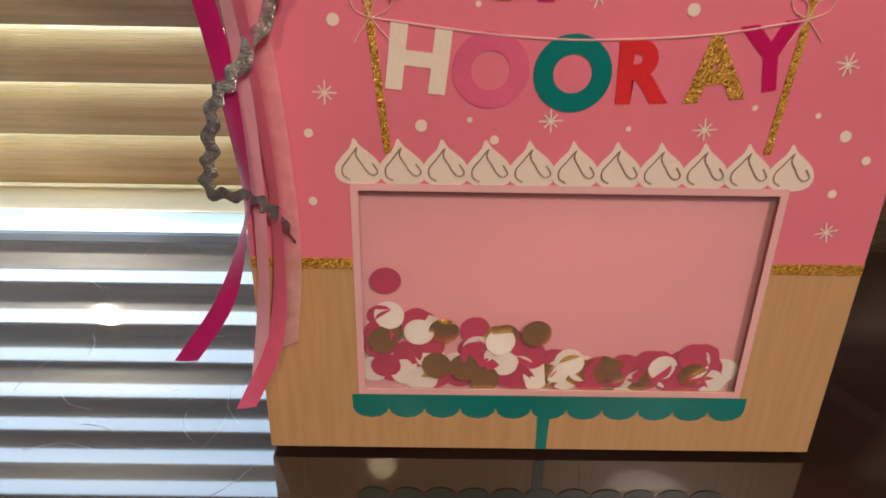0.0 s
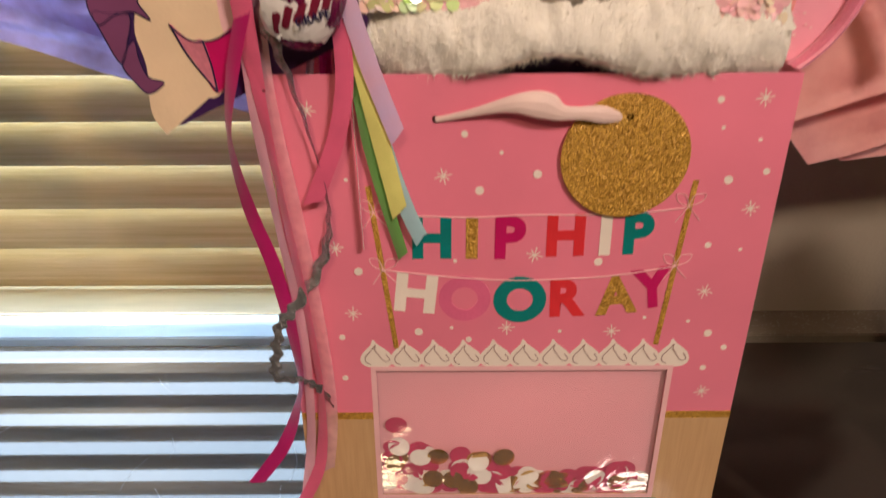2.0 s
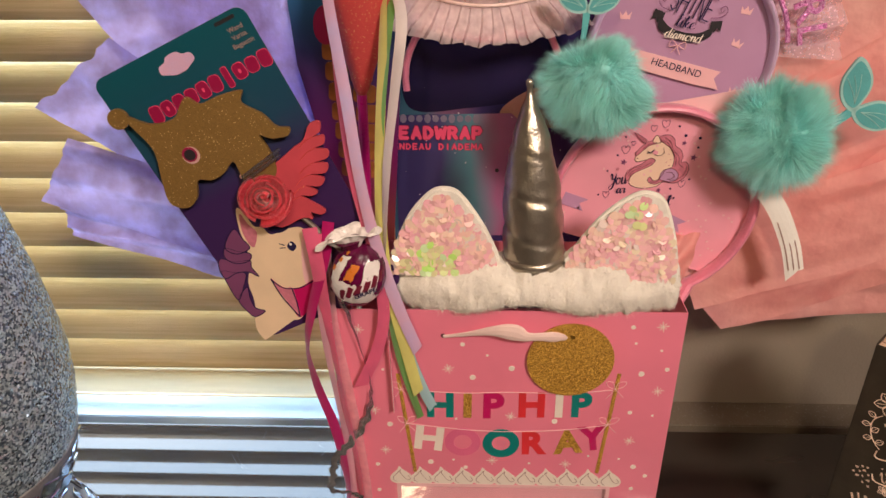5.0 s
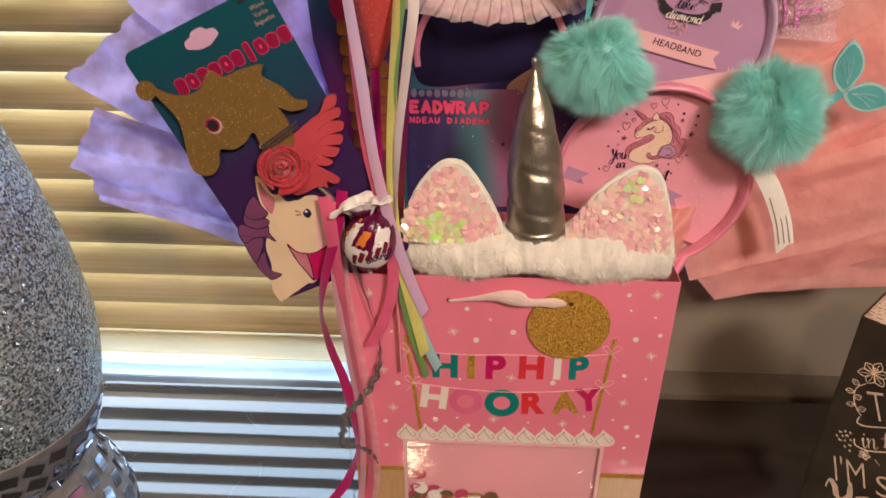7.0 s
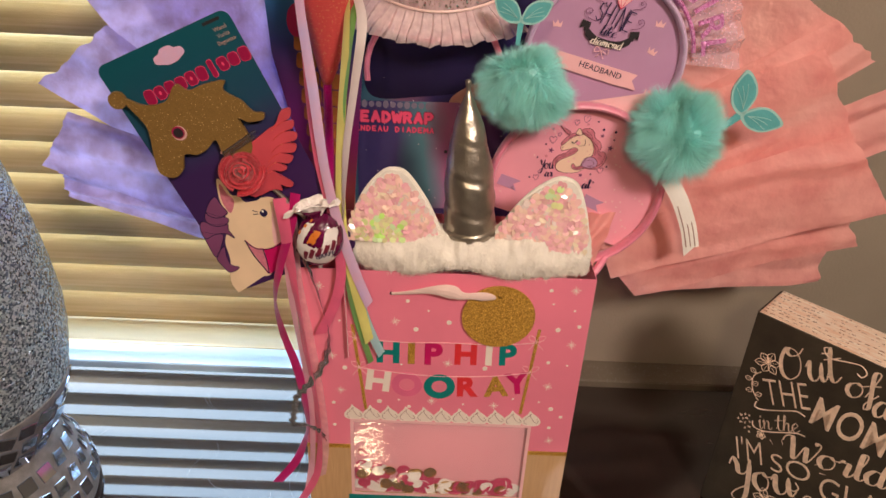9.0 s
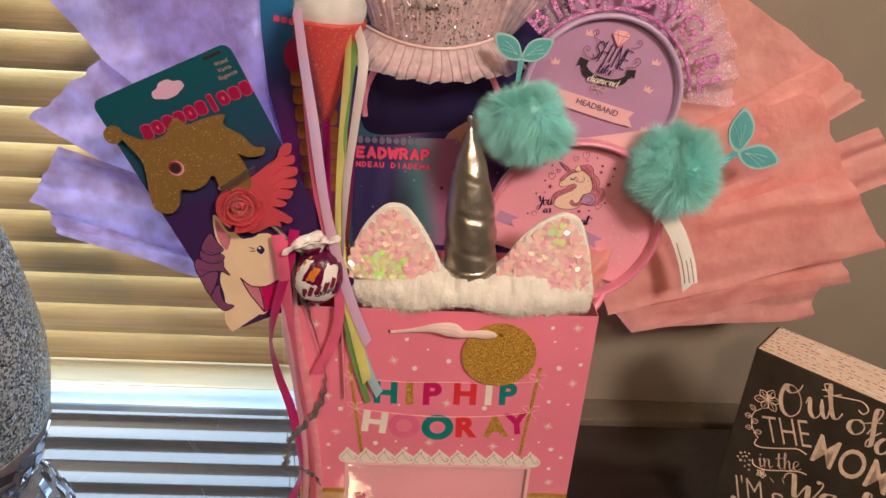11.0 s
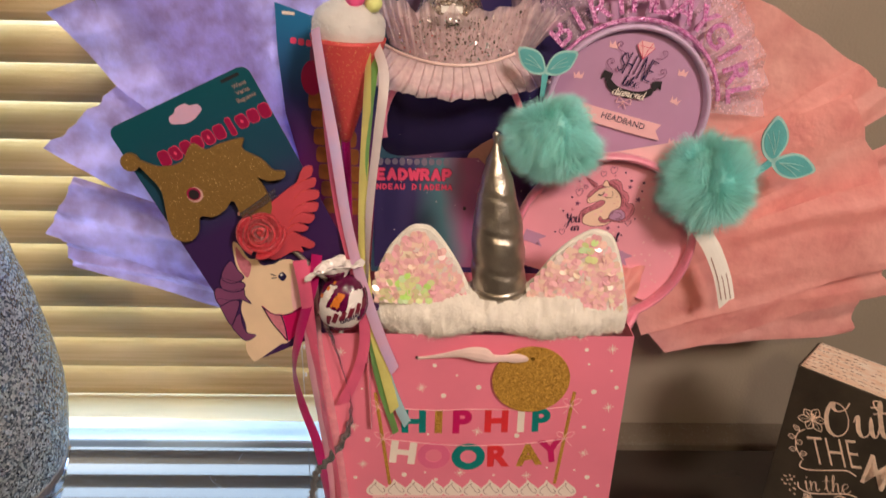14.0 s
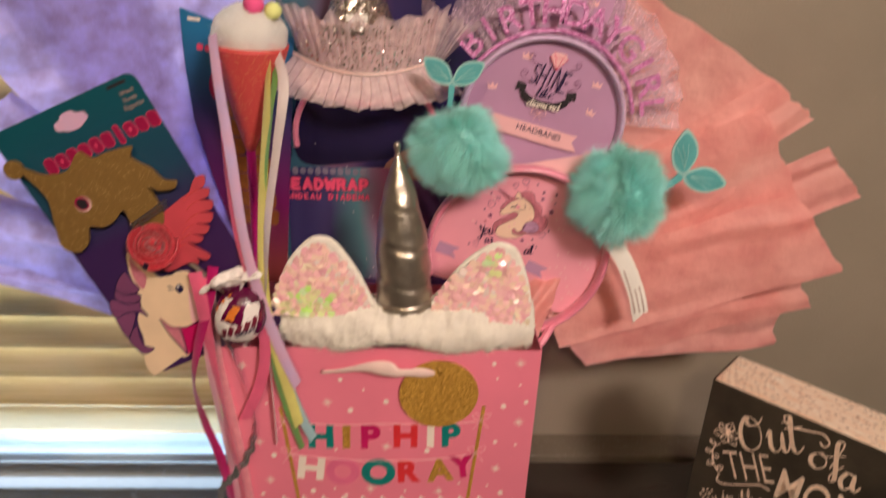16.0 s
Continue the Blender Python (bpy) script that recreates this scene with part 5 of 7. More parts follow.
for k, pts in enumerate(([(-0.1644, 0.3541), (-0.1593, 0.3438), (-0.1527, 0.3375), (-0.1436, 0.3434), (-0.1515, 0.3464), (-0.1548, 0.356), (-0.156, 0.3662)], [(-0.1745, 0.3808), (-0.1715, 0.3692), (-0.1648, 0.354), (-0.1588, 0.3662), (-0.1555, 0.379), (-0.1663, 0.38)],
            [(-0.174, 0.3922), (-0.1762, 0.383), (-0.1722, 0.3742), (-0.1634, 0.3790), (-0.1531, 0.3806), (-0.145, 0.3766), (-0.1498, 0.3848), (-0.1505, 0.3913), (-0.1623, 0.3897)], [(-0.1690, 0.402), (-0.1698, 0.393), (-0.162, 0.3883), (-0.1515, 0.3905), (-0.1490, 0.3972), (-0.1595, 0.3995)], [(-0.1590, 0.419), (-0.1663, 0.41), (-0.1682, 0.4011), (-0.1594, 0.3970), (-0.1490, 0.4026), (-0.1536, 0.4104)])):
    lock = 0.0004 + 0.00022 * k
    card_flat("printed_mane", pts, M_mauve, lock, 0.0002, "mauve printed mane lock")
    o = [Vector((*on_card(*p), 0)) for p in pts]
    part("mane_outline", sweep([Vector((v.x, -lock, v.y)) for v in spline(o, 5, True)], 0.0004, 4, True), M_navy, card)
eye = card_flat("printed_eye", [(-0.1192, 0.4042), (-0.1154, 0.4086), (-0.1118, 0.4042), (-0.1154, 0.3998)], M_navy, 0.0008, 0.0002)
part("eye_glint", flat(ellipse(*on_card(-0.1162, 0.4062), 0.0012, n=10), 0.0001, 0.0012), M_white, eye)
for a, b in (((-0.121, 0.405), (-0.1255, 0.4065)), ((-0.1205, 0.403), (-0.125, 0.4025))):
    part("eyelash", sweep([Vector((on_card(*a)[0], -0.0009, on_card(*a)[1])), Vector((on_card(*b)[0], -0.0009, on_card(*b)[1]))], 0.0004, 4), M_navy, card)
for line in (((-0.1357, 0.3742), (-0.1259, 0.3662), (-0.1126, 0.3665), (-0.0986, 0.3745)), ((-0.1192, 0.3662), (-0.1162, 0.352), (-0.115, 0.3385)), ((-0.1352, 0.3742), (-0.1286, 0.3590), (-0.1216, 0.3480), (-0.115, 0.3385))):
    part("bridle_line", sweep([Vector((v.x, -0.0012, v.y)) for v in spline([Vector((*on_card(*p), 0)) for p in line], 5)], 0.0005, 4), M_navy, card)
part("wand_stick", sweep([Vector((*on_card(-0.108, 0.436), 0)).xzy + Vector((0, -0.004, 0)), Vector((*on_card(-0.078, 0.405), 0)).xzy + Vector((0, -0.004, 0)), Vector((*on_card(-0.06, 0.372), 0)).xzy + Vector((0, 0.008, 0))], 0.0022, 8), M_silver, card, "silver wand stick")

# ---- second card behind, with a printed treat on a waffle cone ----
card2 = thing("wand_card", pose(-0.090, 0.462, 0.478, 0, 4, 0), "blue and magenta ice pop wand card", "wand card")
part("backing_card", flat([(-0.055, 0.135), (-0.022, 0.126), (0.05, 0.118), (0.05, -0.16), (0.012, -0.14), (-0.026, -0.03), (-0.044, 0.03), (-0.052, 0.09)], 0.0008), M_cardtwo, card2)
for k in range(7):
    for j in range(2):
        part("waffle_block", flat(rounded(0.021, 0.017, 0.004, 3), 0.0006, 0.0008), M_waffle, card2, "orange waffle print").location = (-0.011 + 0.0225 * j + 0.003 * k, 0, 0.045 - 0.0185 * k)
part("printed_scoop", flat(ellipse(-0.018, 0.067, 0.011, 0.017), 0.0005, 0.0009), M_crimson, card2)
part("printed_scoop", flat(ellipse(-0.012, 0.09, 0.009, 0.014), 0.0005, 0.0007), M_mauve, card2)
for k in range(4):
    bars("logo_shape", -0.037 + 0.0075 * k, 0.101 - 0.0006 * k, 0.0062, 0.006, M_redtext, card2, 0.0006)
bars("code_bar", -0.042, 0.126, 0.012, 0.003, M_cream, card2, 0.0006)

# ---- ice cream cone wand ----
cone = thing("cone_wand", pose(-0.066, 0.40, 0.5, 0, 3, 0), "red glitter cone wand with a white fluffy top", "wand")
smooth(part("cone", lathe([(0.0035, 0.0), (0.006, 0.006), (0.0325, 0.092), (0.0335, 0.0965), (0.031, 0.0955)], 40), M_redglit, cone))
part("stick", sweep([Vector((0, 0, 0.002)), Vector((0.004, -0.002, -0.07)), Vector((0.006, 0.0, -0.19))], 0.0042, 10), M_pinkstick, cone, "magenta plastic stick")
bm = bmesh.new()
bmesh.ops.create_uvsphere(bm, u_segments=32, v_segments=20, radius=1)
for v in bm.verts:
    q = 1 + 0.07 * noise.noise(v.co * 2.2) + 0.05 * noise.noise(v.co * 6)
    v.co = Vector((v.co.x * 0.032 * q, v.co.y * 0.03 * q, 0.104 + v.co.z * 0.026 * q))
top = smooth(part("fluffy_top", bm, M_fluff, cone, "white felt ball"))
q = np.random.RandomState(8)
d = q.normal(size=(5000, 3))
d /= np.linalg.norm(d, axis=1, keepdims=True)
root = d * np.array([0.0305, 0.0285, 0.0248]) + np.array([0, 0, 0.104])
part("fuzz", strands(root, root + (d * 0.6 + q.normal(size=d.shape) * 0.7) * 0.002, 0.0003), M_fluff, top)
for x, z, r, mt in ((0.006, 0.131, 0.0085, M_pom_pink), (0.022, 0.127, 0.0072, M_pom_yellow)):
    bm = bmesh.new()
    bmesh.ops.create_uvsphere(bm, u_segments=20, v_segments=14, radius=r)
    for v in bm.verts:
        v.co *= 1 + 0.08 * noise.noise(v.co * 300)
    smooth(part("felt_ball", bm, mt, cone)).location = (x, -0.012, z)

# ---- headwrap card and party-hat headband ----
wrap = thing("headwrap_card", pose(0.065, 0.485, 0.52), "dark iridescent headwrap packaging card standing in the bag", "packaging card")
part("backing_card", flat(rounded(0.232, 0.40, 0.006), 0.0008), M_headwrap, wrap)
part("dark_window", flat(blob([(-0.098, -0.055), (-0.102, 0.0), (-0.08, 0.04), (-0.035, 0.052), (0.01, 0.045), (0.03, 0.015), (0.033, -0.02), (0.012, -0.045), (-0.04, -0.055)], 8), 0.0004, 0.0004), M_dark, wrap, "glossy black cut-out")
part("tan_patch", flat(blob([(-0.012, -0.064), (0.0, -0.047), (0.026, -0.035), (0.042, -0.05), (0.04, -0.085), (0.0, -0.1)], 8), 0.0004, 0.0008), M_skin, wrap, "tan printed patch")
lower = part("lower_panel", flat([(-0.1, -0.062), (0.0, -0.060), (0.012, -0.072), (0.075, -0.078), (0.075, -0.19), (-0.112, -0.19), (-0.112, -0.066)], 0.0006, 0.0016), M_headpanel, wrap, "teal and violet printed panel")
for k in range(10):
    part("logo_shape", flat(ellipse(-0.104 + 0.0078 * k, -0.0655, 0.0032, 0.0034 if k % 3 else 0.0044, 14), 0.0003, 0.0019), M_purplegrey, wrap)
for grow, mt, fr in ((0.0007, M_plum, 0.0019), (0.0, M_hotprint, 0.0023)):
    marker("headwrap_text", "HEADWRAP", -0.074, -0.0795, 0.0118, 0.0072, 0.0105, 0.0019 + grow, mt, wrap, fr)
    marker("headwrap_text", "BANDEAU DIADEMA", -0.074, -0.0935, 0.0064, 0.0038, 0.0054, 0.0008 + grow * 0.4, mt, wrap, fr)
part("hang_ring", sweep([Vector((0.0235 + 0.0135 * math.cos(radians(a)), -0.0024, -0.064 + 0.0115 * math.sin(radians(a)))) for a in range(-10, 200, 15)], 0.0022, 6, False, 0.4), M_purplegrey, wrap, "grey plastic hang loop")
part("punch_hole", flat(ellipse(-0.0125, -0.118, 0.002, n=12), 0.0003, 0.0020), M_black, wrap)
wrote("card_text", "PERSONNALISABLE", 0.0092, M_redtext, wrap, 0.035, 0.140, 0.0006, -1.5, thick=0.0003, bold=0.012)
wrote("card_text", "PERSONALIZABLE", 0.0092, M_redtext, wrap, 0.037, 0.128, 0.0006, -1.5, thick=0.0003, bold=0.012)
bars("card_text", -0.062, 0.132, 0.014, 0.008, M_redtext, wrap, 0.0006)


def frill(rx0, rx1, z0, z1, y0, waves, depth, a0=0.0, a1=180.0, n=240, m=6, seed=0, arc=None, pleat=0.0):
    """A gathered strip of net from an inner to an outer line. arc: radii of a fan in the x-z plane; else it hangs from a bowed band."""
    bm = bmesh.new()
    rows = []
    for j in range(m + 1):
        v = j / m
        row = []
        for i in range(n + 1):
            u = i / n
            ph = 2 * math.pi * waves * u + 1.3 * math.sin(5 * u + seed) + 2.2 * noise.noise(Vector((u * 9, seed * 2.0, v * 1.2)))
            saw = 2 * ((ph / (2 * math.pi)) % 1) - 1
            w = depth * (0.25 + 0.75 * v) * ((1 - pleat) * math.sin(ph) + pleat * (saw if saw < 0.6 else 0.6 - 4 * (saw - 0.6)))
            r = noise.noise(Vector((u * 14, seed, v * 2)))
            if arc:
                a = radians(a0 + (a1 - a0) * u)
                rr = arc[0] + (arc[1] - arc[0]) * v * (1 + 0.12 * r)
                aa = a + 0.25 * depth / rr * math.sin(ph * 2) * v
                row.append(bm.verts.new((rr * math.cos(aa), y0 + w + 0.004 * r * v, rr * math.sin(aa))))
            else:
                x = (rx0 + (rx1 - rx0) * v) * (2 * u - 1)
                bow = -0.03 * (1 - (2 * u - 1) ** 2)
                sag = 0.012 * (2 * u - 1) ** 2
                row.append(bm.verts.new((x + 0.2 * w, y0 + bow - 0.012 * v + w, z0 + (z1 - z0) * v * (1 + 0.2 * r) + sag)))
        rows.append(row)
    for a, b in zip(rows, rows[1:]):
        for i in range(n):
            bm.faces.new((a[i], a[i + 1], b[i + 1], b[i]))
    return bm


hat = thing("party_hat_headband", pose(0.036, 0.455, 0.575), "pale pink tulle headband with a small sequined party hat", "headband")
part("band", sweep([Vector((0.07 * math.cos(radians(a)), 0.005, -0.075 + 0.068 * math.sin(radians(a)))) for a in range(-10, 191, 10)], 0.0032, 8), M_pinksatin, hat)
for k in range(3):
    part("upper_frill", frill(0.063, 0.078 - 0.003 * k, -0.006, 0.043 - 0.004 * k, 0.004 * k, 19 - 3 * k, 0.0026, seed=1 + 4 * k, n=300, pleat=0.5), M_tulle, hat)
    part("lower_frill", frill(0.066, 0.093 - 0.006 * k, -0.007, -0.036 + 0.004 * k, 0.004 * k, 17 - 2 * k, 0.0042, seed=2 + 3 * k, n=320, pleat=0.85), M_tulle, hat)
part("flared_net", frill(0.012, 0.034, -0.006, 0.046, 0.002, 4, 0.006, seed=21, n=90, pleat=0.6), M_tulle, hat, "stiff net flaring out at the end").matrix_local = pose(0.062, 0.012, 0.002, 0, 22, 0)
rq = random.Random(41)
verts, faces = [], []
for col in range(34):
    u = (col + 0.5) / 34 * 2 - 1
    for row in range(24):
        v = row / 23
        if rq.random() > 0.55 + 0.45 * v:
            continue
        c = Vector((0.063 * u * (1 + 0.14 * v) + rq.gauss(0, 0.0011), -0.03 * (1 - u * u) - 0.001 - 0.01 * v, -0.004 + 0.04 * v + 0.012 * u * u + rq.uniform(-0.0008, 0.0008)))
        m3 = Euler((rq.gauss(0, 0.5), rq.uniform(0, 3), rq.gauss(0, 0.6))).to_matrix()
        size, b0 = rq.uniform(0.0008, 0.0014), len(verts)
        verts += [c + m3 @ Vector((size * math.cos(a), 0, size * math.sin(a))) for a in (0, 1.05, 2.09, 3.14, 4.19, 5.24)]
        faces.append(tuple(range(b0, b0 + 6))[::-1])
me = bpy.data.meshes.new("sequins")
me.from_pydata(verts, [], faces)
tagged(part("sequin_layer", me, M_sequinsilver, hat), "strings of tiny rose-silver sequins on the tulle", kind="stuff")
smooth(part("sequin_strip", frill(0.058, 0.06, -0.003, 0.032, 0.013, 3, 0.001, seed=3, n=80), M_paleframe, hat, "pale pink satin strip behind the tulle"))
part("lower_band", sweep([Vector((0.06 * u, -0.034 * (1 - u * u) + 0.006, -0.026 - 0.008 * (1 - u * u) + 0.006 * u * u)) for u in [k / 12 - 1 for k in range(25)]], 0.004, 10), M_pinksatin, hat, "pink satin band under the tulle")
part("gathering_band", sweep([Vector((0.068 * u, -0.03 * (1 - u * u) - 0.001, -0.0065 + 0.012 * u * u)) for u in [k / 12 - 1 for k in range(25)]], 0.0014, 8), M_handle, hat)
smooth(part("hat", lathe([(0.036, 0.03), (0.030, 0.042), (0.016, 0.082), (0.006, 0.105)], 32), M_hatsequin, hat, "silver and gold sequined cone hat")).location = (-0.006, -0.004, 0.0)
for k in range(3):
    smooth(part("tulle_puff", frill(0, 0, 0, 0, -0.012 + 0.008 * k, 9, 0.006, 0, 360, 100, 4, k, (0.004, 0.022)), M_tulle, hat)).location = (-0.007, -0.004, 0.088 + 0.003 * k)
part("label", flat(rounded(0.019, 0.006, 0.001, 2), 0.0004), M_white, hat).location = (-0.006, -0.04, 0.044)

# ---- birthday headband on its lilac card ----
bday = thing("birthday_headband", pose(0.2105, 0.462, 0.5215, 0, 10, 0), "lilac headband with pink glitter birthday letters and tulle", "headband")
part("card_disc", flat(ellipse(0, 0, 0.078, 0.078, 64), 0.001, -0.003), M_lilac, bday, "lilac printed card")
part("card_tab", flat([(-0.055, 0.07), (-0.046, 0.165), (0.044, 0.165), (0.056, 0.07), (0.09, -0.09), (-0.06, -0.08)], 0.0008, -0.0045), M_lilac, bday, "lilac card tab")
part("tab_hole", flat(ellipse(0.0, 0.150, 0.012, 0.006), 0.0004, -0.0040), M_wall, bday)
part("band", sweep([Vector((0.081 * math.cos(radians(a)), 0, 0.081 * math.sin(radians(a)))) for a in range(-62, 243, 6)], 0.0034, 12, False, 2.4), M_lilacsatin, bday)
smooth(part("tulle_frill", frill(0, 0, 0, 0, 0.006, 11, 0.0065, 8, 150, 300, 8, 4, (0.084, 0.142)), M_tullelilac, bday))
smooth(part("tulle_frill", frill(0, 0, 0, 0, 0.011, 9, 0.0065, 12, 146, 300, 8, 9, (0.084, 0.136)), M_tullelilac, bday))
part("letter_base", sweep([Vector((0.0885 * math.cos(radians(a)), -0.009, 0.0885 * math.sin(radians(a)))) for a in range(18, 151, 3)], 0.0022, 6), M_lettersparkle, bday)
for k, ch in enumerate("BIRTHDAYGIRL"):
    a = 146 - 11.35 * k
    wrote("glitter_letter", ch, 0.034, M_lettersparkle, bday, 0.1055 * math.cos(radians(a)), 0.1055 * math.sin(radians(a)), 0.013, a - 90, thick=0.002, bold=0.014)
marker("card_text", "SHINE", -0.002, 0.0425, 0.0078, 0.0062, 0.0195, 0.00055, M_navy, bday, 0.0001, -7, 4, (0.95, 1.1, 0.8, 1.15, 1.0))
brushed("like", -0.0035, 0.0275, 0.018, 0.011, -2, 0.03, 0.11, bday, M_navy, 0.0001, "card_text")
part("ribbon_print", flat(blob([(-0.026, 0.0265), (-0.016, 0.0205), (-0.002, 0.0185), (0.01, 0.02), (0.0195, 0.0255), (0.0205, 0.0185), (0.01, 0.0125), (-0.002, 0.011), (-0.017, 0.0135), (-0.0265, 0.019)], 4), 0.0003, 0.0), M_black, bday, "black printed banner")
for sgn, x0 in ((-1, -0.0235), (1, 0.0175)):
    part("ribbon_tail_print", flat([(x0, 0.0315), (x0 + sgn * 0.0095, 0.0335), (x0 + sgn * 0.0105, 0.0245), (x0 + sgn * 0.0065, 0.0265), (x0 + sgn * 0.0055, 0.0225), (x0 + sgn * 0.001, 0.0235)], 0.0003, -0.0004), M_black, bday)
brushed("diamond", -0.0025, 0.0158, 0.034, 0.0085, 0, 0.05, 0.14, bday, M_cream, 0.0004, "card_text")
part("printed_gem", flat([(-0.0085, 0.0625), (-0.0055, 0.0675), (0.0065, 0.0675), (0.0095, 0.0625), (0.0005, 0.0505)], 0.0003, 0.0003), M_paleframe, bday, "pale pink printed gem")
for a, b in (((-0.0085, 0.0625), (0.0095, 0.0625)), ((-0.003, 0.0625), (0.0005, 0.0505)), ((0.004, 0.0625), (0.0005, 0.0505)), ((-0.0055, 0.0675), (-0.003, 0.0625)), ((0.0065, 0.0675), (0.004, 0.0625)), ((-0.0085, 0.0625), (0.0005, 0.0505)), ((0.0095, 0.0625), (0.0005, 0.0505))):
    part("gem_line", sweep([Vector((a[0], -0.0004, a[1])), Vector((b[0], -0.0004, b[1]))], 0.0003, 4), M_redtext, bday)
for sgn in (-1, 1):
    for x0, z0, big in ((0.022, 0.036, 1.0), (0.019, 0.055, 0.8)):
        part("curl_print", sweep([Vector((-0.002 + sgn * (x0 + big * q.x), -0.0002, z0 + big * q.z)) for q in spline([(-0.004, 0, -0.002), (0.004, 0, 0.0), (0.0085, 0, 0.005), (0.006, 0, 0.0095), (0.002, 0, 0.0075), (0.0035, 0, 0.0045), (0.0055, 0, 0.006)], 6)], 0.0003, 4), M_mauve, bday)
    part("bow_print", sweep([Vector((q.x - 0.005, -0.0002, q.z + 0.0065)) for q in spline([(0, 0, 0.0), (sgn * 0.006, 0, 0.004), (sgn * 0.007, 0, -0.002), (0, 0, 0.0), (sgn * 0.004, 0, -0.007)], 6)], 0.0004, 4), M_paleframe, bday)
crown_me = bpy.data.meshes.new("printed_crown")
cb = flat([(-0.0042, 0.0), (0.0042, 0.0), (0.0052, 0.0062), (0.0022, 0.003), (0.0, 0.007), (-0.0022, 0.003), (-0.0052, 0.0062)], 0.0002, 0.0001)
cb.to_mesh(crown_me)
cb.free()
crown_me.materials.append(M_paleframe)
for x, z, t in ((0.046, 0.014, -14), (0.058, -0.028, -10), (-0.056, 0.02, 8), (0.028, -0.045, 5), (-0.05, -0.03, -5), (-0.03, 0.055, 0), (0.045, 0.042, 0), (-0.028, 0.12, 0), (0.02, 0.115, 8), (0.03, 0.14, -6)):
    part("printed_crown", crown_me, None, bday).matrix_local = pose(x, 0.0024 if z < 0.1 else 0.0042, z, 0, -t, 0)
part("name_ribbon", flat([(-0.050, -0.002), (0.040, -0.009), (0.036, -0.016), (0.043, -0.025), (0.018, -0.024), (-0.050, -0.018)], 0.0003, 0.0005), M_paleframe, bday, "pale pink printed banner")
wrote("card_text", "HEADBAND", 0.0088, M_navy, bday, 0.000, -0.0125, 0.0009, -5, thick=0.0002)

# ---- mermaid pompom headband on its pink card ----
mer = thing("pompom_headband", pose(0.188, 0.405, 0.4, 0, 0, 0), "pink headband with two fluffy mint pompoms and mermaid tails", "headband")
disc_pts = [(0.087 * math.cos(radians(a)), 0.087 * math.sin(radians(a))) for a in range(-52, 199, 5)]
part("card_disc", flat(disc_pts, 0.001, -0.003), M_pinkcard, mer, "round pink printed card")
part("card_back", flat([(-0.06, 0.08), (0.07, 0.105), (0.095, 0.05), (0.083, -0.01), (0.066, -0.072), (0.05, -0.062), (-0.05, 0.0)], 0.0008, -0.006), M_paleframe, mer)
part("band", sweep([Vector((0.089 * math.cos(radians(a)), -0.004, 0.002 + 0.089 * math.sin(radians(a)))) for a in range(-70, 196, 5)], 0.0036, 12, False, 2.2), M_pinksatin, mer)
part("band", sweep(spline([(0.089 * math.cos(radians(-60)), -0.004, 0.002 + 0.089 * math.sin(radians(-60))), (0.03, -0.02, -0.09), (0.008, -0.03, -0.105), (-0.02, -0.02, -0.125)], 6), 0.0045, 8), M_pinksatin, mer)
# printed unicorn, drawn on a grid of fifths of a millimetre


def grid(*pts):
    return [(-0.0324 + 0.000203 * (a - 140), 0.0224 + 0.000203 * (305 - b)) for a, b in pts]


def printed(name, pts, material, depth, outline=0.00026):
    o = part(name, flat(blob(pts, 5), 0.0002, -depth), material, uni or mer)
    part("printed_outline", sweep([Vector((x, depth - 0.0001, z)) for x, z in blob(pts, 5)], outline, 4, True), M_brownline, uni or o)
    return o


def inked(name, pts, depth=0.0011, r=0.00022, material=None):
    return part(name, sweep([Vector((v.x, depth, v.y)) for v in spline([(x, z, 0) for x, z in pts], 6)], r, 4), material or M_brownline, uni)


uni = None
uni = tagged(printed("printed_unicorn", grid((262, 128), (240, 150), (225, 174), (207, 190), (203, 205), (213, 216), (235, 212), (256, 206), (284, 205), (280, 226), (242, 246), (206, 270), (190, 296), (196, 322), (240, 338), (300, 332), (332, 310), (350, 280), (368, 236), (369, 196), (351, 156), (326, 136), (300, 125)), M_unipale, 0.0024), "cream printed unicorn with a mauve mane")
printed("printed_mane", grid((292, 110), (312, 96), (340, 96), (360, 114), (368, 142), (392, 160), (406, 190), (402, 214), (425, 216), (439, 246), (428, 282), (402, 306), (372, 312), (332, 307), (308, 318), (280, 314), (268, 297), (278, 285), (290, 300), (306, 300), (328, 280), (340, 252), (366, 236), (369, 196), (351, 156), (322, 134)), M_manepink, 0.0021)
printed("printed_mane", grid((330, 255), (365, 245), (392, 262), (396, 288), (372, 306), (335, 300), (318, 290)), M_lilac, 0.0018)
printed("printed_mane", grid((276, 122), (250, 125), (226, 146), (205, 172), (203, 184), (216, 182), (236, 160), (262, 140), (286, 132)), M_manepink, 0.0019)
printed("printed_mane", grid((290, 207), (266, 199), (236, 224), (202, 240), (178, 260), (172, 290), (185, 302), (196, 276), (236, 252), (276, 230)), M_manepink, 0.0020)
printed("printed_ear", grid((270, 126), (274, 106), (283, 95), (293, 104), (301, 128)), M_unipale, 0.0016)
printed("printed_horn", grid((188, 84), (214, 97), (243, 117), (232, 129), (208, 106)), M_manepink, 0.0016, 0.0002)
for line in (((222, 100), (214, 108)), ((232, 108), (224, 118)), ((240, 115), (231, 126))):
    inked("horn_line", grid(*line), 0.0014, 0.0002)
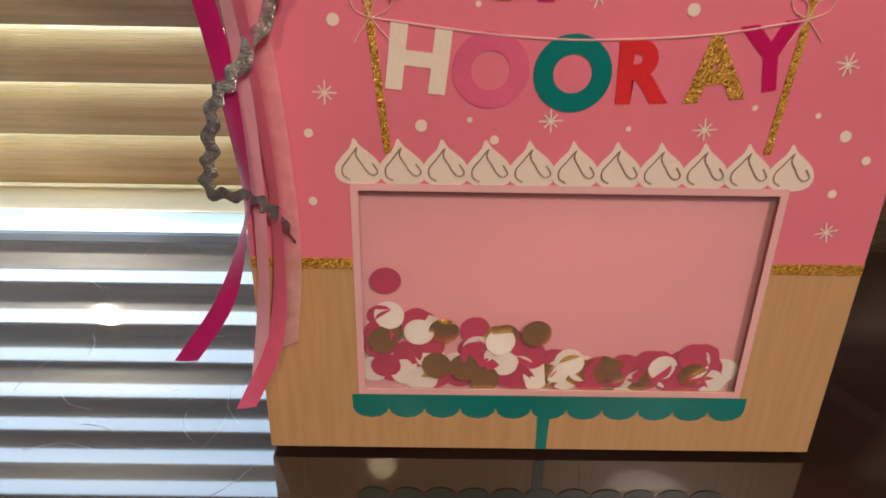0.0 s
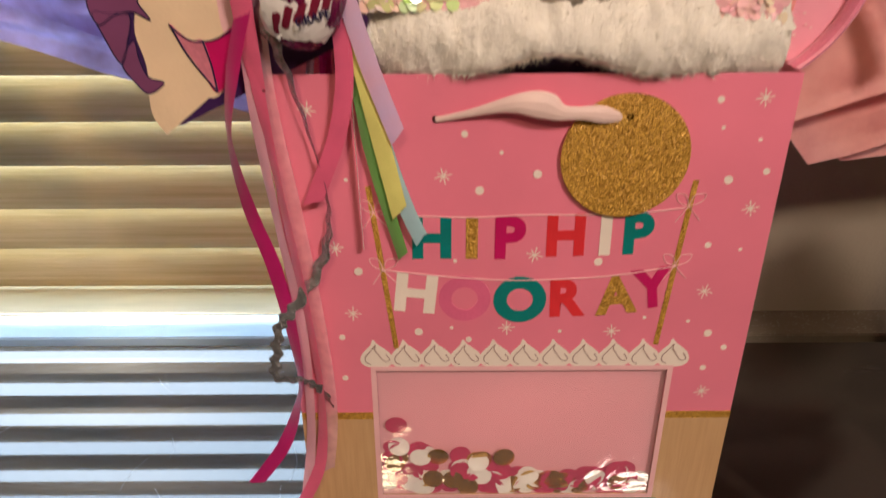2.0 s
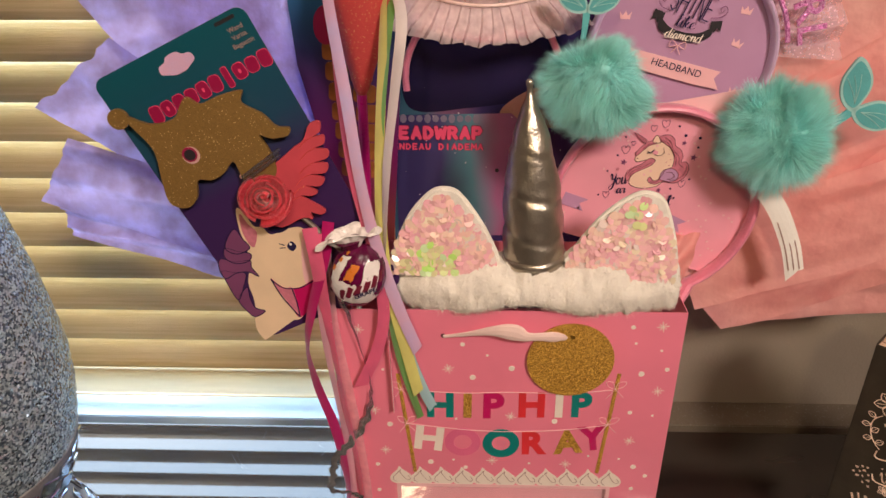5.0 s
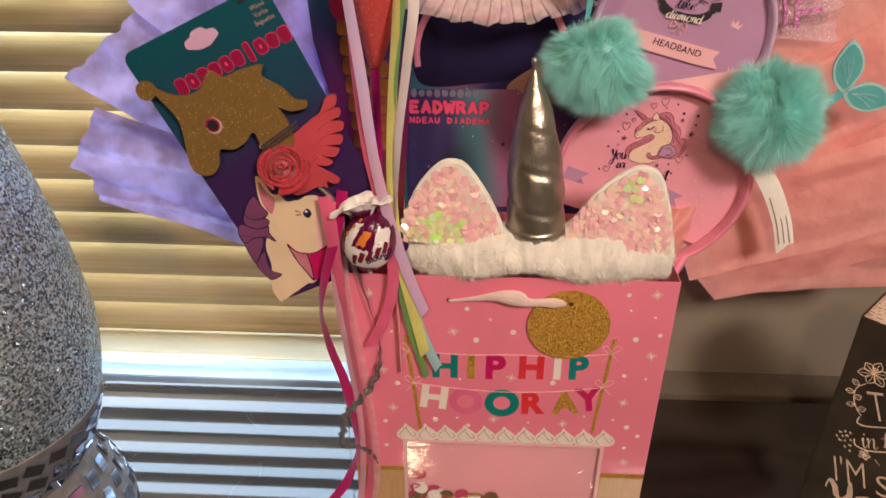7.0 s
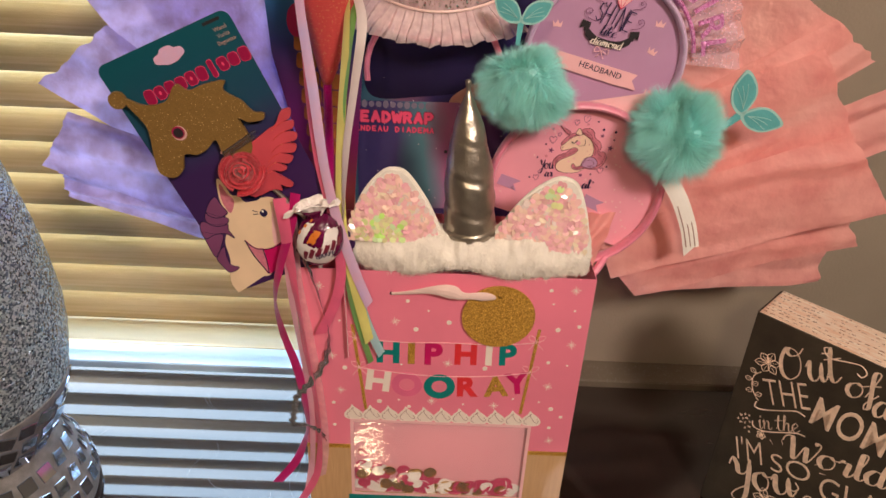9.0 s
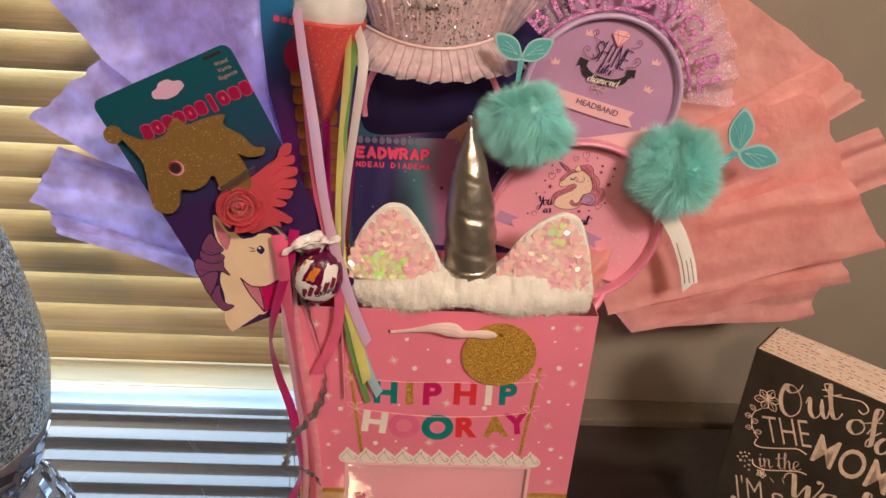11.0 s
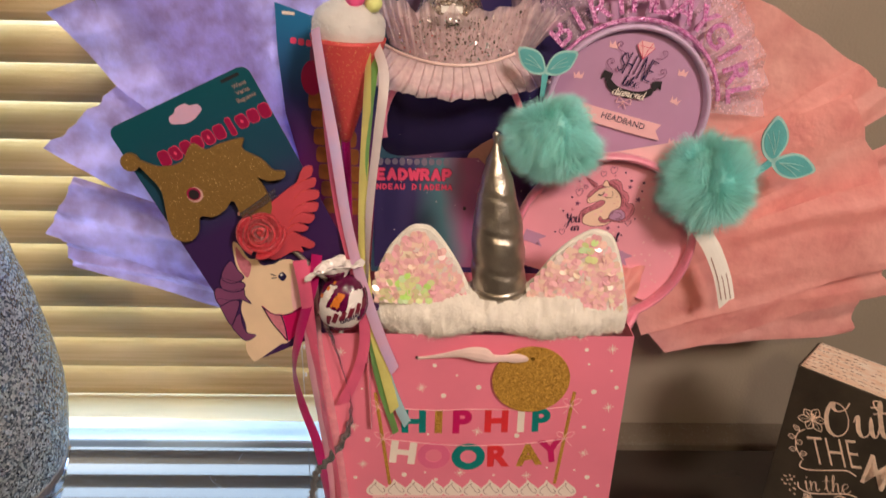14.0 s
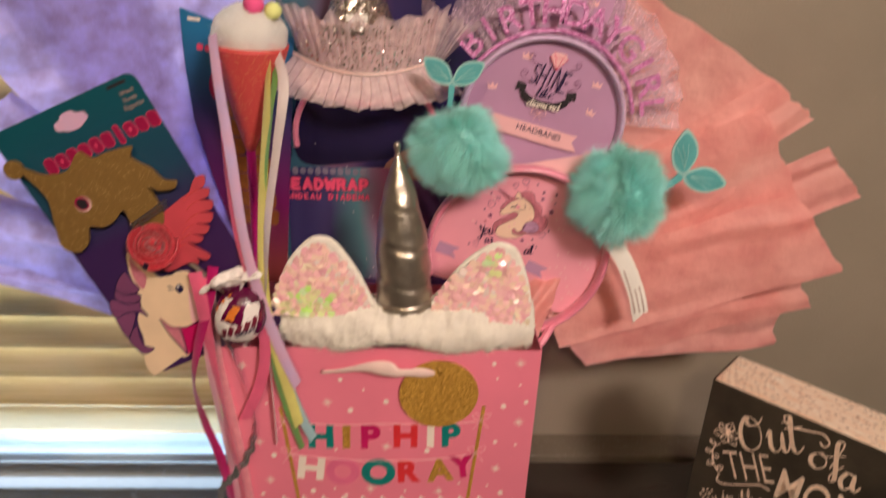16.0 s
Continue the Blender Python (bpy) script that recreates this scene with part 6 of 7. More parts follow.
for line in (((318, 104), (346, 126), (360, 160), (388, 190), (392, 220), (414, 240)), ((300, 112), (334, 130), (356, 165), (378, 200), (376, 232)), ((428, 232), (420, 268), (388, 296), (350, 292)), ((344, 262), (366, 262), (380, 280), (356, 296)),
             ((340, 246), (318, 290), (300, 308), (278, 304)), ((230, 158), (252, 136), (276, 128)), ((184, 280), (200, 256), (240, 238), (276, 214)), ((178, 270), (196, 246), (236, 232)), ((318, 150), (322, 176), (300, 186), (284, 180))):
    inked("printed_strand", grid(*line))
inked("printed_lash", grid((254, 166), (266, 174), (281, 158)), 0.0014, 0.0004, M_navy)
inked("printed_lash", grid((258, 171), (252, 176)), 0.0014, 0.0003, M_navy)
part("nostril", flat(ellipse(*grid((213, 199))[0], 0.0005, n=8), 0.0002, -0.0014), M_brownline, uni)
part("printed_blush", flat(ellipse(*grid((287, 173))[0], 0.0024, 0.002, n=16), 0.0002, -0.0019), M_pinkcard, uni)
for p in grid((345, 180), (355, 205), (352, 232), (338, 216)):
    part("printed_speck", flat(ellipse(*p, 0.0005, n=8), 0.0002, -0.0020), M_manepink, uni)
brushed("You", -0.0322, 0.0222, 0.0165, 0.0155, 4, 0.05, 0.15, mer, M_navy, -0.0019, "card_text")
brushed("ar", -0.0285, 0.0135, 0.009, 0.0055, 4, 0.05, 0.15, mer, M_navy, -0.0019, "card_text")
brushed("al", 0.012, 0.0045, 0.0105, 0.0105, 4, 0.05, 0.15, mer, M_navy, -0.0012, "card_text")
rc = random.Random(12)
for k, (x, z) in enumerate(grid((373, 57), (405, 98), (467, 108), (465, 150), (155, 105), (128, 187), (92, 258), (448, 295), (62, 370), (393, 383), (373, 340))):
    part("printed_dot", flat(ellipse(x, z, 0.0013 if k in (1, 2) else 0.0009, n=10), 0.0002, -0.0022), M_navy, mer)
for k, (x, z) in enumerate(grid((315, 45), (268, 65), (160, 160), (417, 315), (95, 368), (190, 132))):
    big = (1.3, 1.0, 1.35, 1.2, 1.1, 0.7)[k]
    part("printed_heart", sweep([Vector((x + big * q.x, 0.0022, z + big * q.z)) for q in spline([(0, 0, -0.003), (0.0024, 0, -0.0002), (0.0022, 0, 0.0022), (0.0006, 0, 0.0022), (0, 0, 0.001), (-0.0006, 0, 0.0022), (-0.0022, 0, 0.0022), (-0.0024, 0, -0.0002)], 3, True)], 0.00022, 4, True), M_mauve, mer)
for k, (x, z) in enumerate(grid((157, 218), (452, 195), (403, 130), (322, 347), (135, 250), (325, 74))):
    big = (0.003, 0.0032, 0.0024, 0.0024, 0.002, 0.0016)[k]
    part("printed_star", flat([(x + big * (1 if j % 2 == 0 else 0.45) * math.sin(j * math.pi / 5 + 0.2), z + big * (1 if j % 2 == 0 else 0.45) * math.cos(j * math.pi / 5 + 0.2)) for j in range(10)], 0.0002, -0.0022), M_mauve if k < 4 else M_manepink, mer)
for k in range(40):
    a, r = rc.uniform(-0.9, 3.3), 0.08 * math.sqrt(rc.random())
    part("printed_speck", flat(ellipse(r * math.cos(a), r * math.sin(a), 0.0011, n=8), 0.0002, -0.0021), M_paleframe, mer)
for x, z, t in ((-0.068, 0.002, -20), (0.022, -0.018, -25)):
    o = part("printed_flag", flat([(-0.012, 0.006), (0.010, 0.006), (0.004, 0.0), (0.010, -0.006), (-0.012, -0.006)], 0.0002, -0.0021), M_lilac, mer)
    o.matrix_local = pose(x, 0, z, 0, -t, 0)


def fur(n, r, length, width, seed, squash):
    """Fur combed in whorls: every hair leans along a smooth field and the tips gather in tufts."""
    q = np.random.RandomState(seed)
    d = q.normal(size=(n, 3))
    d /= np.linalg.norm(d, axis=1, keepdims=True)
    lean = np.zeros_like(d)
    for _ in range(5):
        lean += np.sin(d @ q.normal(size=(3, 3)) * 2.6 + q.rand(3) * 6.3) * 0.17
    for _ in range(4):
        lean += np.sin(d @ q.normal(size=(3, 3)) * 9 + q.rand(3) * 6.3) * 0.075
    lean[:, 2] -= 0.14
    centre = q.normal(size=(900, 3))
    centre /= np.linalg.norm(centre, axis=1, keepdims=True)
    near = np.concatenate([(d[i:i + 4000] @ centre.T).argmax(axis=1) for i in range(0, n, 4000)])
    size = r * (0.86 + 0.1 * q.rand(900, 1)[near]) + length * (q.rand(n, 1) ** 1.5 - 0.2)
    shape = np.array(squash)
    tips = (d * 0.72 + centre[near] * 0.28 + lean * 0.8 + q.normal(size=d.shape) * 0.05)
    tips /= np.linalg.norm(tips, axis=1, keepdims=True) ** 0.8
    return strands(d * r * 0.5 * shape, tips * size * shape, width, bend=d * r * 0.1)


def pompom(x, y, z, r, seed):
    squash = (1.03, 0.9, 0.93) if seed == 21 else (0.98, 0.9, 1.02)
    o = part("pompom", fur(42000, r, r * 0.3, 0.0003, seed, squash), M_mint, mer, "fluffy mint green fur pompom")
    o.location = (x, y, z)
    bm = bmesh.new()
    bmesh.ops.create_uvsphere(bm, u_segments=24, v_segments=16, radius=r * 0.66)
    for v in bm.verts:
        v.co *= 1 + 0.1 * noise.noise(v.co * 60)
    smooth(part("core", bm, M_mint, o))
    return o


pompom(-0.064, -0.032, 0.116, 0.0425, 21)
pompom(0.084, -0.024, 0.076, 0.0455, 22)


def mermaid_tail(x, y, z, turn, size):
    """A felt fluke with two lobes, ribs and a stalk."""
    lobe = [(0.0, 0.0), (0.003, 0.015), (0.011, 0.027), (0.026, 0.034), (0.047, 0.034), (0.046, 0.022), (0.037, 0.007), (0.019, -0.002)]
    o = part("mermaid_tail", flat([(-0.005, 0.004), (-0.003, -0.034), (0.003, -0.034), (0.005, 0.004)], 0.002, 0.0), M_mintfelt, mer, "teal felt mermaid tail")
    for s in (-1, 1):
        pts = [(px * s * 0.9, pz) for px, pz in lobe]
        f = part("fluke", flat(blob(pts, 5), 0.0026, 0.0004), M_mintpale, o, "pale mint stitched edge")
        inner = [(sum(p[0] for p in pts) / 8 + (px - sum(p[0] for p in pts) / 8) * 0.86, sum(p[1] for p in pts) / 8 + (pz - sum(p[1] for p in pts) / 8) * 0.84) for px, pz in pts]
        part("fluke_face", flat(blob(inner, 5), 0.0004, 0.0009), M_mintfelt, f)
        for k in range(3):
            part("rib", sweep([Vector((q.x * s, -0.0011, q.z)) for q in spline([(0.006, 0, 0.006), (0.018, 0, 0.010 + 0.004 * k), (0.034 - 0.003 * k, 0, 0.013 + 0.006 * k)], 5)], 0.0004, 4), M_mintpale, f)
    o.matrix_local = pose(x, y, z, 0, -turn, 0) @ Matrix.Scale(size, 4)
    return o


mermaid_tail(-0.073, -0.006, 0.168, -3, 0.62)
mermaid_tail(0.149, -0.01, 0.090, -48, 0.82)
# care label on a bent white strip
label_strip = part("care_label", band([(0.090, -0.02, 0.022), (0.102, -0.026, 0.005), (0.116, -0.03, -0.024), (0.124, -0.032, -0.05)], 0.0165, [10, 5, 0, 0], 0.0004), M_white, mer, "white care label strip")
for k in range(3):
    x = -0.0045 + 0.0045 * k
    part("printed_line", band([(0.106 + x, -0.0275, -0.002 + 0.2 * x), (0.1155 + x, -0.0308, -0.024 + 0.2 * x), (0.1225 + x, -0.0328, -0.046 + 0.2 * x)], 0.0012, None, 0.0003), M_line, label_strip)

# ---- plush unicorn headband ----
plush = thing("unicorn_headband", pose(0.078, 0.322, 0.3625), "white plush unicorn headband with silver horn and sequin ears", "headband")
q = np.random.RandomState(4)


def roll_point(u, a, r):
    x = -0.112 + 0.229 * u
    z = 0.0025 * math.cos(7 * u) - 0.006 * (2 * u - 1) ** 2 + 0.002
    rr = r * (1 - 0.25 * abs(2 * u - 1) ** 6) * (1 + 0.16 * noise.noise(Vector((u * 9, a, 1.7))) + 0.13 * noise.noise(Vector((u * 30, a * 2.5, 3.1))) + 0.06 * noise.noise(Vector((u * 80, a * 6, 1.1))))
    floor_z = -0.0145 + 0.0145 * math.exp(-((u - 0.44) / 0.13) ** 2) + 0.0016 * noise.noise(Vector((u * 22, 0.3, 5.0)))
    z += rr * math.sin(a) + 0.0015
    if z < floor_z:
        z = floor_z + 0.15 * (z - floor_z)
    return Vector((x, 0.012 * (2 * u - 1) ** 2 - 0.95 * rr * math.cos(a), z))


bm = bmesh.new()
rings = [[bm.verts.new(roll_point(i / 140, 2 * math.pi * k / 28, 0.0268)) for k in range(28)] for i in range(141)]
for a, b in zip(rings, rings[1:]):
    for k in range(28):
        bm.faces.new((a[k], b[k], b[(k + 1) % 28], a[(k + 1) % 28]))
bm.faces.new(rings[0]), bm.faces.new(rings[-1][::-1])
bmesh.ops.recalc_face_normals(bm, faces=bm.faces[:])
roll = smooth(part("plush_band", bm, M_fleece, plush, "white fleece band"))
uu, aa = q.rand(40000), q.rand(40000) * 2 * math.pi
root = np.array([roll_point(u, a, 0.0262) for u, a in zip(uu, aa)])
nrm = np.stack([np.zeros_like(aa), -np.cos(aa), np.sin(aa)], 1)
part("fleece_nap", strands(root, root + (nrm * 0.7 + q.normal(size=nrm.shape) * 0.55) * (0.0012 + 0.0022 * q.rand(len(aa), 1)), 0.00026), M_fleece, roll)
part("lining", sweep([roll_point(u, 0, 0.001) + Vector((0, 0.002, -0.0125)) for u in [k / 20 for k in range(2, 19)]], 0.008, 8), M_navy, plush, "navy lining")


def horn_profile():
    pts = []
    for k in range(91):
        u = k / 90
        r = 0.0245 * (1 - u ** 2.6) ** 0.95
        pts.append((max(r, 0.0024), 0.141 * u))
    return pts + [(0.003, 0.1425), (0.0028, 0.145), (0.0012, 0.1465)]


bm = lathe(horn_profile(), 40)
for v in bm.verts:
    u, round_ = v.co.z / 0.141, math.atan2(v.co.y, v.co.x)
    seam = abs(((u * 4.3 + 0.15 + 0.16 * math.cos(round_)) % 1) - 0.5) * 2
    pull = 1 - 0.055 * max(0, seam - 0.72) / 0.28 + 0.012 * math.sin(9 * round_ + 30 * u) * (1 - seam)
    v.co.x, v.co.y = v.co.x * pull, v.co.y * pull
    v.co.z += 0.006 * math.sin(round_) * (1 - u)
    v.co.x += 0.0012 * noise.noise(v.co * 70)
    v.co.y += 0.0012 * noise.noise(v.co * 70 + Vector((5, 0, 0)))
horn = smooth(part("horn", bm, M_silver, plush, "silver metallic stuffed horn"))
horn.matrix_local = pose(-0.0005, 0.006, 0.0225, -4, -4, 0)
bm = lathe([(0.0235, -0.001), (0.0265, 0.001), (0.0262, 0.006), (0.0235, 0.007)], 32, False)
smooth(part("horn_cuff", bm, M_silver, horn))


def ear(x, z, turn, w, h, seed):
    """A padded ear with overlapping sequins."""
    out = [(-w * 0.5, 0.0), (-w * 0.47, h * 0.28), (-w * 0.32, h * 0.68), (-w * 0.12, h * 0.95), (0.02 * w, h), (w * 0.16, h * 0.92), (w * 0.36, h * 0.55), (w * 0.5, h * 0.16), (w * 0.52, 0.0)]
    o = part("ear", flat(blob(out, 5), 0.009, 0.003), M_fleece, plush, "ear of white plush and iridescent sequins")
    o.matrix_local = pose(x, -0.006, z, 0, -turn, 0)
    qq = random.Random(seed)
    for mt, share in ((M_pearl, 1.0), (M_pearl_bright, 0.95)):
        verts, faces = [], []
        step = 0.0041
        rows = int(h / step)
        for j in range(rows):
            zz = 0.002 + j * step
            f = zz / h
            half = w * 0.5 * (1 - f ** 2.1) * 1.04
            n = int(2 * half / step)
            for i in range(n):
                if share < 1 and (qq.random() > share * math.exp(-((i / max(1, n) - (0.36 if seed == 31 else 0.2)) / 0.17) ** 2 - ((f - (0.2 if seed == 31 else 0.78)) / (0.2 if seed == 31 else 0.12)) ** 2) or f > 0.92):
                    continue
                xx = -half + (i + 0.5 * (j % 2)) * step + qq.uniform(-0.0006, 0.0006)
                c = Vector((xx, -0.0042 - (0.0012 if share < 1 else 0) - 0.0035 * (1 - (xx / (w * 0.5)) ** 2) * (1 - f), zz + qq.uniform(-0.0006, 0.0006)))
                m3 = Euler((qq.gauss(-0.15, 0.2), 0, qq.gauss(0, 0.22))).to_matrix()
                b0 = len(verts)
                for k in range(8):
                    a = math.pi * k / 4
                    verts.append(c + m3 @ Vector((0.0036 * math.cos(a), 0, 0.0036 * math.sin(a))))
                faces.append(tuple(range(b0, b0 + 8))[::-1])
        me = bpy.data.meshes.new("sequins")
        me.from_pydata(verts, [], faces)
        tagged(part("sequin_layer", me, mt, o), "iridescent pink sequins" if share == 1 else "bright green-flashing sequins", kind="stuff")
    rim = [Vector((px, 0.0012, pz)) for px, pz in [(v.x, v.y) for v in spline([(a, b, 0) for a, b in out], 5)]]
    part("ear_rim", sweep(rim, 0.0024, 12), M_fleece, o, "white plush rim")
    return o


ear(-0.072, 0.020, 2, 0.081, 0.069, 31)
ear(0.068, 0.016, -12, 0.084, 0.072, 32)

# ---- lollipop ----
pop = thing("lollipop", pose(-0.0615, 0.293, 0.3905, 0, 12, 0) @ Matrix.Scale(0.95, 4), "wrapped grape lollipop with a white and purple wrapper", "lollipop")
bm = bmesh.new()
bmesh.ops.create_uvsphere(bm, u_segments=40, v_segments=28, radius=1)
for v in bm.verts:
    f = 1 + 0.05 * noise.noise(v.co * 5) + 0.04 * abs(noise.noise(v.co * 11))
    v.co = Vector((v.co.x * 0.0215 * f, v.co.y * 0.018 * f, v.co.z * 0.0265 * f))
smooth(part("wrapped_candy", bm, M_purple, pop, "dark purple wrapper"))


def on_ball(u, v, lift):
    """A place on the candy's wrapper: degrees round it from its front, and up."""
    a, b = radians(u), radians(v)
    return Vector((0.0215 * (1.05 + lift) * math.sin(a) * math.cos(b), -0.018 * (1.05 + lift) * math.cos(a) * math.cos(b), 0.0265 * (1.05 + lift) * math.sin(b)))


def ball_patch(name, u0, u1, v0, v1, material, lift, tilt=0.0, n=14, wob=4.0):
    bm = bmesh.new()
    g = [[bm.verts.new(on_ball(u0 + (u1 - u0) * i / n + tilt * (j / n - 0.5) + wob * noise.noise(Vector((i * 0.4, j * 0.4, u0))), v0 + (v1 - v0) * j / n + wob * noise.noise(Vector((j * 0.5, i * 0.5, v0))), lift)) for i in range(n + 1)] for j in range(n + 1)]
    for j in range(n):
        for i in range(n):
            bm.faces.new((g[j][i], g[j][i + 1], g[j + 1][i + 1], g[j + 1][i]))
    return smooth(part(name, bm, material, pop))


ball_patch("wrapper_white", -58, 74, -46, 44, M_wrap, 0.025, 14, 18, 9.0)
ball_patch("purple_patch", 50, 82, -20, 44, M_purple, 0.045, 12, 10, 9.0)
ball_patch("purple_patch", -20, 60, -58, -42, M_purple, 0.045, 0, 10, 9.0)
ball_patch("purple_swirl", -30, 14, 0, 46, M_purple, 0.05, 10)
ball_patch("orange_swirl", -20, -2, 6, 34, M_orange, 0.07, 10, 8)
for k, (u, v) in enumerate(((-52, 30), (-60, 12), (-46, 46))):
    ball_patch("orange_dot", u, u + 9, v, v + 8, M_orange, 0.05, 0, 4, 0.5)
for k in range(6):
    ball_patch("logo_shape", -30 + 16 * k, -19 + 16 * k, -38 + 9 * k, -14 + 8 * k, M_plum, 0.05, 4, 5, 2.5)
g = wrote("flavour_text", "GRAPE", 0.0062, M_navy, pop, 0.0095, -0.006, 0.0187, 22, thick=0.0002, bold=0.02)
g.rotation_euler.rotate(Euler((0, 0, radians(24))))
bm = bmesh.new()
n = 40
rows = []
for j in range(9):
    v = j / 8
    row = []
    for i in range(n):
        a = 2 * math.pi * i / n
        fold = 0.003 * math.sin(a * 6 + 0.6) + 0.0015 * math.sin(a * 11 + j * 0.5)
        r = 0.005 + 0.018 * v ** 0.75 + fold * v
        crown = 0.024 + 0.026 * v - 0.011 * v ** 3 - 0.013 * v ** 2 * math.cos(a) ** 2 * (1 if math.cos(a) < 0 else 0.5)
        row.append(bm.verts.new((r * math.cos(a) * 1.1, r * math.sin(a) * 0.6, crown + 0.003 * noise.noise(Vector((math.cos(a) * 2, math.sin(a) * 2, v * 3))))))
    rows.append(row)
for a, b in zip(rows, rows[1:]):
    for i in range(n):
        bm.faces.new((a[i], a[(i + 1) % n], b[(i + 1) % n], b[i]))
o = part("wrapper_twist", bm, M_wrap, pop, "twisted white paper wrapper end")
o.matrix_local = pose(0, 0, 0, 0, -22, 0)
part("twist_base", lathe([(0.0055, 0.02), (0.0065, 0.024), (0.011, 0.031), (0.009, 0.032)], 24), M_purple, pop).matrix_local = pose(0, 0, 0, 0, -22, 0)
part("pop_stick", sweep([Vector((0, 0.004, -0.018)), Vector((0.004, 0.03, -0.028)), Vector((0.006, 0.05, -0.1))], 0.0022, 8), M_white, pop)

# ---- ribbons ----
RIB = "ribbons tied to the wands"


def ribbon(label, pts, width, material, turns=None, wave=0.0, waves=0):
    o = smooth(part("ribbon", band(pts, width, turns, wave=wave, waves=waves, per=26 if wave else 8), material))
    return tagged(o, label, "ribbon", RIB)


ribbon("long magenta satin ribbon hanging beside the gift bag", [(-0.083, 0.303, 0.43), (-0.088, 0.299, 0.40), (-0.101, 0.297, 0.355), (-0.108, 0.297, 0.318), (-0.103, 0.299, 0.275), (-0.092, 0.30, 0.23), (-0.0855, 0.301, 0.17), (-0.0865, 0.30, 0.14), (-0.10, 0.299, 0.10), (-0.123, 0.298, 0.066)], 0.0092, R_magenta, [0, 20, 30, 60, 20, 0, 40, 70, 20, 0])
ribbon("pink satin ribbon lying along the edge of the bag", [(-0.092, 0.302, 0.42), (-0.091, 0.299, 0.36), (-0.085, 0.299, 0.29), (-0.077, 0.30, 0.21), (-0.073, 0.302, 0.14), (-0.078, 0.301, 0.08), (-0.097, 0.30, 0.036)], 0.0085, R_pink, [0, 15, 50, 40, 50, 20, 0])
ribbon("pale pink satin ribbon lying along the edge of the bag", [(-0.095, 0.304, 0.40), (-0.094, 0.302, 0.33), (-0.088, 0.302, 0.26), (-0.081, 0.303, 0.19), (-0.082, 0.303, 0.11), (-0.09, 0.303, 0.05)], 0.0072, R_palepink, [0, 20, 40, 20, 30, 0])
ribbon("pink satin ribbon with a cut end in front of the bag", [(-0.081, 0.37, 0.585), (-0.074, 0.34, 0.52), (-0.062, 0.31, 0.46), (-0.050, 0.298, 0.41), (-0.043, 0.295, 0.36), (-0.049, 0.297, 0.32), (-0.066, 0.298, 0.278)], 0.0098, R_pink, [50, 40, 20, 30, 10, 0, 0])
ribbon("pale lilac-pink satin ribbon hanging from the cone wand", [(-0.086, 0.375, 0.606), (-0.079, 0.355, 0.57), (-0.068, 0.33, 0.52), (-0.057, 0.305, 0.46), (-0.045, 0.294, 0.41), (-0.031, 0.293, 0.36), (-0.0165, 0.294, 0.318)], 0.0098, R_lilac, [30, 20, 10, 20, 10, 0, 0])
ribbon("pale yellow satin ribbon hanging in front of the bag", [(-0.042, 0.38, 0.585), (-0.043, 0.36, 0.54), (-0.045, 0.33, 0.47), (-0.042, 0.302, 0.40), (-0.033, 0.296, 0.35), (-0.017, 0.297, 0.272)], 0.0098, R_yellow, [60, 40, 30, 10, 0, 0])
ribbon("green satin ribbon hanging in front of the bag", [(-0.036, 0.385, 0.582), (-0.039, 0.36, 0.545), (-0.045, 0.335, 0.48), (-0.043, 0.305, 0.40), (-0.036, 0.299, 0.33), (-0.028, 0.30, 0.29), (-0.016, 0.301, 0.242)], 0.0085, R_green, [30, 60, 40, 30, 40, 20, 30])
ribbon("white satin ribbon hanging from the cone wand", [(-0.036, 0.385, 0.592), (-0.028, 0.365, 0.568), (-0.033, 0.345, 0.52), (-0.039, 0.32, 0.465), (-0.041, 0.30, 0.40), (-0.0405, 0.299, 0.34), (-0.039, 0.301, 0.247)], 0.0088, R_white, [20, 0, 30, 40, 75, 84, 84])
ribbon("pale blue satin ribbon end in front of the bag", [(-0.034, 0.305, 0.36), (-0.024, 0.301, 0.31), (-0.014, 0.301, 0.275), (-0.005, 0.301, 0.253)], 0.0092, R_blue, [30, 20, 0, 0])
ribbon("coral ribbon tail beside the wrapped lollipop", [(-0.098, 0.302, 0.425), (-0.094, 0.298, 0.40), (-0.092, 0.298, 0.37), (-0.09, 0.3, 0.34)], 0.012, R_pink, [0, 10, 20, 40])
ribbon("sheer pale pink ribbon lying along the edge of the bag", [(-0.090, 0.3055, 0.41), (-0.088, 0.3045, 0.34), (-0.079, 0.3045, 0.26), (-0.071, 0.3045, 0.18), (-0.070, 0.305, 0.12), (-0.076, 0.305, 0.07)], 0.013, R_sheer, [0, 20, 10, 20, 10, 0])
ribbon("silver rickrack ribbon with wavy edges", [(-0.082, 0.300, 0.375), (-0.072, 0.299, 0.345), (-0.0615, 0.300, 0.30), (-0.058, 0.300, 0.27), (-0.064, 0.299, 0.24), (-0.082, 0.298, 0.21), (-0.0935, 0.298, 0.195), (-0.098, 0.298, 0.172), (-0.0995, 0.298, 0.156), (-0.083, 0.298, 0.1535), (-0.073, 0.300, 0.145), (-0.0665, 0.302, 0.13)], 0.0066, R_silver, [0, 50, 70, 60, 30, 10, 20, 0, 10, 20, 10, 60], 0.0013, 22)

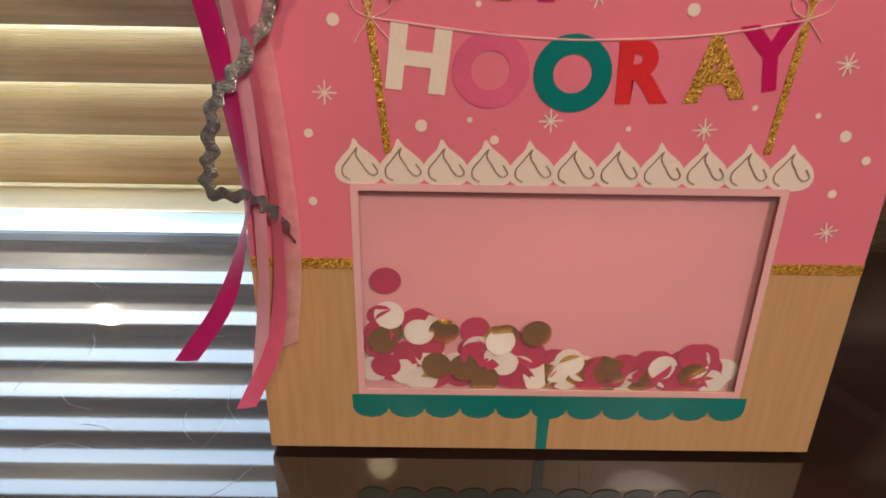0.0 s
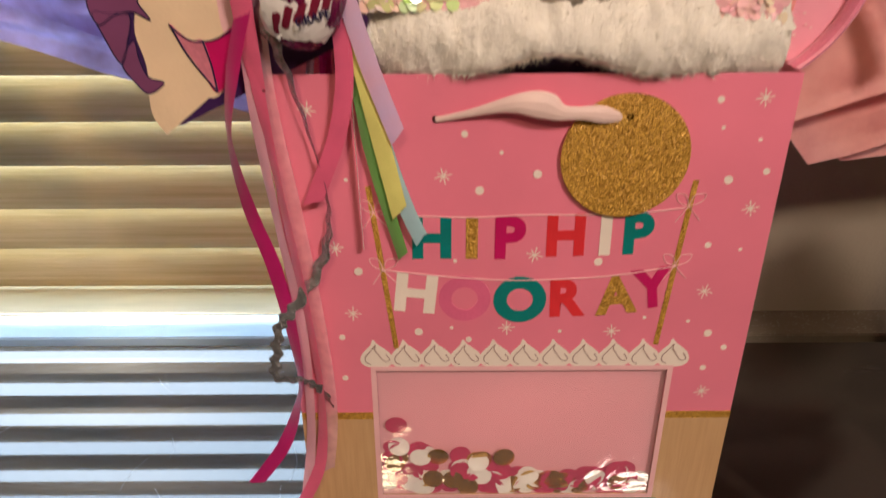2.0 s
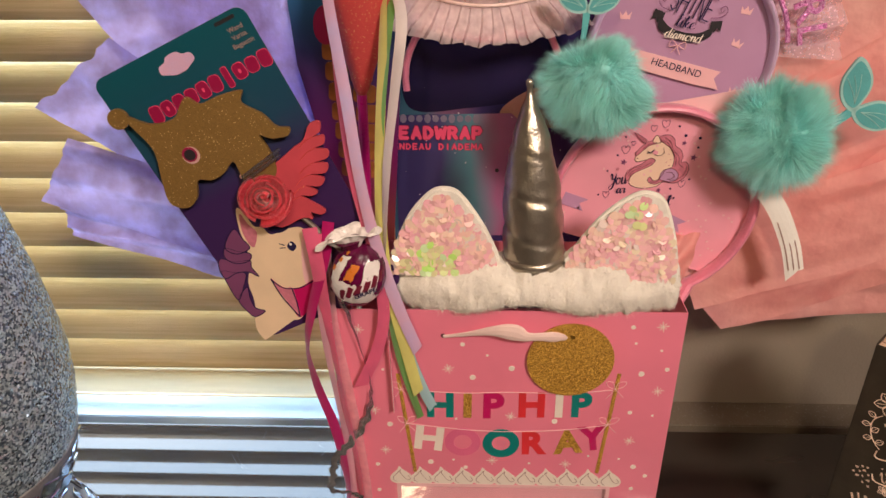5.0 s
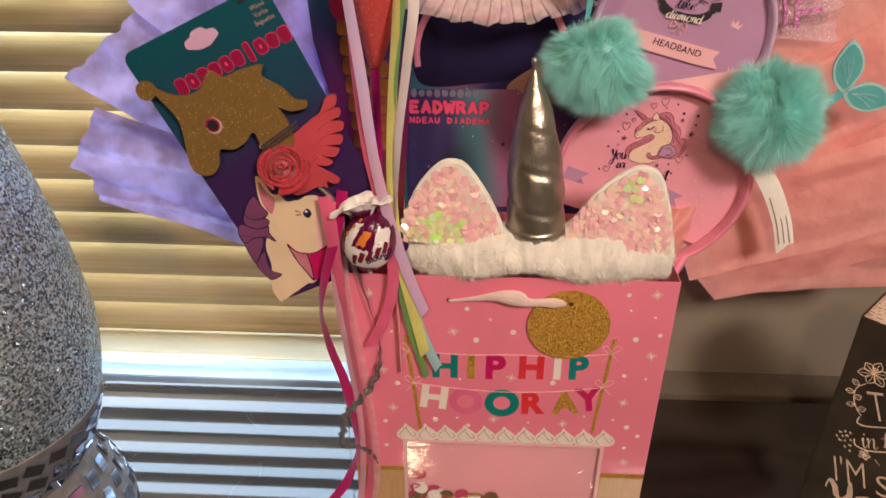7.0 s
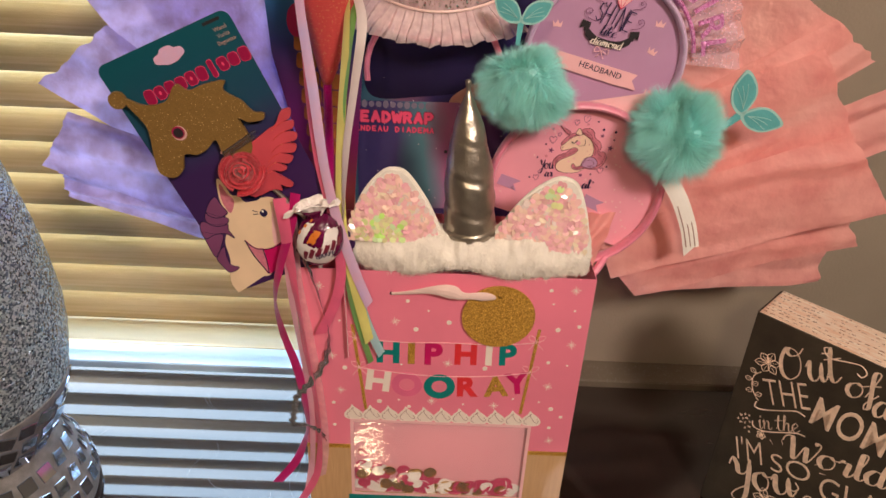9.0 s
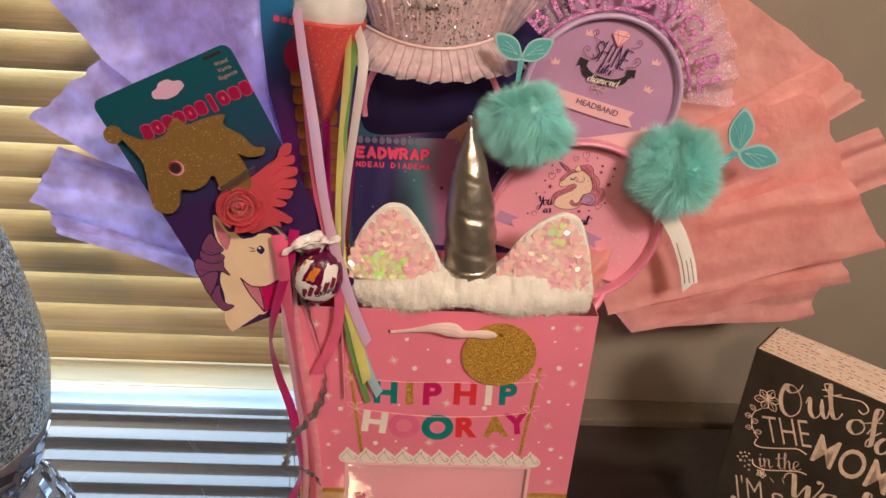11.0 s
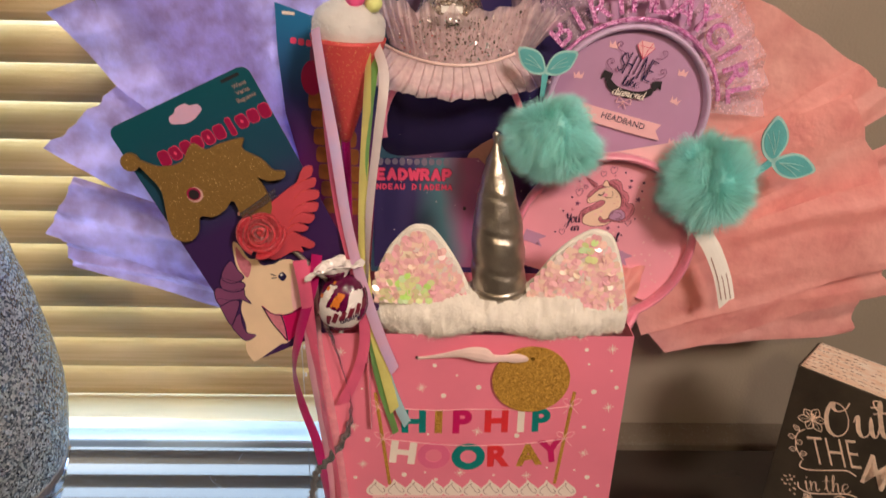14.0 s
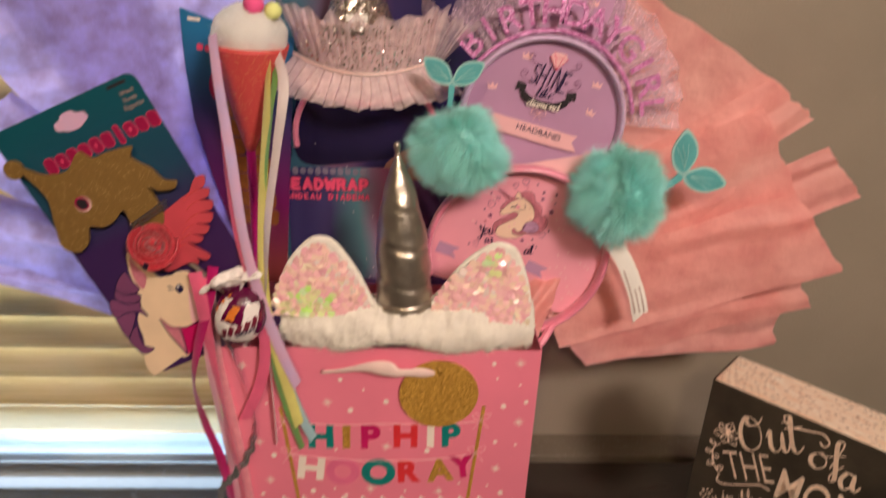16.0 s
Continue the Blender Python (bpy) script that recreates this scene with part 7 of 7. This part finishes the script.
# ---- mirror mosaic vase with feathers ----
vase = thing("mosaic_vase", pose(-0.473, 0.315, 0.0), "tall silver crushed-glass vase with mirror mosaic base and feathers", "vase")
body = [(0.086, 0.098), (0.103, 0.135), (0.1165, 0.175), (0.1245, 0.215), (0.1275, 0.26), (0.1225, 0.315), (0.112, 0.38), (0.098, 0.44), (0.076, 0.51), (0.052, 0.57), (0.048, 0.60), (0.052, 0.615), (0.045, 0.612), (0.04, 0.57)]
prof = [(v.x, v.y) for v in spline([(r, z, 0) for r, z in body], 6)]
bm = lathe(prof, 96)
for v in bm.verts:
    k = noise.noise(v.co * 240)
    v.co += Vector((v.co.x, v.co.y, 0)).normalized() * 0.0012 * k * (1 if v.co.z > 0.16 else 0)
smooth(part("body", bm, M_crush, vase, "silver crushed-glass body"))
part("mosaic_band", lathe([(0.0868, 0.0975), (0.1035, 0.134), (0.1172, 0.1735), (0.1185, 0.178), (0.116, 0.18)], 96, False), M_grout, vase, "silver grout")
foot = [(0.084, 0.103), (0.092, 0.085), (0.106, 0.055), (0.117, 0.028), (0.121, 0.008), (0.119, 0.0)]
part("foot", lathe([(0.119, 0.0), (0.121, 0.008), (0.117, 0.028), (0.106, 0.055), (0.092, 0.085), (0.084, 0.103), (0.07, 0.104)], 96), M_grout, vase, "silver grout foot")
tile_bm = box((-0.0088, -0.0012, -0.0088), (0.0088, 0.0012, 0.0088), 0.0006, 1)
tile_me = bpy.data.meshes.new("mirror_tile")
tile_bm.to_mesh(tile_me)
tile_bm.free()
tile_me.materials.append(M_mirror)
rt = random.Random(9)
for r0, z0, r1, z1 in ((0.089, 0.1025, 0.0985, 0.1225), (0.0995, 0.1255, 0.1085, 0.1465), (0.1095, 0.1495, 0.1165, 0.171), (0.1195, 0.016, 0.1125, 0.037), (0.1115, 0.0405, 0.102, 0.062), (0.1008, 0.0655, 0.0905, 0.087)):
    rm, zm = (r0 + r1) / 2, (z0 + z1) / 2
    slope = math.degrees(math.atan2(r1 - r0, z1 - z0))
    n = int(2 * math.pi * rm / 0.0235)
    off = rt.random()
    for k in range(n):
        if z0 > 0.15 and rt.random() < 0.2:
            continue
        a = 360 * (k + off) / n
        o = part("mirror_tile", tile_me, None, vase)
        o.matrix_local = Matrix.Rotation(radians(a), 4, "Z") @ pose(0, -rm - 0.0012, zm) @ pose(0, 0, 0, slope + rt.uniform(-4, 4), rt.uniform(-14, 14) + 12, rt.uniform(-4, 4))
# feathers
q = np.random.RandomState(14)
for k, (ang, reach, rise) in enumerate(((-6, 0.27, 0.07), (-16, 0.25, 0.12), (6, 0.23, 0.10), (-2, 0.21, 0.14), (-28, 0.24, 0.09), (28, 0.22, 0.12), (-40, 0.2, 0.1), (60, 0.18, 0.15), (150, 0.2, 0.14), (200, 0.2, 0.12), (100, 0.2, 0.2), (4, 0.2, 0.2))):
    c, s = math.cos(radians(ang)), math.sin(radians(ang))
    path = spline([(0.01 * c, 0.01 * s, 0.5), (0.04 * c, 0.04 * s, 0.62), (0.12 * c, 0.12 * s, 0.60 + rise * 0.9), (reach * 0.66 * c, reach * 0.66 * s, 0.625 + rise), (reach * 0.86 * c, reach * 0.86 * s, 0.62 + rise * 0.75)], 10)
    f = part("feather", sweep(path, lambda u: 0.0012 * (1 - u) + 0.0003, 5), M_feather, vase, "dark grey feather")
    roots, tips = [], []
    for i in range(1000):
        t = 0.25 + 0.75 * q.rand()
        j = t * (len(path) - 1)
        p = path[int(j)].lerp(path[min(len(path) - 1, int(j) + 1)], j % 1)
        d = (path[min(len(path) - 1, int(j) + 1)] - path[max(0, int(j) - 1)]).normalized()
        w = Vector((-s, c, 0)) * (1 if q.rand() > 0.5 else -1)
        L = 0.075 * (1 - 0.5 * abs(t - 0.55)) * (0.6 + 0.5 * q.rand())
        roots.append(p)
        tips.append(p + (w * 0.7 + d * 0.75 + Vector((0, 0, -0.45 * q.rand()))) * L)
    part("vane", strands([tuple(p) for p in roots], [tuple(p) for p in tips], 0.00045), M_feather, f)

# ---- chalkboard block sign ----
sign = thing("block_sign", pose(0.395, 0.360, 0.0, 0, 0, -44.5), "black chalkboard-style wooden block sign with whitewashed edges", "sign")
part("block", box((0.001, 0.0015, 0.0), (0.259, 0.0625, 0.2855), 0.0015), M_signwood, sign, "whitewashed wood block")
part("face", box((0.0, -0.0008, 0.001), (0.26, 0.0016, 0.2845), 0.0006), M_signblack, sign, "matt black painted face")
part("side_face", box((-0.0008, 0.0018, 0.001), (0.0012, 0.062, 0.2845), 0.0005), M_signblack, sign, "matt black painted side")
rw = random.Random(5)
verts, faces = [], []
for row in range(9):
    u = 0.003
    while u < 0.256:
        L = rw.uniform(0.0015, 0.006)
        if rw.random() < (0.85 if u < 0.05 else 0.6):
            y = 0.0055 + row * 0.0066 + rw.uniform(-0.0008, 0.0008)
            h = rw.uniform(0.0004, 0.001)
            b0 = len(verts)
            verts += [(u, y - h, 0.28565), (u + L, y - h * 0.6, 0.28565), (u + L * 0.9, y + h, 0.28565), (u + 0.0004, y + h * 0.7, 0.28565)]
            faces.append((b0, b0 + 1, b0 + 2, b0 + 3))
        u += L + rw.uniform(0.001, 0.004)
weave = bpy.data.meshes.new("saw_mark")
weave.from_pydata(verts, [], faces)
part("saw_marked_top", weave, M_sawmark, sign, "brown saw marks in the whitewash")

for word in (("Out", 0.0645, 0.2525, 0.066, 0.041, 27, 0.03, 0.115), ("of", 0.1195, 0.2515, 0.037, 0.044, 24, 0.035, 0.11), ("a", 0.141, 0.2395, 0.02, 0.02, 16, 0.045, 0.11), ("in the", 0.0555, 0.164, 0.046, 0.021, 28, 0.03, 0.07),
             ("World", 0.118, 0.156, 0.107, 0.036, 15, 0.035, 0.125), ("You", 0.06, 0.0725, 0.084, 0.062, 28, 0.035, 0.13), ("Mi", 0.137, 0.061, 0.056, 0.042, 26, 0.04, 0.12)):
    brushed(*word, sign, M_chalk)
for txt, u, z, w, h, turn, kw in (("THE", 0.0535, 0.204, 0.047, 0.031, 24.5, dict(bold=-0.016)), ("MOM", 0.1205, 0.2035, 0.075, 0.037, 1.5, dict(bold=0.004, slant=0.1)),
                                  ("I'M", 0.0364, 0.108, 0.029, 0.031, 19, dict(bold=-0.016)), ("SO", 0.083, 0.115, 0.043, 0.024, 15, dict(bold=-0.013)),
                                  ("GLA", 0.146, 0.118, 0.06, 0.0305, 11, dict(bold=-0.01)), ("ARE", 0.0985, 0.056, 0.0225, 0.0142, 25, dict(bold=0.005))):
    o = wrote("sign_text", txt, 0.04, M_chalk, sign, u, z, 0.0011, turn, thick=0.0004, **kw)
    fit_box(o, w, h)


def chalk(pts, r=0.0006):
    part("chalk_line", sweep(spline([(u, -0.0011, z) for u, z in pts], 6), r, 4), M_chalk, sign)


# swashes round the words
chalk([(0.0275, 0.1765), (0.0275, 0.1695), (0.036, 0.17), (0.055, 0.181), (0.069, 0.1895), (0.079, 0.1885)], 0.00075)
chalk([(0.03, 0.149), (0.0335, 0.1425), (0.046, 0.144), (0.064, 0.155), (0.077, 0.163), (0.0855, 0.1645)], 0.00075)
chalk([(0.072, 0.2705), (0.079, 0.275), (0.0765, 0.28), (0.0725, 0.277), (0.08, 0.2695), (0.096, 0.2735), (0.109, 0.2765), (0.116, 0.2705), (0.113, 0.264), (0.108, 0.2665)], 0.0007)
chalk([(0.0935, 0.1), (0.0985, 0.094), (0.0945, 0.087), (0.088, 0.089)], 0.0008)
chalk([(0.0985, 0.0795), (0.105, 0.0745), (0.115, 0.0805), (0.117, 0.0905), (0.109, 0.091), (0.1065, 0.0815), (0.116, 0.071), (0.128, 0.0665)], 0.00075)


def petal(cx, cz, a, reach, wide, r=0.00045):
    """One pointed petal with its middle vein."""
    c, si = math.cos(a), math.sin(a)
    p = lambda f, w: (cx + reach * f * c - wide * w * si, cz + reach * f * si + wide * w * c)
    chalk([p(0.05, 0), p(0.45, 0.5), p(0.75, 0.42), p(1, 0)], r)
    chalk([p(0.05, 0), p(0.45, -0.5), p(0.75, -0.42), p(1, 0)], r)
    chalk([p(0.15, 0), p(0.5, 0.03), p(0.8, 0)], r * 0.7)


for cx, cz, reach, n, a0 in ((0.0262, 0.2305, 0.0145, 6, 0.35), (0.0435, 0.1365, 0.0062, 5, 0.2), (0.071, 0.053, 0.0165, 5, 0.75)):
    for k in range(n):
        petal(cx, cz, a0 + 2 * math.pi * k / n, reach * (1 if k % 2 else 0.88), reach * 0.55)
    for k in range(5):
        a = a0 + 0.5 + 0.4 * k
        chalk([(cx, cz), (cx + 0.4 * reach * math.cos(a), cz + 0.42 * reach * math.sin(a))], 0.0004)
        part("chalk_dot", flat(ellipse(cx + 0.42 * reach * math.cos(a), cz + 0.44 * reach * math.sin(a), reach * 0.045, n=8), 0.0003, 0.0011), M_chalk, sign)
chalk([(0.0225, 0.216), (0.0165, 0.207), (0.0175, 0.194), (0.0235, 0.1835), (0.029, 0.179)], 0.0005)
for u, z, a in ((0.0185, 0.211, 2.7), (0.0165, 0.202, 3.4), (0.0175, 0.194, 0.9), (0.0205, 0.1885, 3.6), (0.0235, 0.1835, 0.7)):
    petal(u, z, a, 0.0085, 0.005, 0.0004)
for k, (u, z) in enumerate(((0.0165, 0.149), (0.0205, 0.1525), (0.025, 0.1535), (0.023, 0.1485), (0.0195, 0.1455), (0.0145, 0.1425), (0.0185, 0.1395), (0.023, 0.1415), (0.0275, 0.1455), (0.0285, 0.139), (0.0245, 0.1345), (0.03, 0.1325))):
    part("chalk_dot", flat(blob([(u + (0.0014 + 0.0009 * (k % 3 == 0)) * (1 if j % 2 else 0.6) * math.cos(j * 0.9 + k), z + 0.0015 * (1 if j % 2 else 0.6) * math.sin(j * 0.9 + k)) for j in range(7)], 3), 0.0003, 0.0011), M_chalk, sign)
for k in range(6):
    a = radians(20 + 25 * k)
    chalk([(0.083 + 0.03 * math.cos(a), 0.122 + 0.02 * math.sin(a)), (0.083 + 0.036 * math.cos(a), 0.122 + 0.026 * math.sin(a))], 0.00035)
